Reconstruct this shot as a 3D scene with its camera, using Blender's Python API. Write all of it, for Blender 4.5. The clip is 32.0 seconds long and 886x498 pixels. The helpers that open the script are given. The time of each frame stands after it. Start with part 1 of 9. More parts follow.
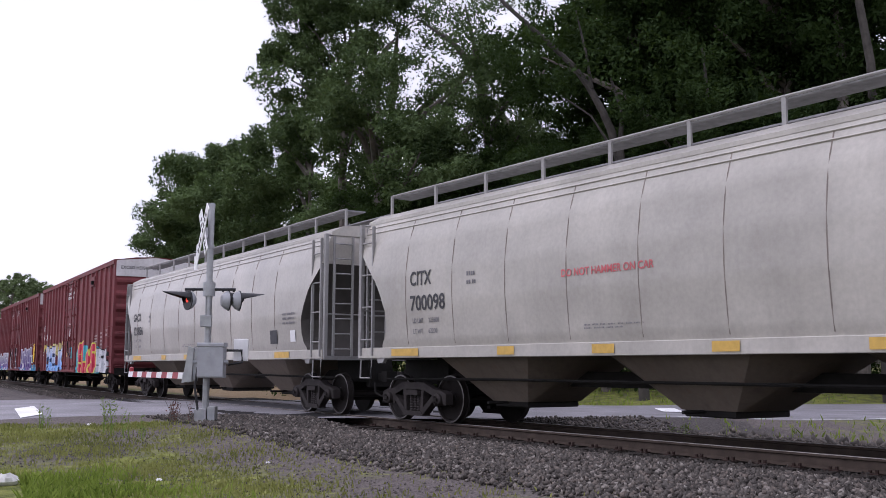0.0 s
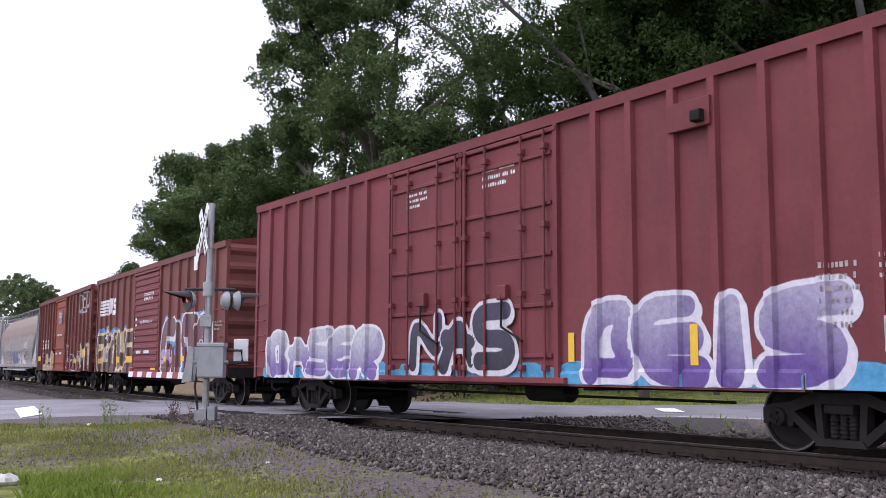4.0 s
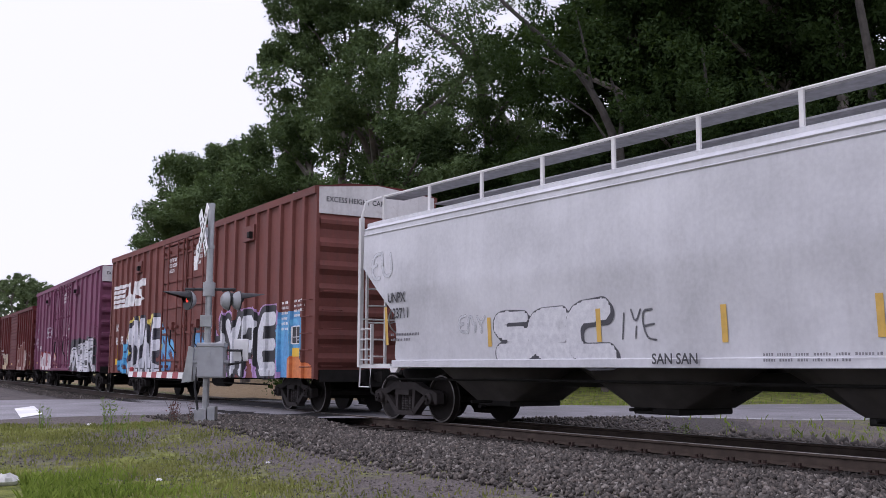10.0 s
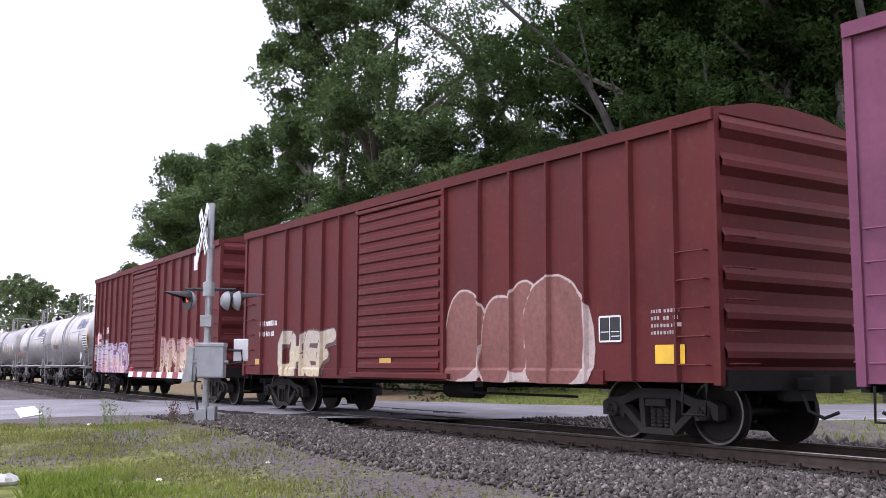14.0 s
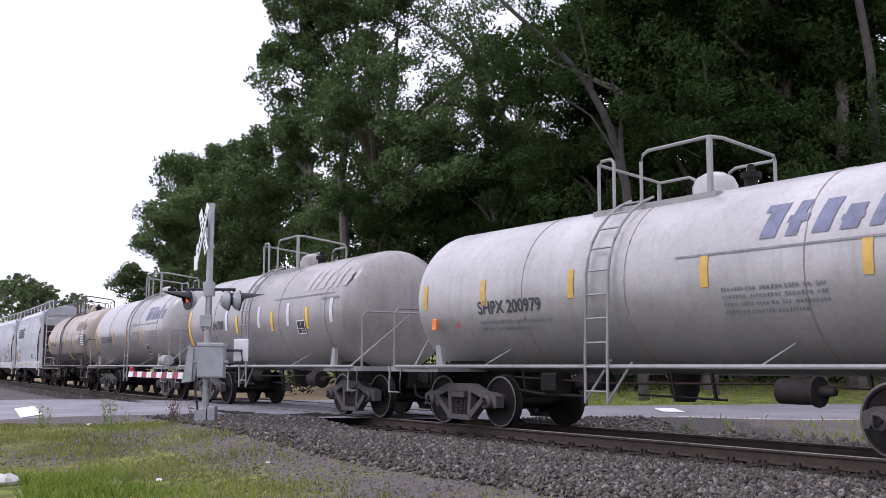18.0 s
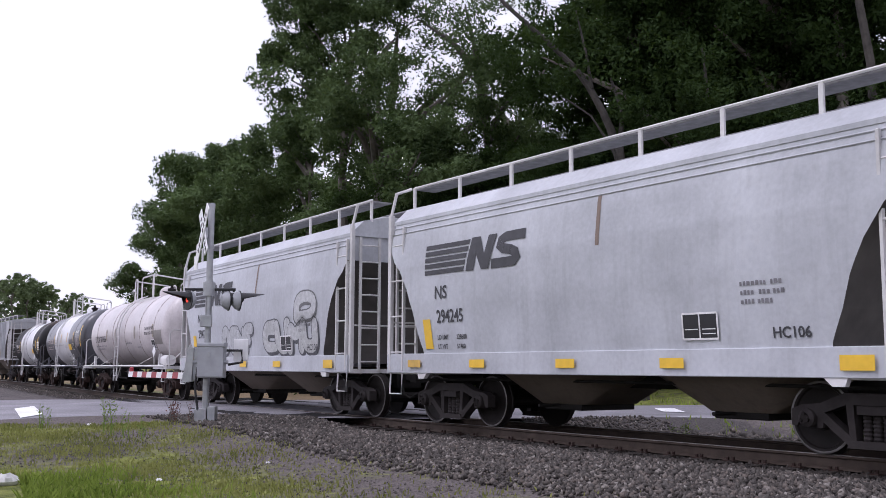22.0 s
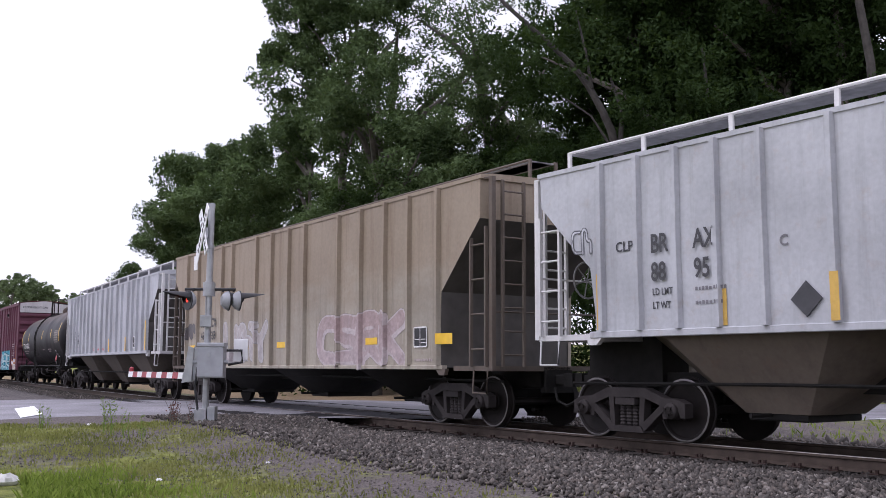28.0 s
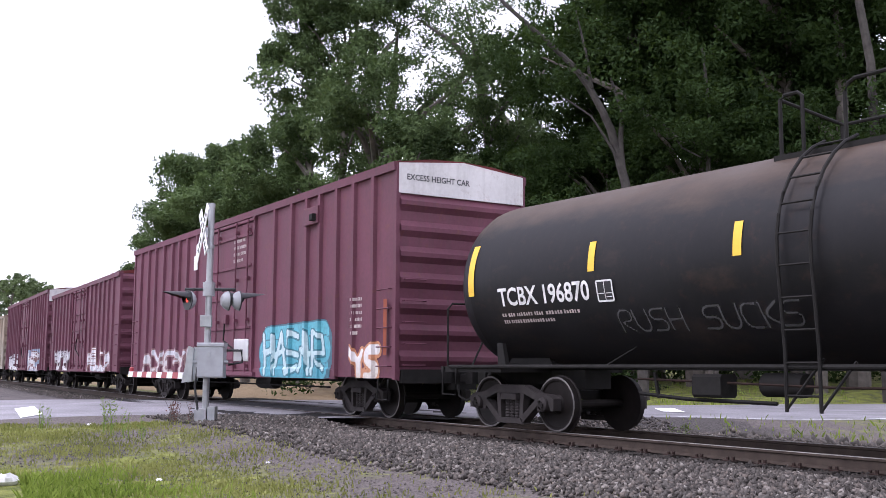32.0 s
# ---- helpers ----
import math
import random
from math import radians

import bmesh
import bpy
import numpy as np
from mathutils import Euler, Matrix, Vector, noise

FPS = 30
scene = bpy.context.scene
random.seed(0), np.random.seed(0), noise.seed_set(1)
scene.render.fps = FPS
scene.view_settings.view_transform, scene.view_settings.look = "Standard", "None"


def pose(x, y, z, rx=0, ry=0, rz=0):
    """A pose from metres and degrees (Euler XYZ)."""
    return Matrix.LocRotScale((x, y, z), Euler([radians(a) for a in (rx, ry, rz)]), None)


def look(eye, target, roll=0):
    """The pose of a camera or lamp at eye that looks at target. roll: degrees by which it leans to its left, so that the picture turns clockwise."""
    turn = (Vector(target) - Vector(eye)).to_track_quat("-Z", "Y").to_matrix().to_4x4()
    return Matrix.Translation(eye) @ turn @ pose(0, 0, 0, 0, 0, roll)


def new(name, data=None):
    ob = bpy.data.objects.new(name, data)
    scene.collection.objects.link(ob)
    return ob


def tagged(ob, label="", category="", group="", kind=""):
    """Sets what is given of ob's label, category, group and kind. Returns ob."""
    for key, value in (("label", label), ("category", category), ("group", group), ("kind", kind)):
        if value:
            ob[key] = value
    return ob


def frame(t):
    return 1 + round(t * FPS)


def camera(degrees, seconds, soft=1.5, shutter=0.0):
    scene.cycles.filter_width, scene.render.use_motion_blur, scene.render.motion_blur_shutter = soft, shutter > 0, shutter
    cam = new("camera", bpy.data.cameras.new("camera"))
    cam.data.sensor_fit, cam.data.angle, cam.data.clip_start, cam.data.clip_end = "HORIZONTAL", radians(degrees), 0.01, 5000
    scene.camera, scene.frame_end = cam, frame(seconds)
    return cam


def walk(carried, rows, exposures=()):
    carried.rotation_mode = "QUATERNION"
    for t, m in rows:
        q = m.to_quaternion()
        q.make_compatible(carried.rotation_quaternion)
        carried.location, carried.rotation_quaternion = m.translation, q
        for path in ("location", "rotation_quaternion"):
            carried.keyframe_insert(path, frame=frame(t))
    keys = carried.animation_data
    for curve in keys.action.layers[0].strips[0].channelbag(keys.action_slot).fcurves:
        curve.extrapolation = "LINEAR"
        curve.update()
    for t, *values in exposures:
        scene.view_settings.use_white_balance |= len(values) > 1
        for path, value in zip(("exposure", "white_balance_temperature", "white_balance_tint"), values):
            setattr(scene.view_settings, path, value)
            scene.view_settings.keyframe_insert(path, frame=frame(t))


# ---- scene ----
# ---------- camera: a still camera on a stand beside the line ----------
LENS = 47.2
cam = camera(LENS, 32.0, soft=0.5, shutter=0.0)
EYE = (0.0, 0.0, 1.048)
AIM = (0.0, math.cos(radians(6.70)), 1.048 + math.sin(radians(6.70)))
STAND = look(EYE, AIM, 0.247)
walk(cam, [(0, STAND), (32, STAND)], [(t, ev - 0.41, 5750, 23) for t, ev in ((0, -0.33), (1, -0.32), (2, -0.05), (3, 0.05), (6, 0.0), (7, 0.12), (9, -0.02), (9.5, -0.3), (10, -0.40), (10.5, -0.3), (11, 0.0), (13, 0.0), (14, 0.3), (15, 0.12), (17, -0.05), (20, -0.15), (22, -0.3), (24, -0.35), (25, -0.35), (28, -0.15), (29, 0.05), (30, 0.05), (31, 0.12), (32, 0.45))])

# ---------- light: a bright overcast sky, hazy sun high on the open side ----------
world = bpy.data.worlds.new("world")
scene.world = world
world.use_nodes = True
wn, wl = world.node_tree.nodes, world.node_tree.links
sky = wn.new("ShaderNodeTexSky")
sky.sky_type = "NISHITA"
sky.sun_disc = False
sky.sun_elevation = radians(54.3)
sky.sun_rotation = radians(-99)
sky.altitude = 0
sky.air_density, sky.dust_density, sky.ozone_density = 1.0, 2.0, 1.0
wn["Background"].inputs["Strength"].default_value = 0.115
# a layer of bright cloud over the whole sky
cloud = wn.new("ShaderNodeMix")
cloud.data_type = "RGBA"
cloud.inputs[0].default_value = 0.78
cloud.inputs[7].default_value = (10.6, 10.2, 10.0, 1)
wl.new(sky.outputs[0], cloud.inputs[6])
# the cloud is brighter overhead than near the horizon
up = wn.new("ShaderNodeSeparateXYZ")
wl.new(wn.new("ShaderNodeTexCoord").outputs["Generated"], up.inputs[0])
haze = wn.new("ShaderNodeMapRange")
haze.inputs[3].default_value, haze.inputs[4].default_value = 1.65, 1.9
wl.new(up.outputs[2], haze.inputs[0])
glow = wn.new("ShaderNodeVectorMath")
glow.operation = "SCALE"
wl.new(cloud.outputs[2], glow.inputs[0])
wl.new(haze.outputs[0], glow.inputs[3])
wl.new(glow.outputs[0], wn["Background"].inputs["Color"])
sun_data = bpy.data.lights.new("sun", "SUN")
sun_data.energy, sun_data.angle, sun_data.color = 1.5, radians(16), (1.0, 0.96, 0.9)
sun = new("sun", sun_data)
sun.matrix_world = look((-62, -12, 88), (0, 0, 0))

# ---------- materials ----------


def material(name, rough=0.6, metal=0.0, spec=0.5):
    m = bpy.data.materials.new(name)
    m.use_nodes = True
    b = m.node_tree.nodes["Principled BSDF"]
    b.inputs["Roughness"].default_value = rough
    b.inputs["Metallic"].default_value = metal
    b.inputs["Specular IOR Level"].default_value = spec
    return m, m.node_tree.nodes, m.node_tree.links, b


def noise_node(n, l, vec, scale, detail=4.0, rough=0.55):
    t = n.new("ShaderNodeTexNoise")
    t.inputs["Scale"].default_value, t.inputs["Detail"].default_value, t.inputs["Roughness"].default_value = scale, detail, rough
    l.new(vec, t.inputs["Vector"])
    return t.outputs["Fac"]


def ramp(n, l, fac, a, b, ca=(0, 0, 0, 1), cb=(1, 1, 1, 1)):
    r = n.new("ShaderNodeValToRGB")
    r.color_ramp.elements[0].position, r.color_ramp.elements[1].position = a, b
    r.color_ramp.elements[0].color, r.color_ramp.elements[1].color = ca, cb
    l.new(fac, r.inputs["Fac"])
    return r.outputs["Color"]


def mix(n, l, fac, a, b, kind="MIX"):
    m = n.new("ShaderNodeMix")
    m.data_type, m.blend_type = "RGBA", kind
    for v, i in ((fac, 0), (a, 6), (b, 7)):
        if isinstance(v, (int, float)):
            m.inputs[i].default_value = v
        elif isinstance(v, tuple):
            m.inputs[i].default_value = (*v[:3], 1)
        else:
            l.new(v, m.inputs[i])
    return m.outputs[2]


def scaled(n, l, vec, s):
    m = n.new("ShaderNodeMapping")
    m.inputs["Scale"].default_value = s
    l.new(vec, m.inputs["Vector"])
    return m.outputs[0]


def bump(n, l, b, height, strength, dist):
    k = n.new("ShaderNodeBump")
    k.inputs["Strength"].default_value, k.inputs["Distance"].default_value = strength, dist
    l.new(height, k.inputs["Height"])
    l.new(k.outputs[0], b.inputs["Normal"])


def paint(name, base, rust=(0.16, 0.07, 0.035), wear=0.25, streak=0.3, rough=0.58, grime=(0.06, 0.05, 0.045), metal=0.0, stain_or_shade=None):
    """Weathered vehicle paint: faded patches, run-down streaks, grime and rust specks."""
    m, n, l, b = material(name, rough, metal, 0.3)
    base = tuple(c * 0.88 for c in base)
    co = n.new("ShaderNodeTexCoord").outputs["Object"]
    big = noise_node(n, l, co, 0.55, 3)
    fine = noise_node(n, l, co, 14, 5)
    run = noise_node(n, l, scaled(n, l, co, (5.5, 5.5, 0.35)), 1.0, 5, 0.65)
    speck = noise_node(n, l, co, 5, 6, 0.7)
    faded = tuple(min(1, c * 1.2 + 0.006) for c in base)
    dull = tuple(v * 0.84 for v in base)
    c = mix(n, l, ramp(n, l, big, 0.33, 0.7), dull, faded)
    f = n.new("ShaderNodeMath")
    f.operation = "MULTIPLY"
    f.inputs[1].default_value = streak
    l.new(ramp(n, l, run, 0.5, 0.78), f.inputs[0])
    c = mix(n, l, f.outputs[0], c, grime)
    g = n.new("ShaderNodeMath")
    g.operation = "MULTIPLY"
    g.inputs[1].default_value = wear
    l.new(ramp(n, l, speck, 0.56, 0.7), g.inputs[0])
    c = mix(n, l, g.outputs[0], c, rust)
    if stain_or_shade:
        # a broad stain or painted shade: its colour, the heights between which it lies, its strength
        tint, z0, z1, much = stain_or_shade
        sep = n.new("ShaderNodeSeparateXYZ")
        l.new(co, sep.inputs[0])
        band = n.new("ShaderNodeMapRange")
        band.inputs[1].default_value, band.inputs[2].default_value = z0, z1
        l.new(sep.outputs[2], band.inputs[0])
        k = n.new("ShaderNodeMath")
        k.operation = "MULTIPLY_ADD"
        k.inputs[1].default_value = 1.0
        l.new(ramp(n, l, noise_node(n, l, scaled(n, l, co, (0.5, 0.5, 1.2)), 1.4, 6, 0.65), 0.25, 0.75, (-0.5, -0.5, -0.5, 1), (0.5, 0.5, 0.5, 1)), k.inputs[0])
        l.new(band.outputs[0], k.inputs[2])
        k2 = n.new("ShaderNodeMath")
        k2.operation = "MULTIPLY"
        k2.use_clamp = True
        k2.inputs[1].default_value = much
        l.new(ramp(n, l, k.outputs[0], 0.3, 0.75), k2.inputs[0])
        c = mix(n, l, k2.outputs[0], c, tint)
    c = mix(n, l, 0.07, c, ramp(n, l, fine, 0.3, 0.7), "OVERLAY")
    l.new(c, b.inputs["Base Color"])
    l.new(ramp(n, l, big, 0.2, 0.8, (rough - 0.1,) * 3 + (1,), (rough + 0.18,) * 3 + (1,)), b.inputs["Roughness"])
    bump(n, l, b, fine, 0.06, 0.01)
    return m


def plain(name, base, rough=0.6, metal=0.0, vary=0.25, scale=6.0, bumpy=0.15, glow=0.0):
    m, n, l, b = material(name, rough, metal)
    co = n.new("ShaderNodeTexCoord").outputs["Object"]
    a = noise_node(n, l, co, scale, 5)
    lo = tuple(c * (1 - vary) for c in base)
    hi = tuple(min(1, c * (1 + vary)) for c in base)
    l.new(mix(n, l, ramp(n, l, a, 0.3, 0.7), lo, hi), b.inputs["Base Color"])
    bump(n, l, b, noise_node(n, l, co, scale * 6, 4), bumpy, 0.01)
    if glow:
        b.inputs["Emission Color"].default_value = (*base, 1)
        b.inputs["Emission Strength"].default_value = glow
    return m


M = {}
M["box_red"] = paint("boxcar_red_paint", (0.205, 0.051, 0.056))
M["box_brown"] = paint("boxcar_brown_paint", (0.185, 0.062, 0.050))
M["box_purple"] = paint("boxcar_maroon_paint", (0.205, 0.066, 0.122), wear=0.12)
M["box_dark"] = paint("boxcar_oxide_paint", (0.118, 0.018, 0.018))
M["box_rust"] = paint("boxcar_rusty_paint", (0.165, 0.048, 0.037), wear=0.55, streak=0.45)
M["door_orange"] = paint("door_orange_paint", (0.29, 0.072, 0.035), wear=0.4)
M["box_plum"] = paint("boxcar_plum_paint", (0.145, 0.05, 0.075), wear=0.3)
M["cap_white"] = paint("white_end_cap_paint", (0.72, 0.70, 0.70), wear=0.3, streak=0.2)
M["hop_cream"] = paint("hopper_pale_grey_paint", (0.475, 0.45, 0.405), wear=0.05, streak=0.1, rough=0.42)
M["hop_white"] = paint("hopper_white_paint", (0.61, 0.61, 0.64), wear=0.04, streak=0.1, rough=0.4)
M["hop_ns"] = paint("hopper_light_grey_paint", (0.53, 0.545, 0.575), wear=0.05, streak=0.16, rough=0.45)
M["hop_rust"] = paint("hopper_rust_stained_paint", (0.35, 0.335, 0.31), rust=(0.36, 0.17, 0.07), wear=0.35, streak=0.45, stain_or_shade=((0.19, 0.125, 0.088), 2.3, 3.6, 0.75))
M["hop_tan"] = paint("hopper_dirty_tan_paint", (0.40, 0.36, 0.29), rust=(0.2, 0.13, 0.09), wear=0.25, streak=0.75, grime=(0.15, 0.115, 0.085), stain_or_shade=((0.24, 0.165, 0.10), 1.9, 4.4, 0.5))
M["hop_ribbed"] = paint("hopper_blue_grey_paint", (0.50, 0.51, 0.53), rust=(0.35, 0.2, 0.1), wear=0.16, streak=0.25)
# pale tanks: the belly tint paints in the barrel's own shade along with grime
M["tank_pale"] = paint("tank_pale_grey_paint", (0.50, 0.485, 0.475), wear=0.06, streak=0.22, rough=0.4, stain_or_shade=((0.14, 0.13, 0.12), 2.5, 1.1, 0.5))
M["tank_light"] = paint("tank_light_grey_paint", (0.405, 0.385, 0.365), wear=0.08, streak=0.3, rough=0.42, stain_or_shade=((0.14, 0.125, 0.11), 2.5, 1.1, 0.55))
M["tank_grey"] = paint("tank_dirty_grey_paint", (0.345, 0.325, 0.305), wear=0.14, streak=0.4, rough=0.42, stain_or_shade=((0.15, 0.135, 0.12), 2.4, 1.2, 0.45))
M["tank_pink"] = paint("tank_warm_white_paint", (0.64, 0.59, 0.585), wear=0.06, streak=0.25, rough=0.45, stain_or_shade=((0.2, 0.18, 0.165), 1.9, 1.0, 0.5))
M["tank_brown"] = paint("tank_brown_grey_paint", (0.33, 0.295, 0.25), rust=(0.28, 0.15, 0.09), wear=0.2, streak=0.4, rough=0.45, stain_or_shade=((0.40, 0.325, 0.25), 2.2, 3.6, 0.7))
M["tank_black"] = paint("tank_black_paint", (0.0105, 0.010, 0.0115), grime=(0.03, 0.025, 0.022), wear=0.08, streak=0.2, rough=0.5, stain_or_shade=((0.075, 0.05, 0.036), 3.2, 4.3, 0.8))
M["tank_slate"] = paint("tank_dark_slate_paint", (0.088, 0.09, 0.104), wear=0.1, streak=0.2, rough=0.38)
M["tank_white"] = paint("tank_white_paint", (0.88, 0.875, 0.89), wear=0.08, streak=0.15, rough=0.4)
# underframe steels: deep shade below the cars is put into these near-black colours
M["grime"] = plain("grimy_shaded_underframe_steel", (0.016, 0.015, 0.014), 0.8)
M["bogie"] = plain("bogie_cast_steel", (0.036, 0.031, 0.030), 0.75, 0.1)
M["bogie_dusty"] = plain("bogie_dusty_steel", (0.078, 0.070, 0.069), 0.8)
M["bogie_rust"] = plain("bogie_rusty_steel", (0.036, 0.022, 0.018), 0.8, 0.0)
M["wheel"] = plain("wheel_steel", (0.016, 0.013, 0.012), 0.65, 0.1)
M["tread"] = plain("polished_wheel_tread", (0.17, 0.16, 0.155), 0.45, 0.8)
M["rail_top"] = plain("polished_rail_head", (0.30, 0.28, 0.265), 0.45, 0.7)
M["rail"] = plain("rusty_rail_steel", (0.058, 0.044, 0.035), 0.8)
M["tie"] = plain("weathered_tie_wood", (0.045, 0.038, 0.033), 0.9, 0, 0.4, 9)
M["galv"] = plain("galvanised_steel", (0.36, 0.37, 0.38), 0.45, 0.6, 0.15)
M["grey_box"] = plain("grey_painted_cabinet", (0.34, 0.35, 0.37), 0.5, 0.0, 0.1)
M["white"] = plain("white_sign_paint", (0.78, 0.78, 0.78), 0.5, 0, 0.06)
M["black"] = plain("black_paint", (0.02, 0.02, 0.022), 0.5)
M["dark_text"] = plain("dark_lettering_paint", (0.05, 0.05, 0.055), 0.6)
M["grey_text"] = plain("faded_grey_lettering_paint", (0.19, 0.185, 0.2), 0.6)
M["blue_text"] = plain("faded_blue_lettering_paint", (0.16, 0.17, 0.25), 0.6)
M["white_text"] = plain("white_lettering_paint", (0.75, 0.74, 0.73), 0.6)
M["dim_text"] = plain("faded_white_lettering_paint", (0.45, 0.38, 0.37), 0.7)
M["red_text"] = plain("red_lettering_paint", (0.55, 0.13, 0.14), 0.6)
M["red"] = plain("red_reflective_paint", (0.32, 0.035, 0.045), 0.45)
M["red_lit"] = plain("lit_red_lens", (0.9, 0.06, 0.03), 0.3, 0, 0.1, 6, 0.0, 1.6)
M["red_dull"] = plain("unlit_red_lens", (0.16, 0.02, 0.02), 0.2)
M["yellow"] = plain("yellow_reflective_sheet", (0.80, 0.50, 0.03), 0.45, 0, 0.08)
M["amber"] = plain("faded_amber_sheet", (0.60, 0.38, 0.08), 0.5, 0, 0.15)
M["silver_tape"] = plain("worn_silver_tape", (0.62, 0.62, 0.66), 0.45, 0, 0.1)
M["orange"] = plain("orange_marker_paint", (0.85, 0.22, 0.04), 0.5)
# down-facing hopper sheets: their shade is put into this darker grey
M["hop_shade"] = plain("hopper_shaded_sheet", (0.075, 0.068, 0.062), 0.7, 0, 0.3, 2)
M["seam"] = plain("grimy_weld_seam", (0.26, 0.225, 0.2), 0.7)
# dusty bay paints, darkened further with the shade under the cars
M["bay_tan"] = paint("dusty_tan_shaded_paint", (0.18, 0.148, 0.117), wear=0.2, streak=0.4, rough=0.6)
M["mesh"] = plain("grey_walkway_grating", (0.22, 0.22, 0.23), 0.7)
M["bay_dark"] = paint("dusty_dark_shaded_paint", (0.145, 0.125, 0.105), wear=0.25, streak=0.5, rough=0.65)
M["rod"] = paint("grey_steel_fittings", (0.33, 0.325, 0.32), wear=0.2, streak=0.2)
M["rod_brown"] = paint("brown_grimy_fittings", (0.13, 0.105, 0.085), wear=0.3, streak=0.3)
M["rod_white"] = paint("white_steel_fittings", (0.7, 0.69, 0.68), wear=0.12, streak=0.15)

M["road_paint"] = paint("worn_road_marking", (0.9, 0.9, 0.9), rust=(0.4, 0.39, 0.4), wear=0.5, streak=0.1, rough=0.8)
for k in ("box_red", "box_brown", "box_purple", "box_dark", "box_rust", "box_plum", "door_orange"):
    M[k].node_tree.nodes["Principled BSDF"].inputs["Specular IOR Level"].default_value = 0.22
for k in ("tank_pale", "tank_light", "tank_grey", "tank_pink", "tank_brown", "tank_slate", "tank_white", "hop_cream", "hop_white"):
    node = M[k].node_tree.nodes["Principled BSDF"]
    node.inputs["Coat Weight"].default_value, node.inputs["Coat Roughness"].default_value = 0.5, 0.22
M["tank_black"].node_tree.nodes["Principled BSDF"].inputs["Specular IOR Level"].default_value = 0.2
for k in ("grime", "bogie", "bogie_rust", "wheel", "tie", "rail", "rail_top"):
    M[k].node_tree.nodes["Principled BSDF"].inputs["Specular IOR Level"].default_value = 0.2

# ---------- mesh building ----------


class MB:
    """Collects the corners and faces of one mesh."""

    def __init__(self):
        self.v, self.f = [], []

    def quad(self, pts):
        i = len(self.v)
        self.v += [tuple(p) for p in pts]
        self.f.append(tuple(range(i, i + len(pts))))
        return self

    def box(self, x0, x1, y0, y1, z0, z1, ch=0.0):
        """A block; ch chamfers its long vertical and top edges."""
        if ch:
            prof = [(y0 + ch, z0), (y1 - ch, z0), (y1, z0 + ch), (y1, z1 - ch), (y1 - ch, z1), (y0 + ch, z1), (y0, z1 - ch), (y0, z0 + ch)]
            return self.prism(prof, x0, x1)
        i = len(self.v)
        self.v += [(x, y, z) for x in (x0, x1) for y in (y0, y1) for z in (z0, z1)]
        self.f += [tuple(i + k for k in q) for q in ((0, 1, 3, 2), (4, 6, 7, 5), (0, 4, 5, 1), (2, 3, 7, 6), (0, 2, 6, 4), (1, 5, 7, 3))]
        return self

    def prism(self, prof, x0, x1, close=True):
        """A profile of (y, z) drawn along x."""
        i, n = len(self.v), len(prof)
        self.v += [(x, y, z) for x in (x0, x1) for y, z in prof]
        for k in range(n if close else n - 1):
            j = (k + 1) % n
            self.f.append((i + k, i + j, i + n + j, i + n + k))
        if close:
            self.f += [tuple(i + k for k in reversed(range(n))), tuple(i + n + k for k in range(n))]
        return self

    def slab(self, prof, y0, y1):
        """A profile of (x, z) drawn along y."""
        i, n = len(self.v), len(prof)
        self.v += [(x, y, z) for y in (y0, y1) for x, z in prof]
        for k in range(n):
            j = (k + 1) % n
            self.f.append((i + k, i + n + k, i + n + j, i + j))
        self.f += [tuple(i + k for k in range(n)), tuple(i + n + k for k in reversed(range(n)))]
        return self

    def tube(self, pts, r, n=6, r2=None):
        """A round bar along points; r2: its radius at the end."""
        pts = [Vector(p) for p in pts]
        i, m = len(self.v), len(pts)
        for k, p in enumerate(pts):
            d = (pts[min(k + 1, m - 1)] - pts[max(k - 1, 0)]).normalized()
            a = d.cross(Vector((0, 0, 1)) if abs(d.z) < 0.9 else Vector((1, 0, 0))).normalized()
            b = d.cross(a)
            rr = r if r2 is None else r + (r2 - r) * k / (m - 1)
            for j in range(n):
                w = 2 * math.pi * j / n
                self.v.append(tuple(p + (a * math.cos(w) + b * math.sin(w)) * rr))
        for k in range(m - 1):
            for j in range(n):
                o, q = i + k * n, (j + 1) % n
                self.f.append((o + j, o + q, o + n + q, o + n + j))
        self.f += [tuple(i + j for j in reversed(range(n))), tuple(i + (m - 1) * n + j for j in range(n))]
        return self

    def turn(self, prof, axis, n=24, at=(0, 0, 0)):
        """A profile of (along, radius) spun round the x, y or z axis."""
        i, m = len(self.v), len(prof)
        for a, r in prof:
            for j in range(n):
                w = 2 * math.pi * j / n
                c, s = r * math.cos(w), r * math.sin(w)
                p = {"x": (a, c, s), "y": (s, a, c), "z": (c, s, a)}[axis]
                self.v.append((p[0] + at[0], p[1] + at[1], p[2] + at[2]))
        for k in range(m - 1):
            for j in range(n):
                o, q = i + k * n, (j + 1) % n
                self.f.append((o + j, o + q, o + n + q, o + n + j))
        self.f += [tuple(i + j for j in reversed(range(n))), tuple(i + (m - 1) * n + j for j in range(n))]
        return self

    def mesh(self, name, mat, smooth=True):
        used = sorted({i for q in self.f for i in q})
        if len(used) < len(self.v):
            at = {i: k for k, i in enumerate(used)}
            self.v, self.f = [self.v[i] for i in used], [tuple(at[i] for i in q) for q in self.f]
        me = bpy.data.meshes.new(name)
        me.from_pydata(self.v, [], self.f)
        me.materials.append(mat)
        if smooth:
            me.shade_smooth()
            me.set_sharp_from_angle(angle=radians(32))
        return me


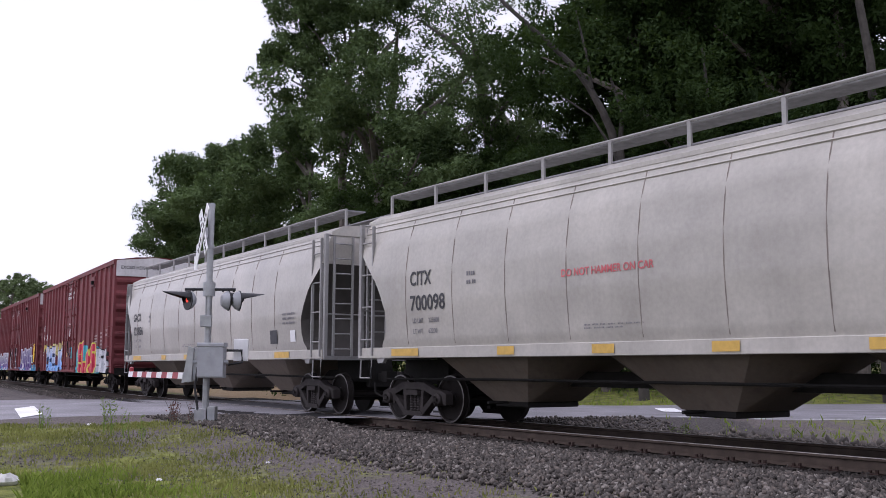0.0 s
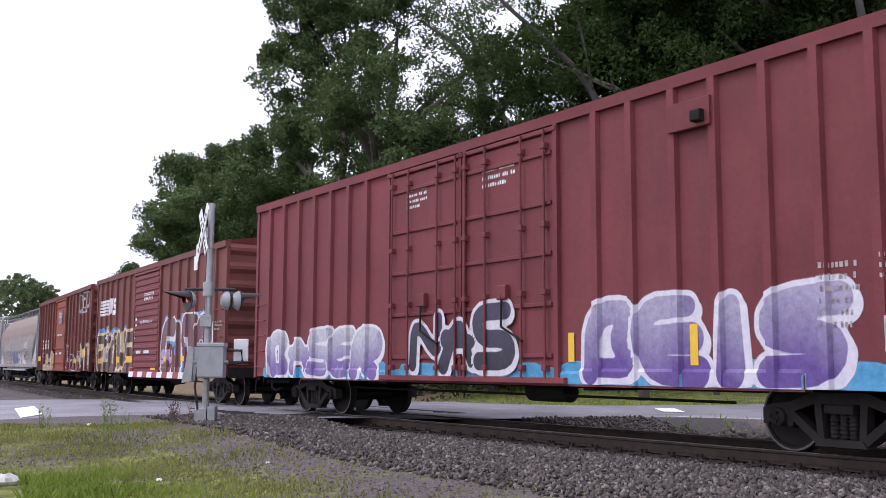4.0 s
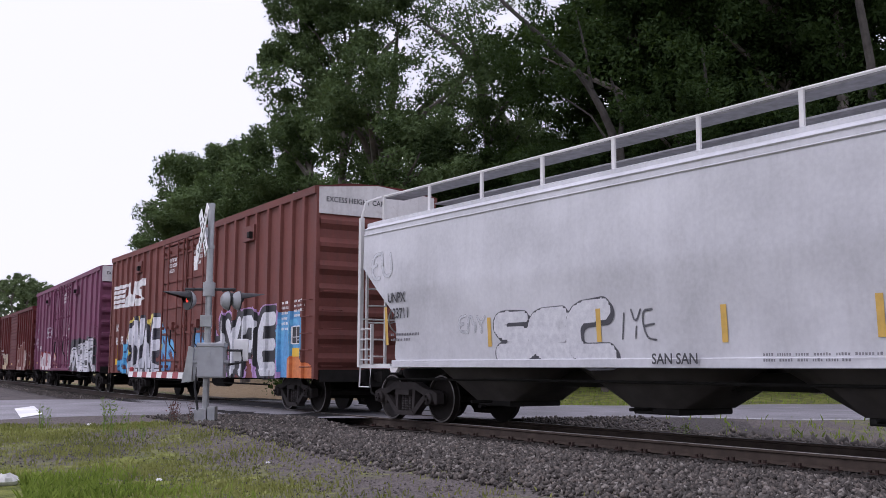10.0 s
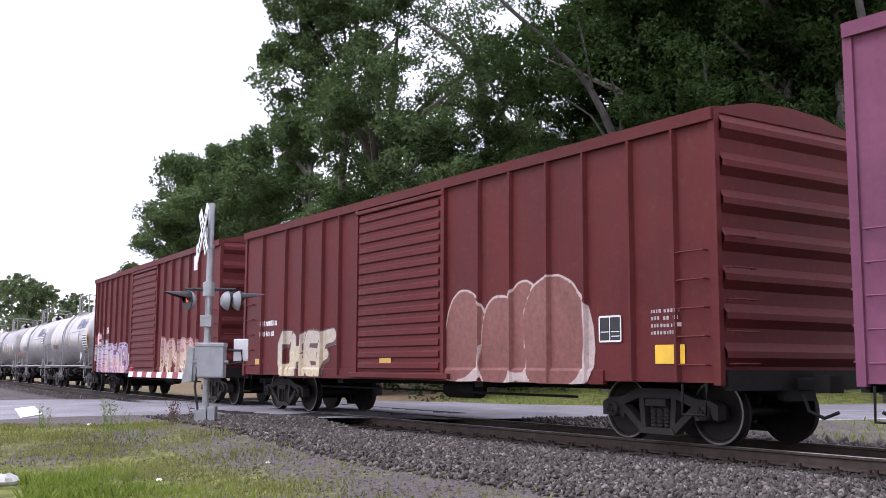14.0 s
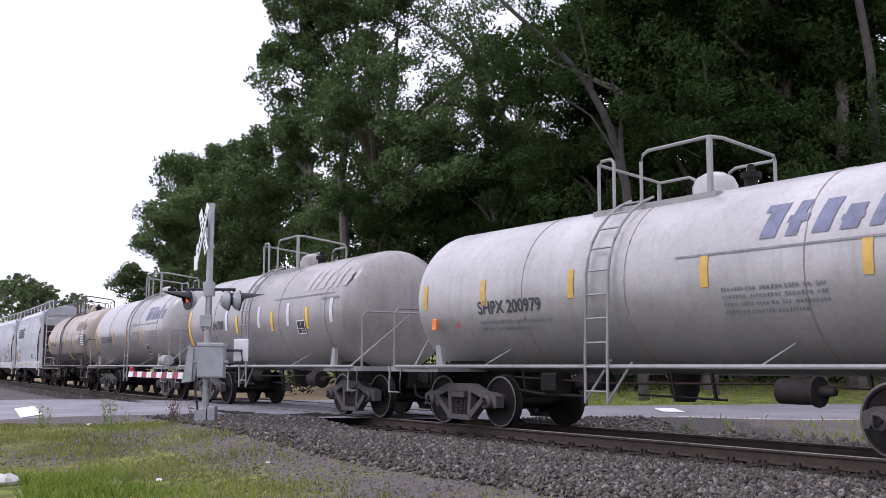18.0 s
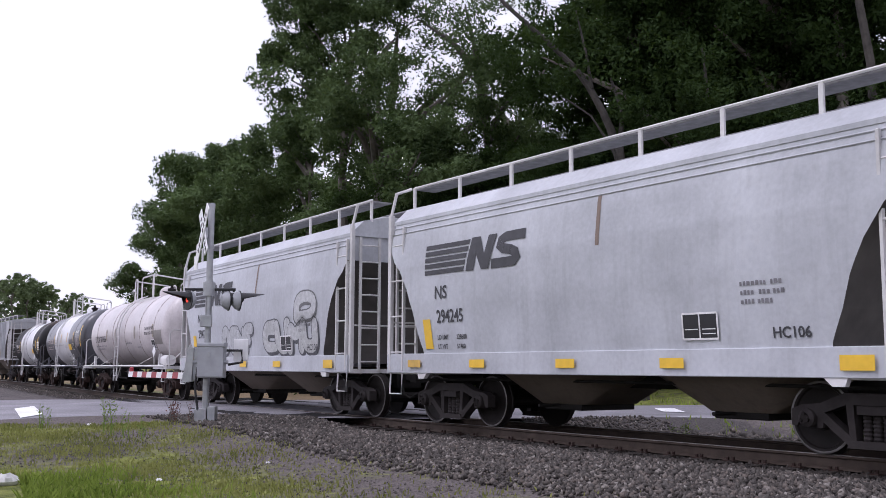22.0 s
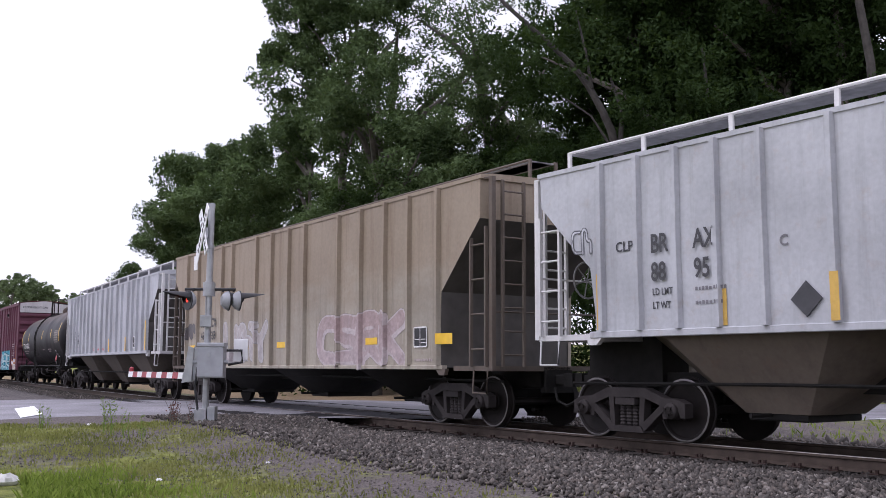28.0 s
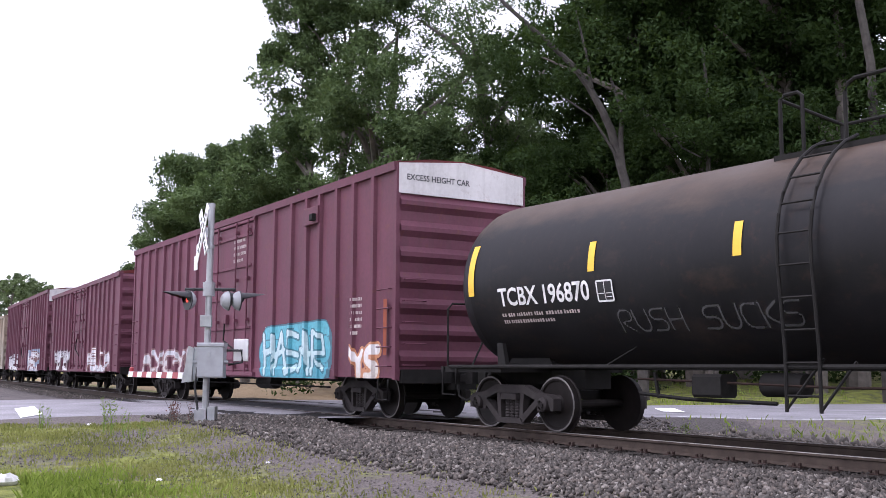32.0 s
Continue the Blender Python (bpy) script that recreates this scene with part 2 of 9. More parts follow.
def thing(name, label, category, group="", m=None, kind=""):
    ob = new(name)
    ob.empty_display_size = 0.3
    if m is not None:
        ob.matrix_basis = m
    return tagged(ob, label, category, group, kind)


def part(name, mb, mat, parent, label="", smooth=True, m=None):
    me = mb if isinstance(mb, bpy.types.Mesh) else mb.mesh(name, M[mat] if isinstance(mat, str) else mat, smooth)
    ob = new(name, me)
    ob.parent = parent
    if m is not None:
        ob.matrix_basis = m
    return tagged(ob, label)


CACHE = {}


def kept(key, make):
    """One mesh shared by all the parts that look alike."""
    if key not in CACHE:
        CACHE[key] = make()
    return CACHE[key]


# ---------- letters: each sign of the built-in font once, with its advance ----------
GLYPHS = {}


def cut_letters():
    def shape(words):
        cu = bpy.data.curves.new("letters", "FONT")
        cu.body, cu.size, cu.resolution_u, cu.offset = words, 1.38, 3, 0.028
        tmp = bpy.data.objects.new("letters", cu)
        scene.collection.objects.link(tmp)
        me = bpy.data.meshes.new_from_object(tmp.evaluated_get(bpy.context.evaluated_depsgraph_get()))
        bpy.data.objects.remove(tmp)
        bpy.data.curves.remove(cu)
        v, f = [tuple(q.co) for q in me.vertices], [tuple(p.vertices) for p in me.polygons]
        bpy.data.meshes.remove(me)
        return v, f

    for ch in "ABCDEFGHIJKLMNOPQRSTUVWXYZ0123456789&-.":
        v, f = shape(ch)
        w = shape(ch + ch)[0]
        GLYPHS[ch] = (v, f, max(p[0] for p in w) - max(p[0] for p in v))
    GLYPHS[" "] = ([], [], 0.38)


cut_letters()

# ---------- the line of the track ----------
HEAD = (-0.9949, 0.3008, -0.0192, -0.745)


def heading(s):
    """The track's heading, radians, s metres along it; the line runs straight or in one arc past the bends."""
    u = np.clip(s, -62, 20) / 100
    th = HEAD[0] + HEAD[1] * u + HEAD[2] * u**2 + HEAD[3] * u**3
    return th - 0.0045 * np.clip(np.minimum(s + 62, 0), -170, 0)


STEP = 0.25
ARC = np.arange(-560, 480, STEP)
_th = heading(ARC + STEP / 2)
_x = np.concatenate([[0], np.cumsum(np.cos(_th) * STEP)])[:-1]
_y = np.concatenate([[0], np.cumsum(np.sin(_th) * STEP)])[:-1]
_o = int(round(560 / STEP))
LINE_X, LINE_Y = _x - _x[_o] - 1.5918, _y - _y[_o] + 23.7423


def along(s, side=0.0, z=0.0):
    """A point of the track, side metres to the right of the way the train goes."""
    th = heading(s)
    return (float(np.interp(s, ARC, LINE_X) + side * np.sin(th)), float(np.interp(s, ARC, LINE_Y) - side * np.cos(th)), z)


def train_place(t):
    """How far the train has come at t seconds."""
    u = (t - 16) / 16
    return 13.2782 * (t - 16) - 2.4197 * u * u + 1.1137 * (u**3 - u)
# ---------- the ground: one sheet to the horizon ----------
near_line = (ARC > -260) & (ARC < 120)
LX, LY = LINE_X[near_line], LINE_Y[near_line]


def track_distance(x, y):
    """Signed distance to the track: positive on the camera's side."""
    x, y = np.atleast_1d(x).ravel(), np.atleast_1d(y).ravel()
    out = np.empty(len(x))
    for i in range(0, len(x), 4000):
        dx, dy = x[i:i + 4000, None] - LX[None, ::2], y[i:i + 4000, None] - LY[None, ::2]
        d2 = dx * dx + dy * dy
        k = d2.argmin(1)
        r = np.arange(len(k))
        th = heading(ARC[near_line][::2][k])
        out[i:i + 4000] = dx[r, k] * np.sin(th) - dy[r, k] * np.cos(th)
        far = d2[r, k] > 400
        out[i:i + 4000][far] = np.sign(out[i:i + 4000][far]) * np.sqrt(d2[r, k][far])
    return out


# the road comes in level from the open side, crosses the rails and goes on past the trees
ROAD = [(-60, 31, 6.0), (-30, 29.2, 6.0), (-16, 28.4, 5.8), (-10, 28.6, 5.9), (-6.5, 29.3, 5.3), (-3, 28.8, 6.4), (0, 29.0, 7.2), (3, 29.2, 6.3), (5.5, 29.9, 5.3), (8, 30.2, 5.6), (12, 31.8, 5.4), (30, 36, 5.5), (60, 42, 5.5)]


def road_span(x):
    xs = [r[0] for r in ROAD]
    c, h = np.interp(x, xs, [r[1] for r in ROAD]), np.interp(x, xs, [r[2] for r in ROAD])
    return c, h


def smooth(a, b, v):
    k = np.clip((v - a) / (b - a), 0, 1)
    return k * k * (3 - 2 * k)


def ground_height(x, y):
    x, y = np.asarray(x, float), np.asarray(y, float)
    d = track_distance(x, y).reshape(x.shape)
    c, h = road_span(x)
    inside = smooth(2.2, 0.2, np.abs(y - c) - h) * (np.abs(x) < 90)
    z = -0.42 + 0.26 * smooth(14, 20.5, y) * smooth(2, 5, d) + 0.10 * np.sin(x * 0.7 + 1) * np.sin(y * 0.5) * smooth(5, 14, np.abs(d))
    z = z + 0.16 * smooth(6.0, 3.4, np.abs(d)) + 0.06 * smooth(3.2, 2.2, np.abs(d))
    z = z + 1.0 * smooth(-9, -26, d) * smooth(33, 46, y) + 4.0 * smooth(-26, -90, d)
    road_z = -0.05 - 0.16 * smooth(3, 12, np.abs(d))
    z = z * (1 - inside) + road_z * inside
    z = np.where(np.abs(d) < 1.9, -0.24 - 0.12 * inside, z)
    return z + 0.35 * smooth(160, 500, np.hypot(x, y))


def axis_steps(lo, hi, fine, edge):
    a = list(np.arange(lo, hi + 1e-6, fine))
    step = fine
    while a[-1] < edge:
        step *= 1.22
        a.append(a[-1] + step)
    step = fine
    while a[0] > -edge:
        step *= 1.22
        a.insert(0, a[0] - step)
    return np.array(a)


GX, GY = axis_steps(-34, 22, 0.32, 3000), axis_steps(6, 48, 0.32, 3000)
gx, gy = np.meshgrid(GX, GY, indexing="ij")
gz = ground_height(gx, gy)


def sheet(name, gx, gy, gz, mat):
    nx, ny = gx.shape
    me = bpy.data.meshes.new(name)
    idx = np.arange(nx * ny).reshape(nx, ny)
    faces = np.stack([idx[:-1, :-1], idx[1:, :-1], idx[1:, 1:], idx[:-1, 1:]], -1).reshape(-1, 4)
    me.vertices.add(nx * ny)
    me.vertices.foreach_set("co", np.stack([gx, gy, gz], -1).ravel().astype(np.float32))
    me.loops.add(len(faces) * 4)
    me.loops.foreach_set("vertex_index", faces.ravel().astype(np.int32))
    me.polygons.add(len(faces))
    me.polygons.foreach_set("loop_start", np.arange(0, len(faces) * 4, 4, dtype=np.int32))
    me.polygons.foreach_set("use_smooth", np.ones(len(faces), bool))
    me.update()
    me.validate()
    me.materials.append(mat)
    return me


def ground_material():
    m, n, l, b = material("verge_grass_gravel_and_dirt", 0.95, 0, 0.2)
    co = n.new("ShaderNodeTexCoord").outputs["Object"]

    def mask(name):
        a = n.new("ShaderNodeAttribute")
        a.attribute_name = name
        return a.outputs["Fac"]

    fine, mid, big = noise_node(n, l, co, 22, 6, 0.7), noise_node(n, l, co, 2.6, 6, 0.65), noise_node(n, l, co, 0.35, 3)
    grass = mix(n, l, ramp(n, l, mid, 0.35, 0.65), (0.075, 0.098, 0.018), (0.27, 0.29, 0.07))
    grass = mix(n, l, ramp(n, l, fine, 0.45, 0.7), grass, (0.145, 0.152, 0.05))
    dirt = mix(n, l, ramp(n, l, fine, 0.35, 0.65), (0.065, 0.056, 0.053), (0.195, 0.17, 0.162))
    gravel = mix(n, l, ramp(n, l, noise_node(n, l, co, 30, 3), 0.38, 0.62), (0.045, 0.041, 0.039), (0.115, 0.104, 0.1))
    tan = mix(n, l, ramp(n, l, mid, 0.3, 0.7), (0.19, 0.135, 0.075), (0.3, 0.225, 0.135))

    def blend(a, bb, name, soft=0.25):
        s = n.new("ShaderNodeMath")
        s.operation = "ADD"
        k = n.new("ShaderNodeMath")
        k.operation = "MULTIPLY_ADD"
        k.inputs[1].default_value, k.inputs[2].default_value = 1.5, -0.75
        l.new(mid, k.inputs[0])
        l.new(mask(name), s.inputs[0])
        l.new(k.outputs[0], s.inputs[1])
        return mix(n, l, ramp(n, l, s.outputs[0], 0.5 - soft, 0.5 + soft), a, bb)

    c = blend(dirt, grass, "grass")
    c = blend(c, tan, "tan")
    c = blend(c, gravel, "gravel", 0.15)
    # the shade under the train, painted near black into the ground
    c = blend(c, (0.02, 0.018, 0.017), "train_shade", 0.2)
    l.new(c, b.inputs["Base Color"])
    bump(n, l, b, fine, 0.7, 0.05)
    return m


M["ground"] = ground_material()
me = sheet("ground", gx, gy, gz, M["ground"])
gd = track_distance(gx, gy).reshape(gx.shape)
wob = 0.25 * np.sin(gx * 1.3) * np.cos(gy * 0.9)
m_gravel = smooth(3.7, 2.7, np.abs(gd) + wob)
near_x = gx + 0.35 * (gy - 12)
m_grass = np.clip(0.40 + 0.5 * smooth(2.5, -3.5, near_x) * smooth(17, 12, gy) + 0.55 * smooth(-8, -14, gd), 0, 1)
patch_mask = 0.5 * np.sin(gx * 0.9 + 0.7 * np.sin(gy * 0.8)) * np.sin(gy * 1.15 + 1.1) + 0.3 * np.sin(gx * 2.1 + 2) * np.sin(gy * 1.9)
m_grass = np.clip(m_grass + 0.16 - 0.36 * smooth(-4.5, -1.5, gx + 0.25 * (gy - 14)) + 0.75 * patch_mask * (gd > 3), 0, 1)
# grey dirt towards the ballast and along the road's edge
grey = smooth(-2.2, -0.3, gx + 0.39 * (gy - 11.6) + 0.9 * patch_mask) * (gd > 0)
shoulder = smooth(3.2, 1.0, road_span(gx)[0] - road_span(gx)[1] - gy) * smooth(-0.5, 0.2, road_span(gx)[0] - road_span(gx)[1] - gy) * (gx < 0)
m_grass = m_grass * (1 - 0.55 * grey) * (1 - 0.6 * shoulder)
m_gravel = np.maximum(m_gravel, 1.1 * smooth(-8.5, -6.0, gd) * (gd < 0) * smooth(1, 4, gx))
# a bare gravelly patch beside the road
bare = np.exp(-(((gx + 5.9) / 1.0) ** 2 + ((gy - 16.9) / 1.3) ** 2))
m_gravel = np.maximum(m_gravel, 0.85 * bare)
m_grass = m_grass * (1 - 0.8 * bare)
m_grass = np.where(gd > 20, np.maximum(m_grass, 0.75), m_grass)
# bare grey ground between the road and the bend
bend = smooth(-8, -11, gx) * smooth(21, 24, gy) * smooth(-3, 2, gd) * smooth(34, 26, gd)
m_grass = m_grass * (1 - 0.85 * bend)
m_gravel = np.maximum(m_gravel, 0.5 * bend)
m_tan = 0.9 * smooth(-4, -7, gd) * smooth(2.5, -1.5, gx) * smooth(36, 38, gy + 0.25 * gx) * smooth(-22, -15, gd)
# the last mask marks where the train's shade is painted along the rails
for nm, a in (("gravel", m_gravel), ("grass", m_grass), ("tan", m_tan), ("train_shade", np.maximum(smooth(1.7, 1.2, np.abs(gd)), 0.8 * smooth(-3.2, -2.2, gd) * (gd < 0)))):
    me.attributes.new(nm, "FLOAT", "POINT").data.foreach_set("value", a.ravel().astype(np.float32))
tagged(new("ground", me), "grassy gravel verge with dirt and weeds along the railway", "ground", kind="structure")

# ---------- the road ----------


def asphalt():
    m, n, l, b = material("worn_pale_asphalt", 0.75, 0, 0.4)
    co = n.new("ShaderNodeTexCoord").outputs["Object"]
    c = mix(n, l, ramp(n, l, noise_node(n, l, co, 0.5, 5), 0.3, 0.7), (0.165, 0.16, 0.17), (0.28, 0.27, 0.29))
    c = mix(n, l, 0.25, c, ramp(n, l, noise_node(n, l, co, 60, 3), 0.35, 0.65), "OVERLAY")
    crack = noise_node(n, l, scaled(n, l, co, (0.3, 2.2, 1)), 1.0, 6, 0.7)
    c = mix(n, l, ramp(n, l, crack, 0.6, 0.68), c, (0.1, 0.1, 0.1))
    l.new(c, b.inputs["Base Color"])
    bump(n, l, b, noise_node(n, l, co, 80, 3), 0.3, 0.01)
    return m


M["asphalt"] = asphalt()
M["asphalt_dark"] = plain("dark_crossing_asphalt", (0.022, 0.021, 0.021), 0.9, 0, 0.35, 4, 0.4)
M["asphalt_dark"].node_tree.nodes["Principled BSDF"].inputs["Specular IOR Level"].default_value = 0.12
rx = np.concatenate([np.arange(-60, -20, 1.0), np.arange(-20, 20, 0.4), np.arange(20, 61, 1.0)])
rv = np.linspace(-1, 1, 31)
RX, RV = np.meshgrid(rx, rv, indexing="ij")
rc, rh = road_span(RX)
RY = rc + RV * (rh + 0.12 * np.sin(RX * 1.7) * np.abs(RV))
RD = track_distance(RX, RY).reshape(RX.shape)
RZ = ground_height(RX, RY)
RZ = np.where(np.abs(RD) < 2.1, -0.035, np.maximum(RZ, -0.05 - 0.16 * smooth(3, 12, np.abs(RD)))) + 0.02 * (1 - RV**2) + 0.004
# the flangeways stay open beside the rails
road = tagged(new("road", sheet("road", RX, RY, RZ, M["asphalt"])), "worn pale asphalt road crossing the railway", "road", kind="structure")


# ---------- rails, ties and ballast ----------
track = tagged(new("track"), "railway track with rusty rails on dark ties and grey ballast", "track", kind="structure")
RAIL = [(-0.075, -0.18), (0.075, -0.18), (0.07, -0.165), (0.012, -0.145), (0.012, -0.05), (0.036, -0.035), (0.036, -0.006), (-0.036, -0.006), (-0.036, -0.035), (-0.012, -0.05), (-0.012, -0.145), (-0.07, -0.165)]
RAIL_HEAD = [(-0.034, -0.006), (0.034, -0.006), (0.03, 0.0), (-0.03, 0.0)]


def swept(prof, side, s0, s1, step):
    b = MB()
    ss = np.arange(s0, s1 + 1e-6, step)
    n = len(prof)
    for s in ss:
        b.v += [along(s, side + y, z) for y, z in prof]
    for k in range(len(ss) - 1):
        for j in range(n):
            q = (j + 1) % n
            b.f.append((k * n + j, (k + 1) * n + j, (k + 1) * n + q, k * n + q))
    b.f += [tuple(range(n)), tuple((len(ss) - 1) * n + j for j in reversed(range(n)))]
    return b


for side in (0.7525, -0.7525):
    r = part("rail", swept(RAIL, side, -240, 90, 1.0), "rail", track)
    part("rail_head", swept(RAIL_HEAD, side, -240, 90, 1.0), "rail_top", r, "polished steel running surface")
tie = MB().box(-0.115, 0.115, -1.3, 1.3, -0.36, -0.185, 0.02).mesh("tie", M["tie"])
plate = MB().box(-0.1, 0.1, -0.19, 0.19, -0.187, -0.172, 0.006)
for q in (-0.12, 0.12):
    plate.box(-0.06, -0.03, q - 0.015, q + 0.015, -0.18, -0.135, 0.004)
    plate.box(0.03, 0.06, q - 0.015, q + 0.015, -0.18, -0.13, 0.004)
plate = plate.mesh("tie_plate", M["bogie_rust"])
for k in range(-70, 60):
    s = k * 0.53
    if -14.5 < s < 1.0:
        continue
    x, y, _ = along(s)
    t = part("tie", tie, None, track, m=pose(x, y, 0, 0, 0, math.degrees(heading(s)) + random.uniform(-1, 1)))
    if 0 < s < 19:
        for side in (-0.7525, 0.7525):
            part("tie_plate", plate, None, t, m=pose(0, side, 0))



def stones(name, places, lo, hi, mat, seed, label, cat):
    """Crushed stones, each a lumpy block, joined into one spread."""
    rng = np.random.default_rng(seed)
    base = np.array([(1, 0, 0), (-1, 0, 0), (0, 1, 0), (0, -1, 0), (0, 0, 1), (0, 0, -1)], float)
    tris = np.array([(0, 2, 4), (2, 1, 4), (1, 3, 4), (3, 0, 4), (2, 0, 5), (1, 2, 5), (3, 1, 5), (0, 3, 5)])
    n = len(places)
    size = rng.uniform(lo, hi, (n, 1, 1)) * rng.uniform(0.5, 1.4, (n, 1, 3))
    v = base[None] * size * rng.uniform(0.7, 1.3, (n, 6, 1))
    ang, tilt = rng.uniform(0, 6.28, n), rng.uniform(-0.9, 0.9, n)
    c, s, ct, st = np.cos(ang), np.sin(ang), np.cos(tilt), np.sin(tilt)
    y, z = v[..., 1] * ct[:, None] - v[..., 2] * st[:, None], v[..., 1] * st[:, None] + v[..., 2] * ct[:, None]
    v = np.stack([v[..., 0] * c[:, None] - y * s[:, None], v[..., 0] * s[:, None] + y * c[:, None], z], -1)
    v += np.asarray(places)[:, None, :]
    f = (tris[None] + 6 * np.arange(n)[:, None, None]).reshape(-1, 3)
    me = bpy.data.meshes.new(name)
    me.vertices.add(n * 6)
    me.vertices.foreach_set("co", v.ravel().astype(np.float32))
    me.loops.add(len(f) * 3)
    me.loops.foreach_set("vertex_index", f.ravel().astype(np.int32))
    me.polygons.add(len(f))
    me.polygons.foreach_set("loop_start", np.arange(0, len(f) * 3, 3, dtype=np.int32))
    me.update()
    me.validate()
    me.materials.append(mat)
    return tagged(new(name, me), label, cat, kind="stuff")


def stone_material(name="crushed_grey_stone", dark=1.0):
    m, n, l, b = material(name, 0.9, 0, 0.3)
    g = n.new("ShaderNodeNewGeometry").outputs["Random Per Island"]
    r = n.new("ShaderNodeValToRGB")
    e = r.color_ramp.elements
    e[0].color, e[1].color = (0.06 * dark, 0.053 * dark, 0.047 * dark, 1), (0.31 * dark, 0.285 * dark, 0.255 * dark, 1)
    k = e.new(0.55)
    k.color = (0.112 * dark, 0.101 * dark, 0.09 * dark, 1)
    k = e.new(0.86)
    k.color = (0.165 * dark, 0.138 * dark, 0.118 * dark, 1)
    l.new(g, r.inputs["Fac"])
    co = n.new("ShaderNodeTexCoord").outputs["Object"]
    c = mix(n, l, 0.3, r.outputs[0], ramp(n, l, noise_node(n, l, co, 60, 3), 0.3, 0.7), "OVERLAY")
    l.new(c, b.inputs["Base Color"])
    return m


M["stone"] = stone_material(dark=0.84)
# a darker copy of the stone, holding the shade beneath the train
M["shaded_stone"] = stone_material("shade_darkened_stone", 0.36)
rng = np.random.default_rng(5)


def scatter_line(count, s0, s1, a, bmax):
    s, side = rng.uniform(s0, s1, count), a + (bmax - a) * rng.beta(1.0, 1.35, count)
    th = heading(s)
    x, y = np.interp(s, ARC, LINE_X) + side * np.sin(th), np.interp(s, ARC, LINE_Y) - side * np.cos(th)
    keep = ~((np.abs(y - road_span(x)[0]) < road_span(x)[1] + 0.1))
    x, y = x[keep], y[keep]
    return np.stack([x, y, ground_height(x, y) + 0.012 + rng.uniform(-0.012, 0.03, len(x))], -1)


stones("ballast", np.concatenate([scatter_line(36000, -2, 18, 1.35, 4.7), scatter_line(9000, -1, 18, -2.2, -5.5), scatter_line(5000, -60, -14, 0.9, 3.0)]), 0.02, 0.044, M["stone"], 3, "crushed grey ballast stones beside the rails", "gravel")
stones("oily_ballast", np.concatenate([scatter_line(5000, 0, 18, -0.7, 0.7), scatter_line(3500, -1, 18, 0.85, 1.45), scatter_line(3500, -1, 18, -2.6, -0.85)]), 0.02, 0.044, M["shaded_stone"], 13, "ballast stones by the rails, darkened with the train's shade", "gravel")
stones("rubble", scatter_line(420, 5, 16, -6.5, -3.4), 0.05, 0.13, M["stone"], 8, "loose pale rubble stones beyond the track", "rubble")
gx2, gy2 = rng.uniform(-9, 6, 16000), rng.uniform(8.5, 19.5, 16000)
g_d = track_distance(gx2, gy2)
ok = (g_d > 3.6) & ((g_d < 4.2 + 8 * rng.random(16000) ** 2) | (np.exp(-(((gx2 + 5.9) / 1.0) ** 2 + ((gy2 - 16.9) / 1.3) ** 2)) > 0.35)) & (np.abs(gy2 - road_span(gx2)[0]) > road_span(gx2)[1] + 0.2)
stones("loose_gravel", np.stack([gx2[ok], gy2[ok], ground_height(gx2[ok], gy2[ok]) + 0.001], -1), 0.01, 0.026, M["stone"], 4, "scattered gravel stones in the dirt verge", "gravel")
# ---------- trees ----------


def leaf_material(name, dark, light):
    m, n, l, b = material(name, 0.7, 0, 0.08)
    g = n.new("ShaderNodeNewGeometry").outputs["Random Per Island"]
    co = n.new("ShaderNodeTexCoord").outputs["Object"]
    big = noise_node(n, l, co, 0.45, 3)
    c = mix(n, l, g, dark, light)
    c = mix(n, l, ramp(n, l, big, 0.35, 0.7), c, tuple(v * 1.3 for v in light))
    l.new(c, b.inputs["Base Color"])
    t = n.new("ShaderNodeBsdfTranslucent")
    l.new(mix(n, l, 0.5, c, (0.10, 0.16, 0.02)), t.inputs["Color"])
    x = n.new("ShaderNodeMixShader")
    x.inputs[0].default_value = 0.24
    l.new(b.outputs[0], x.inputs[1])
    l.new(t.outputs[0], x.inputs[2])
    l.new(x.outputs[0], n["Material Output"].inputs["Surface"])
    return m


# one foliage, two tones: wood's shade painted darker, haze and sun painted paler
M["leaf"] = leaf_material("broad_leaves", (0.011, 0.022, 0.008), (0.033, 0.056, 0.018))
M["leaf_pale"] = leaf_material("light_hazed_leaves", (0.026, 0.047, 0.021), (0.104, 0.148, 0.062))
# far woods: the haze of distance is painted in as a paler leaf colour
M["leaf_far"] = leaf_material("haze_paled_leaves", (0.10, 0.135, 0.07), (0.17, 0.215, 0.115))
M["weed"] = leaf_material("weed_leaves", (0.08, 0.13, 0.025), (0.2, 0.28, 0.07))
M["bark_pale"] = plain("pale_grey_bark", (0.055, 0.049, 0.044), 0.9, 0, 0.35, 3, 0.8)
M["bark"] = plain("grey_tree_bark", (0.12, 0.105, 0.09), 0.9, 0, 0.4, 3, 0.8)


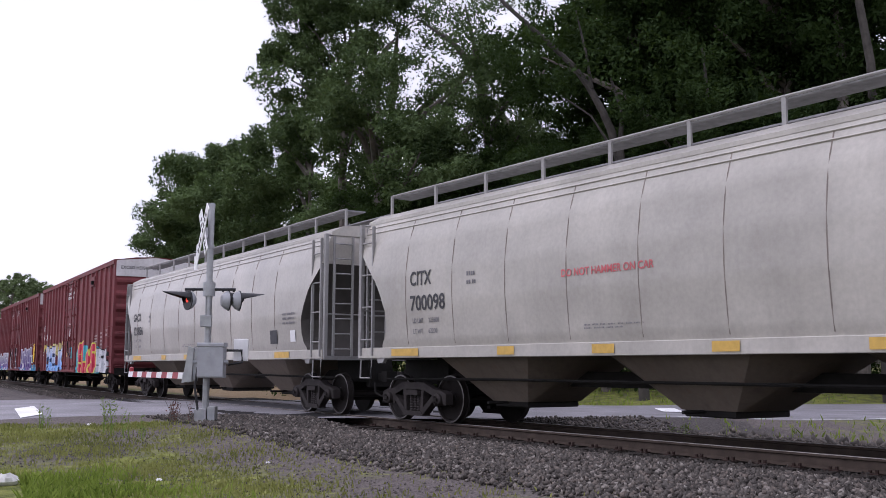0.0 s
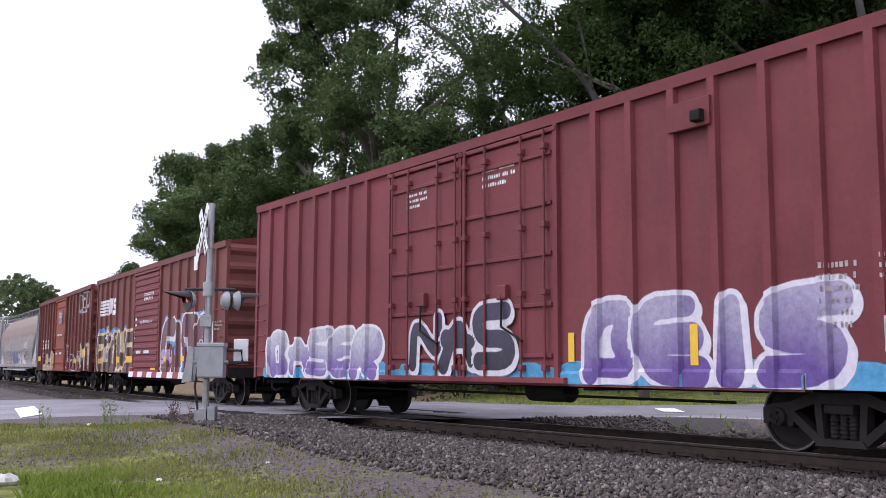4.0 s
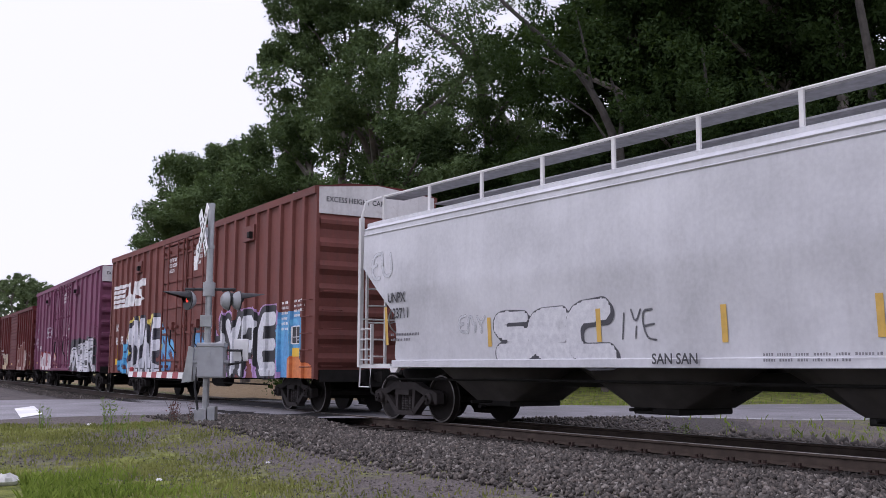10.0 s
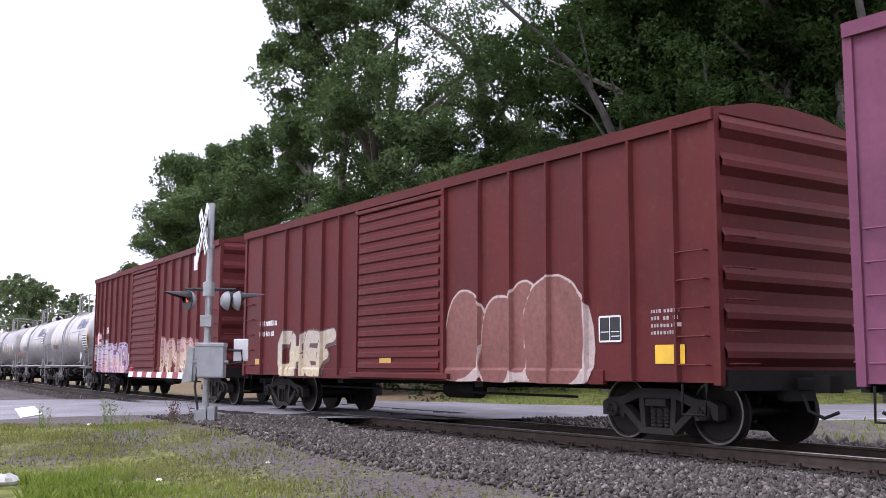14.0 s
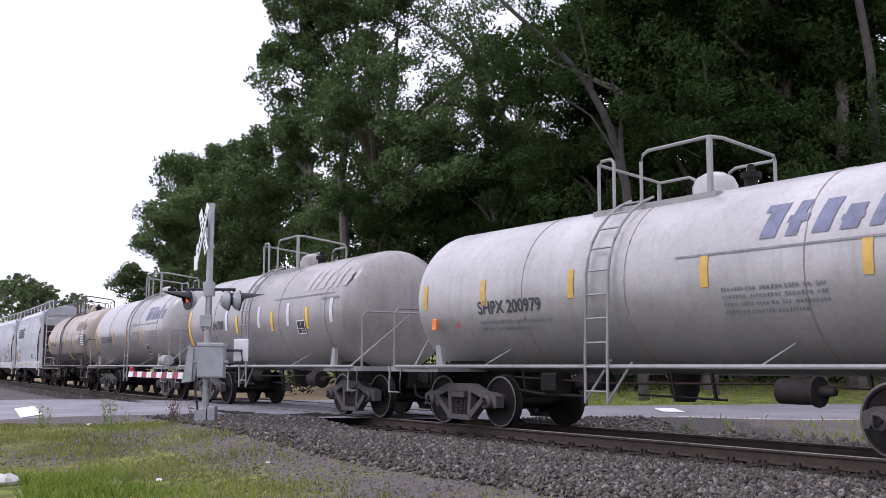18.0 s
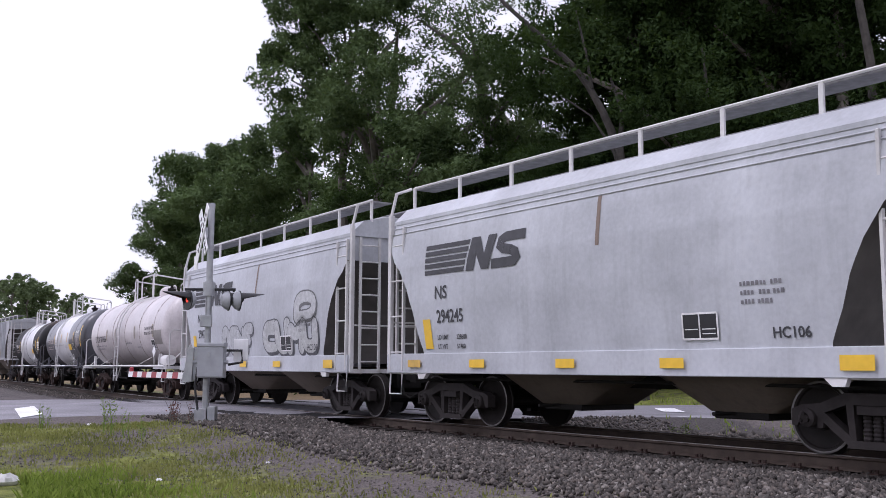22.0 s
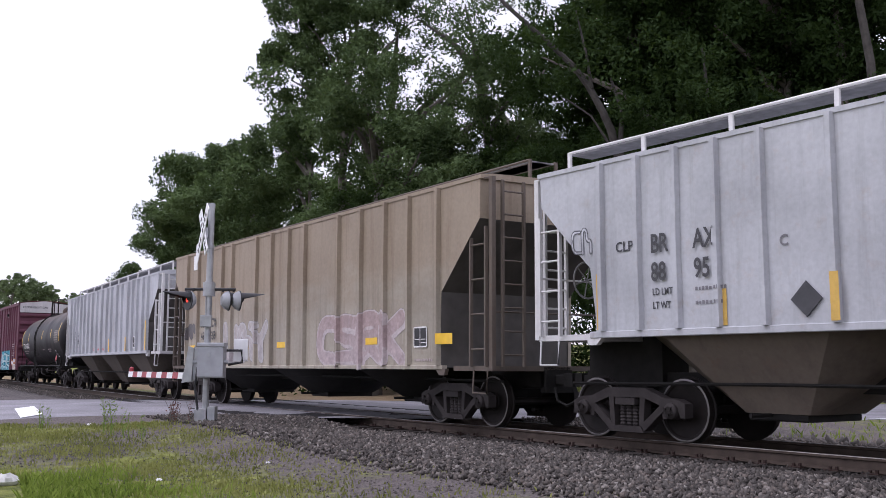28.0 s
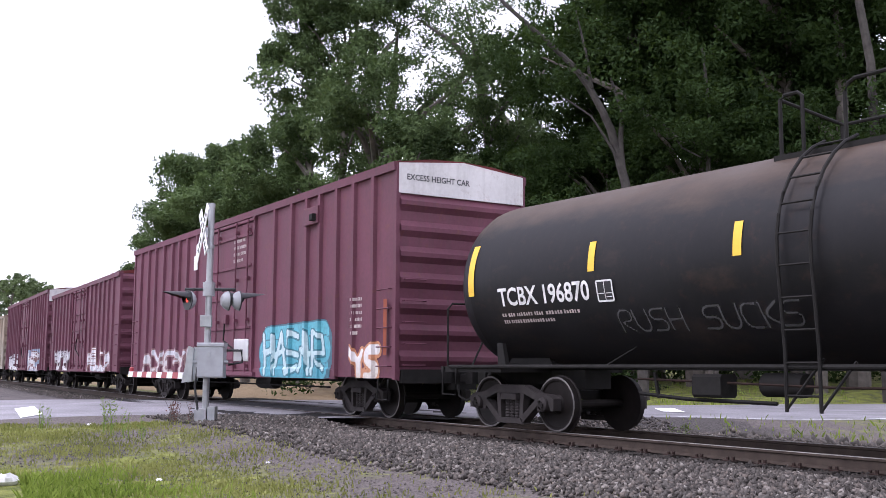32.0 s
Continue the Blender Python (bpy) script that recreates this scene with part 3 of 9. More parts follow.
def leaves(name, centres, spread, per, size, mat, seed, flat=0.75):
    """Leaf blades in clumps: each blade a three-cornered leaf, turned at random."""
    rng = np.random.default_rng(seed)
    c = np.repeat(np.asarray(centres), per, 0)
    n = len(c)
    sp = np.repeat(np.asarray(spread), per)[:, None]
    d = rng.normal(size=(n, 3))
    d /= np.linalg.norm(d, axis=1, keepdims=True)
    p = c + d * sp * (rng.random((n, 1)) ** 0.45) * np.array([1, 1, flat])
    a = rng.normal(size=(n, 3))
    a /= np.linalg.norm(a, axis=1, keepdims=True)
    up = rng.normal(size=(n, 3)) * 0.75 + np.array([0, 0, 1.0]) + d * 0.5
    q = np.cross(a, up)
    q /= np.linalg.norm(q, axis=1, keepdims=True) + 1e-9
    s = size * rng.uniform(0.6, 1.35, (n, 1))
    v = np.stack([p - a * s, p + q * s * 0.62 + up * s * 0.06, p + a * s * 0.8 - q * s * 0.3], 1)
    me = bpy.data.meshes.new(name)
    me.vertices.add(n * 3)
    me.vertices.foreach_set("co", v.ravel().astype(np.float32))
    me.loops.add(n * 3)
    me.loops.foreach_set("vertex_index", np.arange(n * 3, dtype=np.int32))
    me.polygons.add(n)
    me.polygons.foreach_set("loop_start", np.arange(0, n * 3, 3, dtype=np.int32))
    me.update()
    me.validate()
    me.materials.append(mat)
    return me


def crown_clumps(rng, count, height, base, radius):
    """Clump places in an uneven crown: lobes hung on limbs, with gaps between them."""
    lobes = [(rng.normal() * radius * 0.55, rng.normal() * radius * 0.55, base + (height - base) * rng.uniform(0.12, 0.95), radius * rng.uniform(0.28, 0.5)) for _ in range(13)]
    lobes.append((0, 0, height - radius * 0.35, radius * 0.4))
    out, wide = [], []
    while len(out) < count:
        x, y, z, r = lobes[rng.integers(len(lobes))]
        d = rng.normal(size=3)
        d /= np.linalg.norm(d)
        k = r * rng.random() ** 0.3
        out.append((x + d[0] * k, y + d[1] * k, z + d[2] * k * 0.8))
        wide.append(rng.uniform(0.5, 1.05))
    return out, wide, lobes


def tree_meshes(seed, height, base, radius, count, per, leaf, mat, lean=0.0):
    rng = np.random.default_rng(seed)
    cl, wide, lobes = crown_clumps(rng, count, height, base, radius)
    crown = leaves("crown", cl, wide, per, leaf, M[mat], seed + 1)
    b = MB()
    top = height * 0.8
    trunk_pts = [(lean * (max(z, 0) / top) ** 1.5 * top + 0.25 * math.sin(z * 0.6 + seed), 0.2 * math.sin(z * 0.45), z) for z in np.linspace(-0.5, top, 9)]
    b.tube(trunk_pts, 0.028 * height * 0.75, 8, 0.05)
    trunk = b.mesh("trunk", M["bark"])
    limbs = []
    for x, y, z, r in lobes[:9]:
        z0 = max(base * 0.7, z - 0.45 * math.hypot(x, y) - 1.5)
        z0 = min(z0, top * 0.9)
        bx, by = np.interp(z0, [p[2] for p in trunk_pts], [p[0] for p in trunk_pts]), np.interp(z0, [p[2] for p in trunk_pts], [p[1] for p in trunk_pts])
        limbs.append(MB().tube([(bx, by, z0), ((bx + x) / 2, (by + y) / 2, z0 + (z - z0) * 0.65), (x, y, z)], 0.011 * height, 6, 0.03).mesh("limb", M["bark"]))
    return crown, trunk, limbs


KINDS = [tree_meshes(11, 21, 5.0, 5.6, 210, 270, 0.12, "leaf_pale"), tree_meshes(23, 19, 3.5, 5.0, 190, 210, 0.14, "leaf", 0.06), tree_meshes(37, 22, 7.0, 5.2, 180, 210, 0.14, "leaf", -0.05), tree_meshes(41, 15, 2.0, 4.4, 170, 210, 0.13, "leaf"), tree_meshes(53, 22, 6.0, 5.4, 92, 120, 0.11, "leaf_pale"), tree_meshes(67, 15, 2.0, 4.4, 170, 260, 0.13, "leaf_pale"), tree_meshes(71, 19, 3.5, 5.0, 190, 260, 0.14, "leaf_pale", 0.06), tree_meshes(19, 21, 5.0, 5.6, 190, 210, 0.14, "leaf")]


def tree(kind, x, y, scale, turn, label, name="tree", group="trees of the wood behind the track"):
    crown, trunk, limbs = KINDS[kind]
    z = float(ground_height(np.array([x]), np.array([y]))[0])
    t = thing(name, label, "tree", group, pose(x, y, z, 0, 0, turn) @ Matrix.Scale(scale, 4))
    part("trunk", trunk, None, t, "grey bark trunk")
    for lm in limbs:
        part("limb", lm, None, t)
    part("crown", crown, None, t, "dense dark green leaves")
    return t


LABEL = ("tall leafy green broadleaf tree in the wood", "dense dark green broadleaf tree behind the track", "tall tree with bare lower trunk and green crown", "lower bushy green tree at the wood's edge", "thinly leaved tree with sky showing through", "lower bushy green tree beside the track, lightened for haze", "green broadleaf tree along the track, lightened for haze", "tall leafy dark green broadleaf tree in the wood")
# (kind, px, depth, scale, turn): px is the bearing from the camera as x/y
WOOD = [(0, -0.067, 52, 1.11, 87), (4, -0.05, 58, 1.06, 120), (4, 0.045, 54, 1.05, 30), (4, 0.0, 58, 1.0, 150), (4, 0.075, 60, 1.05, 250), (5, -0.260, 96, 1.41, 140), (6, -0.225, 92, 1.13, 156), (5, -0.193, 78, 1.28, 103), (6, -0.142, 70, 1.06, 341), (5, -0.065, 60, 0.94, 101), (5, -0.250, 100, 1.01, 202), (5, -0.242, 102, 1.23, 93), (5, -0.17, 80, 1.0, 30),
        (7, 0.03, 66, 0.72, 210), (1, 0.168, 50, 0.98, 20), (2, 0.192, 46, 1.0, 250), (7, 0.21, 50, 1.1, 130), (2, 0.25, 44, 1.1, 60), (1, 0.29, 46, 1.15, 170), (7, 0.35, 44, 1.1, 280), (2, 0.41, 42, 1.1, 20), (1, 0.47, 44, 1.1, 90), (7, 0.53, 44, 1.1, 350),
        (3, 0.10, 58, 0.95, 5), (7, 0.19, 66, 1.2, 80), (1, 0.25, 60, 1.3, 100), (7, 0.32, 62, 1.3, 190), (1, 0.42, 60, 1.3, 250), (3, 0.05, 48, 0.8, 60), (3, 0.16, 44, 0.8, 99), (3, 0.26, 42, 0.85, 222), (3, 0.37, 41, 0.85, 111), (3, 0.45, 41, 0.8, 345), (3, -0.03, 50, 0.72, 200), (5, -0.085, 54, 0.7, 20), (3, 0.01, 55, 0.8, 15)]
for kind, k, d, sc, turn in WOOD:
    tree(kind, k * d, d, sc, turn, LABEL[kind])

# a spreading tree at the wood's corner, its boughs built one by one
t = thing("corner_tree", "spreading broadleaf tree at the corner of the wood", "tree", "trees of the wood behind the track", pose(-5.2, 53.0, 0.2))
part("trunk", MB().tube([(0.3, 0, -0.5), (0.1, 0, 6), (-0.2, 0.1, 11), (0.1, 0.1, 16), (0.6, 0, 20)], 0.34, 9, 0.08), "bark", t, "grey bark trunk")
boughs = [(-2.6, 0.3, 18.6, 1.3), (-1.4, -0.6, 19.8, 1.5), (0.2, 0.2, 20.2, 1.6), (-2.0, 0.4, 16.9, 1.3), (0.6, -0.5, 18.2, 1.5), (-3.3, 0.1, 20.3, 1.1), (2.2, 0.3, 20.4, 1.4), (-3.9, 0.2, 17.6, 0.8), (-0.6, 0.4, 21.6, 1.5), (1.6, 0.3, 16.4, 1.3), (-0.9, 0.2, 15.0, 1.4)]
rng = np.random.default_rng(83)
cl, sp = [], []
for x, y, z, r in boughs:
    part("limb", MB().tube([(0, 0, z - 4.5), (x * 0.5, y * 0.5, z - 1.6), (x, y, z)], 0.09, 6, 0.02), "bark", t)
    for _ in range(16):
        d = rng.normal(size=3)
        d *= r * rng.random() ** 0.35 / np.linalg.norm(d)
        cl.append((x + d[0], y + d[1], z + d[2] * 0.8))
        sp.append(rng.uniform(0.4, 0.8))
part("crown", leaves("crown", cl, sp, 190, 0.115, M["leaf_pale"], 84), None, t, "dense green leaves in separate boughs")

# a tall pale tree leaning over the wood's edge, and a bare upright trunk
t = thing("leaning_tree", "tall leaning tree with a pale bare forked trunk", "tree", "trees of the wood behind the track", pose(7.3, 40, 0.2))
part("trunk", MB().tube([(0.6, 0, -0.5), (0.4, 0, 4), (0.0, 0, 8.2), (-0.55, 0, 10.4), (-0.9, 0, 11.2), (-1.4, 0.1, 12.2), (-2.0, 0.2, 13.1), (-3.0, 0.3, 14.1), (-4.8, 0.4, 15.8), (-6.2, 0.5, 17.6)], 0.22, 9, 0.07), "bark_pale", t, "pale grey leaning trunk")
part("limb", MB().tube([(-0.1, 0, 8.4), (-0.2, -0.1, 9.8), (-0.1, 0.1, 11.2), (-0.5, 0.2, 12.6)], 0.15, 7, 0.05), "bark_pale", t)
part("limb", MB().tube([(0.25, -0.2, 11.2), (1.0, -0.3, 10.9), (1.7, -0.35, 10.4), (2.2, -0.4, 9.6), (2.9, -0.5, 9.2)], 0.05, 6, 0.03), "bark_pale", t, "thin dead branch")
part("limb", MB().tube([(-0.1, -0.1, 8.8), (-0.8, -0.2, 10.0), (-1.4, -0.3, 10.9), (-2.4, -0.3, 11.6)], 0.06, 6, 0.03), "bark_pale", t)
part("limb", MB().tube([(-1.3, 0, 12.1), (-1.5, 0.1, 13.6), (-1.9, 0.2, 15.5)], 0.08, 6, 0.03), "bark_pale", t)
part("crown", leaves("crown", [(-2.6 + 1.5 * math.sin(k * 2.4), -0.4 + 0.5 * math.cos(k * 1.7), 12.6 + 0.3 * k) for k in range(12)] + [(0.4 + 1.2 * math.sin(k * 2.4), -0.3 + 0.5 * math.cos(k * 1.7), 11.8 + 0.3 * k) for k in range(9)], [0.75] * 21, 70, 0.13, M["leaf"], 77), None, t)
t = thing("bare_trunk_tree", "upright tree with a bare grey trunk", "tree", "trees of the wood behind the track", pose(16.9, 39, 0.2))
part("trunk", MB().tube([(0.1, 0, -0.5), (0.05, 0, 5), (0.05, 0, 9), (0.0, 0, 12.9), (-0.35, 0, 15.4), (-0.6, 0, 20)], 0.24, 8, 0.14), "bark_pale", t, "pale grey bare trunk")
part("crown", leaves("crown", [(0.3 + 0.9 * math.sin(k * 2.1), -0.6 + 0.6 * math.cos(k * 1.7), 8.0 + 0.33 * k) for k in range(13)], [0.8] * 13, 120, 0.14, M["leaf"], 78), None, t)
t = thing("slender_tree", "slender tree with a thin pale trunk", "tree", "trees of the wood behind the track", pose(10.7, 40.3, 0.2))
part("trunk", MB().tube([(0.1, 0, -0.5), (0.0, 0, 5), (0.0, 0, 9), (0.1, 0, 11.2), (-0.1, 0, 14)], 0.13, 7, 0.06), "bark_pale", t, "thin pale trunk")
part("crown", leaves("crown", [(0.9 * math.sin(k * 2.1), 0.6 * math.cos(k * 1.7), 11.5 + 0.33 * k) for k in range(9)], [0.8] * 9, 120, 0.14, M["leaf"], 79), None, t)

# the undergrowth that closes the wood's edge
rng = np.random.default_rng(61)
cl, sp = [], []
for k in np.arange(-0.16, 0.56, 0.006):
    for _ in range(5):
        d = rng.uniform(43, 56) + 10 * max(0, -k * 6)
        cl.append((k * d, d, rng.uniform(0.2, 5.5) ** 1.0))
        sp.append(rng.uniform(0.8, 1.5))
tagged(new("undergrowth", leaves("undergrowth", cl, sp, 90, 0.15, M["leaf"], 62)), "dark leafy undergrowth closing the edge of the wood", "bushes", kind="stuff")

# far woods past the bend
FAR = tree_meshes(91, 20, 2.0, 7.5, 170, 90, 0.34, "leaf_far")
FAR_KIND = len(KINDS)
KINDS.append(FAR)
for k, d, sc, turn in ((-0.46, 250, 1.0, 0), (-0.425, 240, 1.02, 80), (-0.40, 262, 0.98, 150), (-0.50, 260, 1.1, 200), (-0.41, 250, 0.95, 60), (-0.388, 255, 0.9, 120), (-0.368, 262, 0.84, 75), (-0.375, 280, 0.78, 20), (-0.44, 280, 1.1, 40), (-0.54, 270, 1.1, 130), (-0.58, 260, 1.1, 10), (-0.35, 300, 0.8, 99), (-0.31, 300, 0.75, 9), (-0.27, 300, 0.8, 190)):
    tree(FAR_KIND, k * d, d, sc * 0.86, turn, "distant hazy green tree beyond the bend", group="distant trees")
# ---------- the crossing signal and its lowered gate ----------
MX, MY, MZ = -4.85, 21.0, -0.15


def signal():
    s = thing("crossing_signal", "galvanised level-crossing mast with crossbuck and flashing lights", "crossing signal", "", pose(MX, MY, MZ))
    part("mast", MB().turn([(0.0, 0.0), (0.0, 0.068), (4.5, 0.068), (4.5, 0.078), (4.6, 0.078), (4.62, 0.0)], "z", 16), "galv", s, "galvanised steel mast")
    part("mast_foot", MB().box(-0.19, 0.05, -0.16, 0.16, 0.0, 0.36, 0.02), "galv", s, "cast split base")
    part("mast_foot", MB().box(0.07, 0.22, -0.14, 0.14, 0.0, 0.4, 0.02), "galv", s)
    for z in (2.05, 2.9, 3.65):
        part("clamp", MB().turn([(z, 0.0), (z, 0.085), (z + 0.07, 0.085), (z + 0.07, 0.0)], "z", 14), "galv", s)
    part("conduit_box", MB().box(-0.13, 0.1, -0.16, -0.07, 2.02, 2.26, 0.01), "galv", s)
    part("cable", MB().tube([(-0.16, -0.1, 1.2), (-0.2, -0.14, 0.8), (-0.13, -0.16, 0.4), (-0.12, -0.1, 0.2)], 0.025, 6), "black", s, "black cable loop")
    # crossbuck, turned towards the road
    face = pose(-0.1, -0.1, 3.98, 0, 0, -63)
    cross = part("crossbuck", MB().box(-0.04, 0.04, -0.03, 0.06, -0.1, 0.1), "galv", s, "white crossbuck sign", m=face)
    for (a, b), dy in ((((0.42, 0.50), (-0.46, -0.60)), -0.05), (((-0.30, 0.46), (0.30, -0.44)), -0.03)):
        v = Vector((b[0] - a[0], 0, b[1] - a[1]))
        n = Vector((-v.z, 0, v.x)).normalized() * 0.115
        A, B = Vector((a[0], dy, a[1])), Vector((b[0], dy, b[1]))
        q = [A - n, B - n, B + n, A + n]
        m = MB().slab([(p.x, p.z) for p in q], dy - 0.012, dy + 0.004)
        blade = part("blade", m, "white", cross, "white reflective blade")
        u = v.normalized()
        bars = MB()
        for k in range(7):
            c = A + u * (0.18 + k * 0.13 + (0.1 if k > 3 and dy < -0.04 else 0))
            e = [c - n * 0.45, c + u * 0.07 - n * 0.45, c + u * 0.07 + n * 0.45, c + n * 0.45]
            bars.slab([(p.x, p.z) for p in e], dy - 0.016, dy - 0.0125)
        part("lettering", bars, "black", cross, "black lettering bars")
    part("sign_plate", MB().box(-0.62, -0.36, -0.06, -0.04, -0.75, -0.45), "white", cross)
    part("sign_plate", MB().box(-0.58, -0.46, -0.03, -0.02, -0.5, -0.2), "white", cross)
    # lamps
    part("crossarm", MB().tube([(-0.5, 0, 2.8), (0.55, 0, 2.8)], 0.03, 8), "black", s)
    part("junction_box", MB().turn([(2.66, 0.0), (2.66, 0.13), (2.94, 0.13), (2.96, 0.0)], "z", 14), "galv", s)
    for x, turn, lit in ((-0.28, -50, True), (0.25, 116, False), (0.47, 116, False)):
        b = MB().turn([(0.0, 0.0), (0.02, 0.12), (0.10, 0.20), (0.16, 0.22), (0.18, 0.22), (0.18, 0.0)], "y", 20)
        g = part("lamp", b, "grey_box", s, "round crossing lamp", m=pose(x, -0.02, 2.57, 0, 0, turn + 180) @ Matrix.Scale(0.9, 4))
        part("backboard", MB().turn([(0.17, 0.0), (0.17, 0.235), (0.19, 0.235), (0.19, 0.0)], "y", 24), "black", g)
        part("lens", MB().turn([(0.185, 0.0), (0.185, 0.055), (0.2, 0.055), (0.215, 0.0)], "y", 18), "red_lit" if lit else "red_dull", g, "red lens")
        v = MB()
        for k in range(2):
            for j in range(13):
                a = math.pi * (-0.12 + 1.24 * j / 12)
                r, yy = (0.19, 0.19) if k == 0 else (0.13, 0.19 + 0.62 * max(0.05, math.sin(a)) ** 0.7)
                v.v.append((r * math.cos(a), yy, r * math.sin(a) + (0.045 if k else 0)))
        v.f += [(j, j + 1, 14 + j, 13 + j) for j in range(12)]
        part("visor", v, "black", g, "black visor hood")
        part("hanger", MB().tube([(0, 0.05, 0.2), (0, 0.05, 0.27)], 0.025, 6), "black", g)
    return s


signal()


def gate():
    g = thing("crossing_gate", "lowered red and white striped crossing gate", "crossing gate", "", pose(MX, MY, MZ))
    part("gate_machine", MB().box(-0.1, 0.42, -0.42, -0.09, 0.98, 1.66, 0.03), "grey_box", g, "grey machine cabinet")
    part("cabinet_lid", MB().box(-0.115, 0.435, -0.435, -0.08, 1.6, 1.69, 0.02), "grey_box", g)
    part("hasp", MB().box(0.11, 0.16, -0.445, -0.42, 1.4, 1.5), "galv", g)
    part("drive_arm", MB().slab([(-0.42, 0.88), (-0.22, 0.92), (-0.19, 1.58), (-0.3, 1.62), (-0.36, 1.2)], -0.36, -0.26), "galv", g, "pale gate support arm")
    part("drive_arm", MB().slab([(-0.42, 0.88), (-0.22, 0.92), (-0.19, 1.58), (-0.3, 1.62), (-0.36, 1.2)], 0.12, 0.2), "galv", g)
    part("counterweight", MB().box(0.54, 0.83, 0.02, 0.1, 1.32, 1.78, 0.015), "white", g, "white counterweight plate")
    part("counterweight_arm", MB().tube([(0.4, -0.05, 1.54), (0.72, -0.05, 1.54), (0.74, -0.05, 1.3), (0.45, -0.05, 1.25)], 0.03, 6), "black", g)
    part("shaft", MB().tube([(-0.3, -0.3, 1.3), (0.5, -0.3, 1.3)], 0.04, 8), "grey_box", g)
    # the arm lies across the road, striped along its length
    base, ang = Vector((-0.36, -0.05, 1.02)), math.degrees(math.atan2(0.855, -0.52))
    arm = part("gate_arm", MB().box(0, 0.3, -0.03, 0.03, -0.06, 0.06), "galv", g, m=pose(*base, 0, 0, ang))
    for k in range(11):
        x0, x1 = 0.2 + k * 0.405, 0.2 + (k + 1) * 0.405
        part("stripe", MB().slab([(x0 + 0.06, -0.065), (x1 + 0.06, -0.065), (x1, 0.065), (x0, 0.065)], -0.025, 0.025), "red" if k % 2 else "white", arm, "red stripe" if k % 2 else "white stripe")
    for x in (4.5,):
        part("arm_light", MB().turn([(0.065, 0.0), (0.065, 0.05), (0.15, 0.05), (0.18, 0.0)], "z", 10, (x, 0, 0)), "red", arm, "small red gate light")
    return g


gate()

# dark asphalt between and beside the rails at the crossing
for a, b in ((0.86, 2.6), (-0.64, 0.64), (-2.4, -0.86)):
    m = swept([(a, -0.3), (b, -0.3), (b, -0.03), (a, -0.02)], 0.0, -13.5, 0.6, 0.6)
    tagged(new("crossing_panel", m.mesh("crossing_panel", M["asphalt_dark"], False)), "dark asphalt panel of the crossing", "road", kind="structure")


def road_mark(name, x, y, label):
    """A painted mark lying on the road: x and y are grids of its places."""
    c, h = road_span(x)
    d = track_distance(x, y).reshape(x.shape)
    z = np.maximum(ground_height(x, y), -0.05 - 0.16 * smooth(3, 12, np.abs(d))) + 0.02 * (1 - ((y - c) / h) ** 2) + 0.02
    return tagged(new(name, sheet(name, x, y, z, M["road_paint"])), label, "road marking", kind="structure")


SU, SV = np.meshgrid(np.linspace(0, 1, 5), np.linspace(0, 1, 15), indexing="ij")
road_mark("stop_line", -9.45 - 1.9 * SV, 23.0 + 4.2 * SV + 1.3 * SU, "worn white stop line on the road")
road_mark("stop_line", 6.2 + 0.45 * SV + 0.65 * SU, 28.8 + 3.4 * SV, "white stop line on the road beyond the track")
EX = 5.7 + 14 * SV
road_mark("edge_line", EX, road_span(EX)[0] - road_span(EX)[1] + 0.15 + 0.12 * SU, "thin white line along the road's edge")

# ---------- grass, weeds and litter on the verge ----------


def blades(name, x, y, hgt, wid, mat, seed, label, cat):
    rng = np.random.default_rng(seed)
    n = len(x)
    z = ground_height(x, y)
    a = rng.uniform(0, 6.28, n)
    lean = rng.normal(0, 0.35, (n, 2)) * hgt[:, None]
    dx, dy = np.cos(a) * wid, np.sin(a) * wid
    v = np.stack([np.stack([x - dx, y - dy, z - 0.01], -1), np.stack([x + dx, y + dy, z - 0.01], -1), np.stack([x + lean[:, 0] * 0.4 + dx * 0.7, y + lean[:, 1] * 0.4 + dy * 0.7, z + hgt * 0.6], -1), np.stack([x + lean[:, 0], y + lean[:, 1], z + hgt], -1)], 1)
    me = bpy.data.meshes.new(name)
    me.vertices.add(n * 4)
    me.vertices.foreach_set("co", v.ravel().astype(np.float32))
    me.loops.add(n * 4)
    me.loops.foreach_set("vertex_index", np.arange(n * 4, dtype=np.int32))
    me.polygons.add(n)
    me.polygons.foreach_set("loop_start", np.arange(0, n * 4, 4, dtype=np.int32))
    me.update()
    me.validate()
    me.materials.append(M[mat])
    return tagged(new(name, me), label, cat, kind="stuff")


M["grass"] = leaf_material("grass_blades", (0.085, 0.135, 0.018), (0.23, 0.30, 0.055))
M["dry_grass"] = leaf_material("dry_grass_blades", (0.115, 0.13, 0.03), (0.25, 0.255, 0.085))
rng = np.random.default_rng(9)
N = 150000
bx, by = rng.uniform(-9.5, 4.5, N), rng.uniform(9.5, 21.5, N)
patchy = 0.5 + 0.5 * np.sin(bx * 1.9 + 0.7 * np.sin(by * 1.3)) * np.sin(by * 1.6 + 0.6 * np.sin(bx * 2.3))
bd = track_distance(bx, by)
off_road = np.abs(by - road_span(bx)[0]) > road_span(bx)[1] + 0.3
edge = bx + 0.24 * by
lush = smooth(0.2, -2.6, edge + 0.9 * np.sin(by * 1.1 + bx * 0.7)) * smooth(14.8, 12.0, by + 1.1 * np.sin(bx * 1.7))
clear = ~((np.abs(bx / by + 0.4218) < 0.016) & (by < 13.2))
k = clear & (rng.random(N) < lush * (0.45 + 0.55 * patchy)) & (bd > 5) & off_road
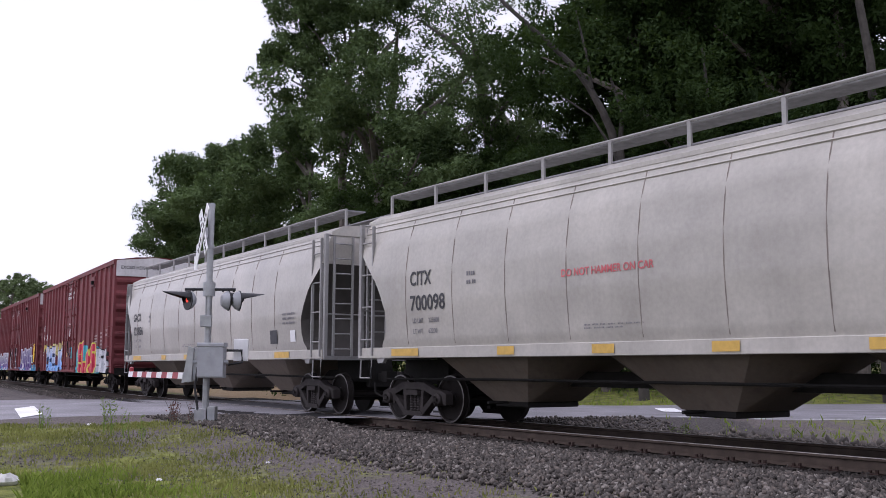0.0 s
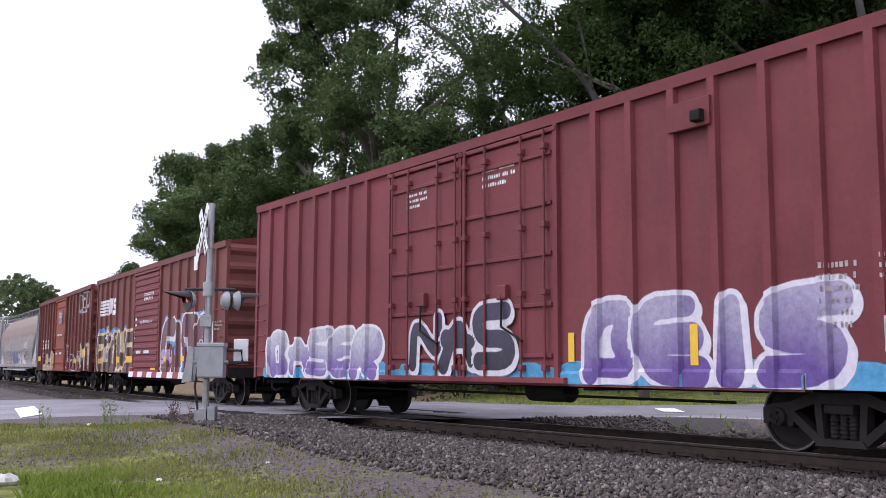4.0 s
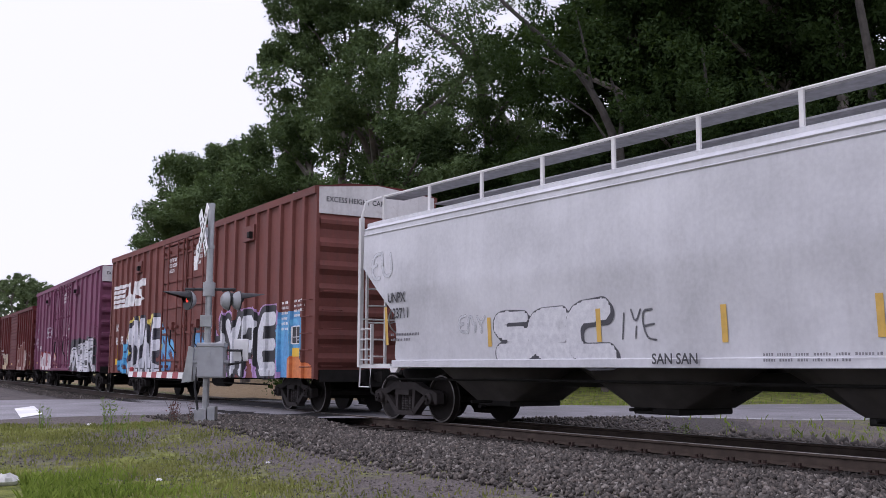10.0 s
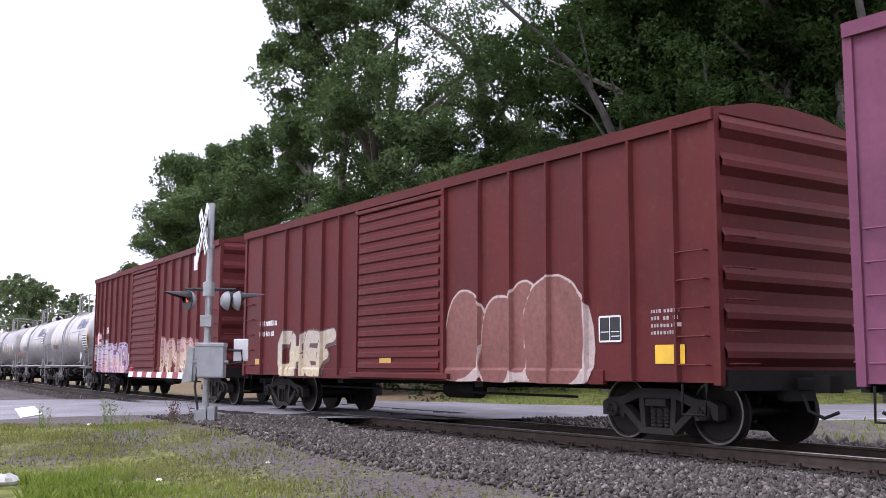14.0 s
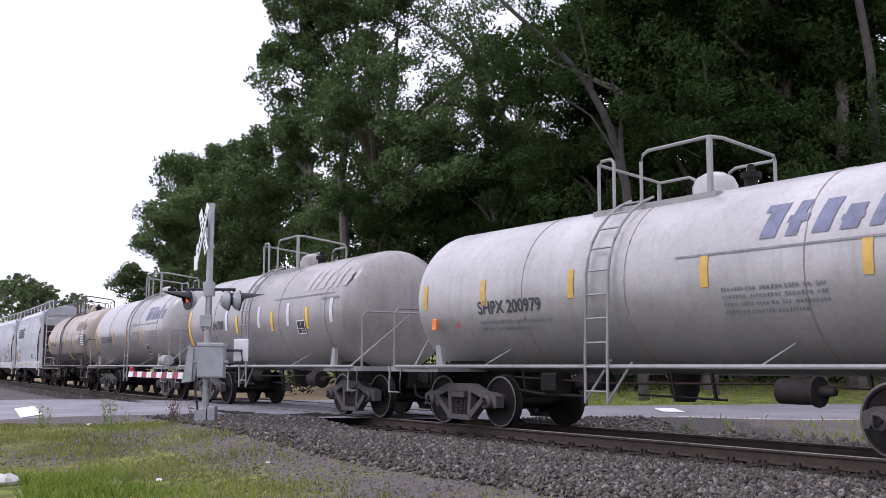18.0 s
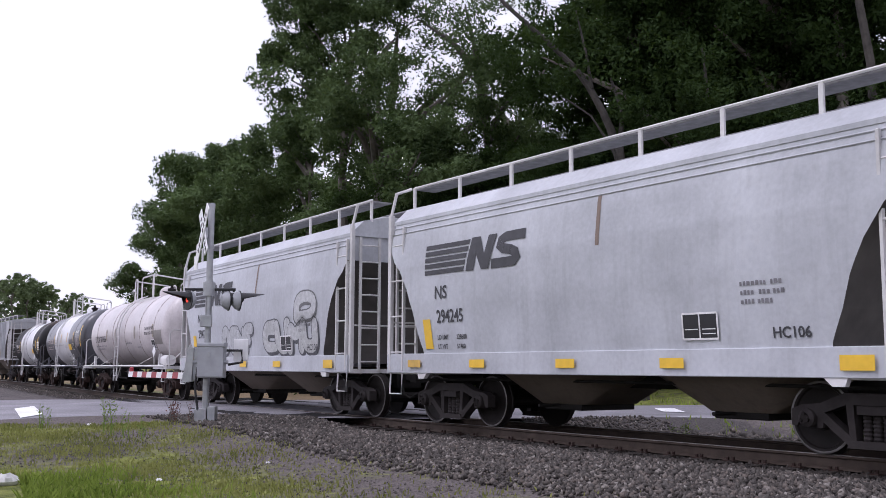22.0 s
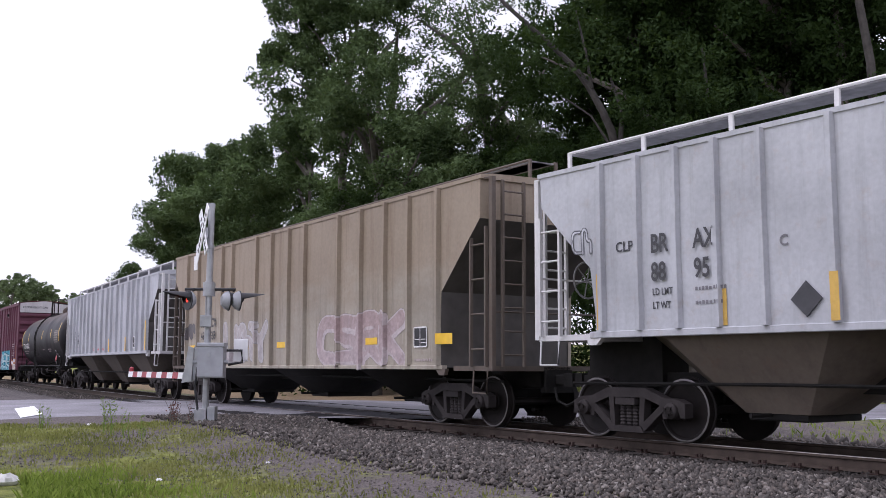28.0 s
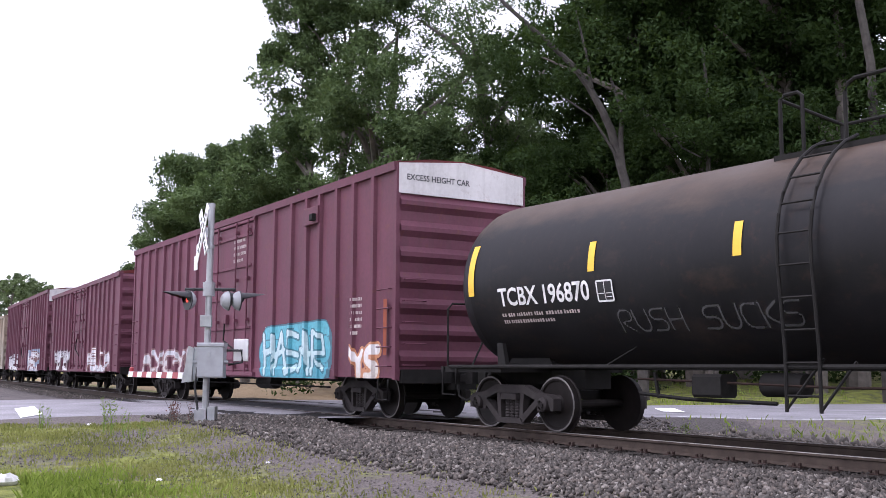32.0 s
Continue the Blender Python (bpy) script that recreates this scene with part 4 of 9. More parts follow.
blades("grass", bx[k], by[k], rng.uniform(0.03, 0.15, k.sum()) * (0.6 + 0.7 * patchy[k]), np.full(k.sum(), 0.008), "grass", 10, "bright green grass tufts on the verge", "grass")
bare_side = smooth(-2.0, -0.2, bx + 0.39 * (by - 11.6)) * 0.75
k = (rng.random(N) < 0.85 * smooth(3.9, 5.5, bd) * (1 - bare_side) * (0.15 + 0.85 * patchy**2)) & off_road & (lush < 0.6)
blades("sparse_grass", bx[k], by[k], rng.uniform(0.02, 0.075, k.sum()), np.full(k.sum(), 0.012), "dry_grass", 11, "sparse short grass among the gravel", "grass")
# green growth past the track and along the road's far edge
N = 30000
fx, fy = rng.uniform(-14, 16, N), rng.uniform(12, 46, N)
fd = track_distance(fx, fy)
k = (fd < -5.6) & (np.abs(fy - road_span(fx)[0]) > road_span(fx)[1] + 0.2) & (rng.random(N) < 0.35 * smooth(-2, 2, fx))
blades("far_grass", fx[k], fy[k], rng.uniform(0.05, 0.2, k.sum()), np.full(k.sum(), 0.02), "grass", 12, "green grass and weeds beyond the track", "grass")


def weed(x, y, h, seed, label, dry=False):
    rng = np.random.default_rng(seed)
    z = float(ground_height(np.array([x]), np.array([y]))[0])
    w = thing("weed", label, "weed", "", pose(x, y, z - 0.02))
    for _ in range(4):
        ox, oy, hh = rng.normal(0, 0.1), rng.normal(0, 0.06), h * rng.uniform(0.7, 1.05)
        part("stalk", MB().tube([(ox, oy, 0), (ox + rng.normal(0, 0.03), oy, hh * 0.5), (ox + rng.normal(0, 0.07), oy, hh)], 0.008, 4, 0.003), "bark" if dry else "weed", w)
        cl = [(ox + rng.normal(0, 0.03), oy, hh * f) for f in np.linspace(0.25, 1, 8)]
        part("leaves", leaves("leaves", cl, [0.045] * 8, 5, 0.022, M["dead_leaf" if dry else "weed"], seed + int(hh * 100)), None, w)
    return w


M["dead_leaf"] = plain("dead_weed_heads", (0.12, 0.05, 0.035), 0.9)
for x, y, h, sd, lab, dry in ((-6.3, 19.2, 0.75, 1, "tall green weed at the road's edge", False), (-6.0, 18.8, 0.7, 2, "tall green weed at the road's edge", False), (-5.5, 18.3, 0.45, 3, "low green weed on the verge", False), (-5.4, 20.6, 0.5, 4, "dry reddish dock stalk beside the signal", True), (-5.25, 20.7, 0.46, 5, "dry reddish dock stalk beside the signal", True), (-7.9, 20.2, 0.5, 6, "thin green weed at the road's edge", False), (4.2, 17.6, 0.4, 7, "small green weed in the rubble", False)):
    weed(x, y, h, sd, lab, dry)


def lump(name, x, y, r, mat, label, cat, seed, flat=0.6):
    b = MB()
    rng = np.random.default_rng(seed)
    n = 10
    for i in range(5):
        a = math.pi * (i + 0.5) / 5 - math.pi / 2
        for j in range(n):
            w = 2 * math.pi * j / n
            k = r * rng.uniform(0.82, 1.15)
            b.v.append((k * 1.25 * math.cos(a) * math.cos(w), k * math.cos(a) * math.sin(w), k * flat * (math.sin(a) + 0.8)))
    for i in range(4):
        for j in range(n):
            q = (j + 1) % n
            b.f.append((i * n + j, i * n + q, (i + 1) * n + q, (i + 1) * n + j))
    b.f += [tuple(range(n))[::-1], tuple(4 * n + j for j in range(n))]
    z = float(ground_height(np.array([x]), np.array([y]))[0])
    ob = new(name, b.mesh(name, M[mat]))
    ob.matrix_basis = pose(x, y, z - 0.01, 0, 0, seed * 40)
    return tagged(ob, label, cat)


M["pale_stone"] = plain("pale_limestone", (0.55, 0.55, 0.52), 0.85, 0, 0.2, 12, 0.5)
lump("stone", -5.42, 12.85, 0.14, "pale_stone", "pale rounded stone lying in the grass", "stone", 1)
for x, y, r, mt, lab, sd in ((0.93, 13.0, 0.05, "yellow", "small crumpled yellow wrapper on the gravel", 2), (-3.7, 13.5, 0.045, "white", "scrap of white paper in the grass", 3), (2.45, 12.4, 0.07, "bogie_rust", "reddish stone among the ballast", 4), (-2.2, 16.6, 0.05, "black", "small black scrap on the gravel", 5), (-2.6, 15.4, 0.035, "white", "small white scrap on the verge", 6), (-7.3, 21.3, 0.06, "white", "small white scrap at the road's edge", 7)):
    lump("litter" if mt != "bogie_rust" else "stone", x, y, r, mt, lab, "litter" if mt != "bogie_rust" else "stone", sd, 0.5)
# ---------- railway cars: local x is the way the train goes, -y the side the camera sees, z = 0 on the rails ----------
TRAIN = []
LOW, EDGES = {}, {}


def car(name, label, category, front, rear, inset=1.9):
    ob = thing(name, label, category, "cars of the freight train")
    TRAIN.append((ob, (front + rear) / 2, (front - rear) / 2 - inset))
    return ob


def wheelset_mesh():
    b = MB()
    for s in (-1, 1):
        prof = [(s * 0.68, 0.0), (s * 0.68, 0.485), (s * 0.705, 0.487), (s * 0.715, 0.462), (s * 0.815, 0.455), (s * 0.818, 0.445), (s * 0.818, 0.425), (s * 0.812, 0.395), (s * 0.79, 0.38), (s * 0.765, 0.16), (s * 0.80, 0.13), (s * 0.80, 0.0)]
        b.turn(prof, "y", 28)
    b.turn([(-1.17, 0.0), (-1.17, 0.06), (-0.95, 0.07), (0.95, 0.07), (1.17, 0.06), (1.17, 0.0)], "y", 10)
    for s in (-1, 1):
        for k in range(3):
            a = 2.094 * k
            b.box(0.055 * math.cos(a) - 0.018, 0.055 * math.cos(a) + 0.018, min(s * 1.15, s * 1.19), max(s * 1.15, s * 1.19), 0.055 * math.sin(a) - 0.018, 0.055 * math.sin(a) + 0.018)
    me = b.mesh("wheelset", M["wheel"])
    me.materials.append(M["tread"])
    for p in me.polygons:
        rr = [math.hypot(me.vertices[v].co.x, me.vertices[v].co.z) for v in p.vertices]
        if min(rr) > 0.42 and max(rr) < 0.457:
            p.material_index = 1
    return me


def frame_mesh(mat):
    b = MB()
    y0, y1 = -0.085, 0.085
    b.slab([(-1.13, 0.36), (-1.13, 0.56), (-0.98, 0.62), (-0.72, 0.64), (-0.38, 0.77), (0.38, 0.77), (0.72, 0.64), (0.98, 0.62), (1.13, 0.56), (1.13, 0.36), (1.05, 0.36), (0.99, 0.5), (0.74, 0.5), (0.36, 0.63), (-0.36, 0.63), (-0.74, 0.5), (-0.99, 0.5), (-1.05, 0.36)], y0, y1)
    for s in (-1, 1):
        b.slab([(s * 0.82, 0.52), (s * 0.68, 0.54), (s * 0.27, 0.22), (s * 0.33, 0.13)][::s], y0 + 0.005, y1 - 0.005)
        b.slab([(s * 0.24, 0.2), (s * 0.33, 0.2), (s * 0.37, 0.64), (s * 0.27, 0.64)][::s], y0 + 0.01, y1 - 0.01)
        b.slab([(s * 0.70, 0.34), (s * 0.78, 0.34), (s * 0.80, 0.53), (s * 0.68, 0.53)][::s], y0 + 0.02, y1 - 0.02)
        b.turn([(-0.16, 0.0), (-0.16, 0.07), (-0.13, 0.115), (0.06, 0.125), (0.06, 0.0)], "y", 14, (s * 0.89, 0, 0.457))
    b.slab([(-0.36, 0.12), (0.36, 0.12), (0.30, 0.21), (-0.30, 0.21)], y0 - 0.02, y1 + 0.02)
    b.slab([(-0.2, 0.52), (0.2, 0.52), (0.2, 0.62), (-0.2, 0.62)], y0 - 0.03, y1 + 0.03)
    return b.mesh("side_frame", mat)


def spring_mesh():
    b = MB()
    for dx in (-0.13, 0.0, 0.13):
        b.turn([(0.21 + 0.3 * k / 12, 0.048 + 0.014 * (k % 2)) for k in range(13)], "z", 9, (dx, 0, 0))
    return b.mesh("spring", M["bogie"])


def bolster_mesh():
    b = MB().box(-0.19, 0.19, -1.05, 1.05, 0.5, 0.66, 0.03)
    b.box(-0.3, 0.3, -0.3, 0.3, 0.62, 0.78)
    for s in (-1, 1):
        b.box(s * 0.42 - 0.05, s * 0.42 + 0.05, -0.8, 0.8, 0.3, 0.42)
    return b.mesh("bogie", M["grime"])


WHEELS = []


def bogie(ob, x, rust=False):
    g = part("bogie", kept("bolster", bolster_mesh), None, ob, "four-wheel cast steel bogie", m=pose(x, 0, 0))
    mat = M[{"dusty": "bogie_dusty", True: "bogie_rust", False: "bogie"}[rust]]
    for s in (-1, 1):
        part("side_frame", kept(("frame", rust), lambda: frame_mesh(mat)), None, g, m=pose(0, s * 1.0, 0))
        part("spring", kept("spring", spring_mesh), None, g, m=pose(0, s * 1.0, 0))
        w = part("wheelset", kept("wheelset", wheelset_mesh), None, g, m=pose(s * 0.89, 0, 0.457))
        w.data = kept("wheelset", wheelset_mesh)
        WHEELS.append((w, s * 0.89, x, ob))
    return g


def coupler_mesh():
    b = MB().box(0, 0.42, -0.09, 0.09, 0.76, 0.94, 0.02)
    b.slab([(0.38, 0.74), (0.62, 0.74), (0.62, 0.97), (0.38, 0.97)], -0.17, 0.13)
    b.box(-0.1, 0.06, -0.3, 0.3, 0.62, 1.02)
    b.tube([(0.3, -0.3, 0.72), (0.42, -0.34, 0.5), (0.62, -0.3, 0.42), (0.8, -0.24, 0.5)], 0.025, 6)
    return b.mesh("coupler", M["grime"])


def running_gear(ob, L, rust=False, inset=1.9, trucks=None):
    """trucks: the two bogies' places along the car, rear and front, where they are not even."""
    for s in (-1, 1):
        bogie(ob, trucks[s > 0] if trucks else s * (L / 2 - inset), rust)
        part("coupler", kept("coupler", coupler_mesh), None, ob, "knuckle coupler and air hose", m=pose(s * L / 2, 0, 0, 0, 0, 0 if s > 0 else 180))


def ladder(ob, name, w, h, rungs, r, mat, m):
    """A steel ladder: one stile is the part, the other stile and the rungs are on it."""
    stile = kept(("stile", h, mat), lambda: MB().box(-0.022, 0.022, -0.03, 0.03, 0, h, 0.008).mesh("stile", M[mat]))
    rung = kept(("ladder_rung", w, r, mat), lambda: MB().tube([(0, 0, 0), (w, 0, 0)], r, 5).mesh("rung", M[mat]))
    a = part(name, stile, None, ob, "steel ladder", m=m @ pose(-w / 2, 0, 0))
    part("stile", stile, None, a, m=pose(w, 0, 0))
    for k in range(rungs):
        part("rung", rung, None, a, m=pose(0, 0, h * (k + 0.5) / rungs))
    return a


def step_mesh(mat, w=0.42, d=0.4):
    def make():
        b = MB()
        b.tube([(-w / 2, 0, 0), (-w / 2, -0.02, -d), (w / 2, -0.02, -d), (w / 2, 0, 0)], 0.018, 5)
        return b.mesh("step", M[mat])
    return kept(("step", mat, w, d), make)


def lettering(ob, words, x, z, h, mat, surf, name="lettering", lift=0.011, wide=1.0, lean=0.0, label=""):
    """Painted letters: x is the left end, z the foot, h the letters' height."""
    b = MB()
    u0 = 0.0
    for ch in words:
        v, f, adv = GLYPHS[ch]
        o = len(b.v)
        for p in v:
            u, w = x + (u0 + p[0]) * h * wide, z + p[1] * h
            b.v.append((u + lean * (w - z), surf(u, w) - lift, w))
        b.f += [tuple(o + k for k in q) for q in f]
        u0 += adv
    me = b.mesh("lettering", M[mat], False)
    return part(name, me, None, ob, label or "painted lettering %s" % words.replace("\n", " "))


def patch(ob, name, x0, x1, z0, z1, mat, surf, lift=0.018, lean=0.0, nz=6, nx=1, label=""):
    """A painted or stuck-on sheet that follows the car's side."""
    b = MB()
    for i in range(nx + 1):
        for k in range(nz + 1):
            z = z0 + (z1 - z0) * k / nz
            u = x0 + (x1 - x0) * i / nx + lean * (z - z0)
            b.v.append((u, surf(u, z) - lift, z))
    for i in range(nx):
        for k in range(nz):
            o = i * (nz + 1) + k
            b.f.append((o, o + nz + 1, o + nz + 2, o + 1))
    return part(name, b, mat, ob, label)


def small_print(ob, x, z, w, h, lines, mat, surf, label="lines of small faded print"):
    """Print too small to read: bars of its size."""
    b = MB()
    dz = h / lines
    for k in range(lines):
        z0 = z + h - (k + 1) * dz
        u = x
        rnd = random.Random(int(x * 100) + k)
        end = x + w * (1 if k < lines - 1 else 0.7)
        while u < end:
            e = min(u + rnd.uniform(0.1, 0.26), x + w)
            while u < e:
                v = u + min(dz * 0.42, 0.05) * rnd.uniform(0.6, 1.1)
                o = len(b.v)
                lo, hi = z0 + dz * 0.24, z0 + dz * rnd.uniform(0.66, 0.78)
                b.v += [(u, surf(u, lo) - 0.009, lo), (v, surf(v, lo) - 0.009, lo), (v, surf(v, hi) - 0.009, hi), (u, surf(u, hi) - 0.009, hi)]
                b.f.append((o, o + 1, o + 2, o + 3))
                u = v + min(dz * 0.2, 0.02)
            u = e + 0.06
    return tagged(part("small_print", b, mat, ob, label), kind="stuff")


def bent_stroke(path, half):
    """A broad bent stroke as a chain of four-sided blocks; across runs 0 to 1 over five times the height."""
    p = np.array([(5 * a, c) for a, c in path])
    d = np.gradient(p, axis=0)
    d /= np.linalg.norm(d, axis=1, keepdims=True)
    off = np.stack([-d[:, 1] * 1.15, d[:, 0]], 1) * half
    lo, hi = p - off, p + off
    return [(lo[k, 0] / 5, lo[k, 1], lo[k + 1, 0] / 5, lo[k + 1, 1], hi[k + 1, 0] / 5, hi[k + 1, 1], hi[k, 0] / 5, hi[k, 1]) for k in range(len(p) - 1)]


EMBLEM = ([(0, 0.02 + 0.2 * k, 0.465 - 0.012 * (4 - k), 0.02 + 0.2 * k, 0.475 - 0.012 * (4 - k), 0.165 + 0.2 * k, 0, 0.165 + 0.2 * k) for k in range(5)]
          + [(0.44, 0, 0.52, 0, 0.575, 1, 0.49, 1), (0.49, 1, 0.575, 1, 0.665, 0, 0.595, 0), (0.595, 0, 0.665, 0, 0.735, 1, 0.655, 1)]
          + [tuple(v) for v in bent_stroke([(0.69, 0.125), (0.84, 0.125), (0.905, 0.14), (0.93, 0.24), (0.915, 0.38), (0.87, 0.47), (0.80, 0.53), (0.765, 0.64), (0.775, 0.78), (0.82, 0.865), (0.89, 0.875), (0.995, 0.875)], 0.145)])


def rail_logo(ob, x, z, h, mat, surf, wide):
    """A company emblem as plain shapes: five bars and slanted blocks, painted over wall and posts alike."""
    W = h * wide
    for k, q in enumerate(EMBLEM):
        pts = [(x + W * q[n], z + h * q[n + 1]) for n in (0, 2, 4, 6)]
        lo, hi = min(p[0] for p in pts), max(p[0] for p in pts)
        us = sorted(set([float(v) for v in np.linspace(lo + 0.001, hi - 0.001, 14)] + [e for e in EDGES.get(surf, ()) if lo < e < hi] + [p[0] for p in pts if lo < p[0] < hi]))
        b = MB()
        for u in us:
            cross = []
            for (ax, az), (bx, bz) in zip(pts, pts[1:] + pts[:1]):
                if min(ax, bx) <= u <= max(ax, bx) and abs(ax - bx) > 1e-6:
                    cross.append(az + (bz - az) * (u - ax) / (bx - ax))
            for v in np.linspace(min(cross), max(cross), 4):
                b.v.append((u, surf(u, float(v)) - 0.010 - 0.0012 * (k % 4), float(v)))
        for i in range(len(us) - 1):
            for n in range(3):
                b.f.append((4 * i + n, 4 * i + 4 + n, 4 * i + 5 + n, 4 * i + 1 + n))
        part("emblem_bar" if k < 5 else "emblem_block", b, mat, ob)


STROKES = {"H": "00 02|20 22|01 21", "Y": "02 11 22|11 10", "P": "00 02 22 21 01", "E": "20 00 02 22|01 21", "S": "00 20 21 01 02 22", "Z": "02 22 00 20", "N": "00 02 20 22", "K": "00 02|22 01 20", "L": "02 00 20", "A": "00 12 20|01 21", "R": "00 02 22 21 01 20", "U": "02 00 20 22", "C": "22 02 00 20", "O": "00 02 22 20 00", "D": "00 02 12 21 10 00", "M": "00 02 11 22 20", "W": "02 00 11 20 22", "T": "02 22|12 10", "B": "00 02 22 11 20 00", "X": "00 22|02 20", "I": "10 12", "V": "02 10 22", "G": "22 12 02 01 00 10 20 21 11", "J": "12 22 20 10 00 01", "F": "00 02 22|01 11", "Q": "00 02 22 20 00|11 20"}


def spray_material(name, fill, fill2, edge, halo, lines=0.0):
    """Spray paint: each layer shows where its own field of distances is above zero."""
    m, n, l, b = material(name, 0.5, 0, 0.4)

    def field(k):
        a = n.new("ShaderNodeAttribute")
        a.attribute_name = k
        return ramp(n, l, a.outputs["Fac"], 0.48, 0.52)

    co = n.new("ShaderNodeTexCoord").outputs["Object"]
    wear = noise_node(n, l, co, 9, 5, 0.7)
    rise = n.new("ShaderNodeAttribute")
    rise.attribute_name = "rise"
    c = mix(n, l, ramp(n, l, rise.outputs["Fac"], 0.3, 0.7), fill, fill2)
    c = mix(n, l, ramp(n, l, noise_node(n, l, scaled(n, l, co, (1.5, 1, 0.8)), 1.6, 3), 0.6, 0.68), c, tuple(0.55 * (p + q) * 0.8 for p, q in zip(fill, fill2)))
    if lines:
        # thin inner lines drawn along the letters, broken here and there
        a = n.new("ShaderNodeAttribute")
        a.attribute_name = "inner"
        far = n.new("ShaderNodeMath")
        far.operation = "SUBTRACT"
        far.inputs[1].default_value = 0.5 + 2.5 * lines
        l.new(a.outputs["Fac"], far.inputs[0])
        gap = n.new("ShaderNodeMath")
        gap.operation = "ABSOLUTE"
        l.new(far.outputs[0], gap.inputs[0])
        thin = ramp(n, l, gap.outputs[0], 0.03, 0.05, (1, 1, 1, 1), (0, 0, 0, 1))
        gate = n.new("ShaderNodeMath")
        gate.operation = "MULTIPLY"
        l.new(thin, gate.inputs[0])
        l.new(ramp(n, l, noise_node(n, l, scaled(n, l, co, (1.3, 1, 1.7)), 1.5, 2), 0.48, 0.5), gate.inputs[1])
        c = mix(n, l, gate.outputs[0], c, edge)
    c = mix(n, l, field("inner"), edge, c)
    c = mix(n, l, field("outer"), halo if halo else edge, c)
    c = mix(n, l, 0.25, c, ramp(n, l, wear, 0.3, 0.7), "OVERLAY")
    l.new(c, b.inputs["Base Color"])
    t = n.new("ShaderNodeBsdfTransparent")
    x = n.new("ShaderNodeMixShader")
    l.new(field("cover"), x.inputs[0])
    l.new(t.outputs[0], x.inputs[1])
    l.new(b.outputs[0], x.inputs[2])
    l.new(x.outputs[0], n["Material Output"].inputs["Surface"])
    return m


def rounded(pts, times):
    """A line with its corners cut, so that it bends like a sprayed stroke."""
    for _ in range(times):
        if len(pts) < 3:
            return pts
        out = [pts[0]]
        for (ax, az), (bx, bz) in zip(pts[:-1], pts[1:]):
            out += [(ax * 0.75 + bx * 0.25, az * 0.75 + bz * 0.25), (ax * 0.25 + bx * 0.75, az * 0.25 + bz * 0.75)]
        out.append(pts[-1])
        pts = out
    return pts


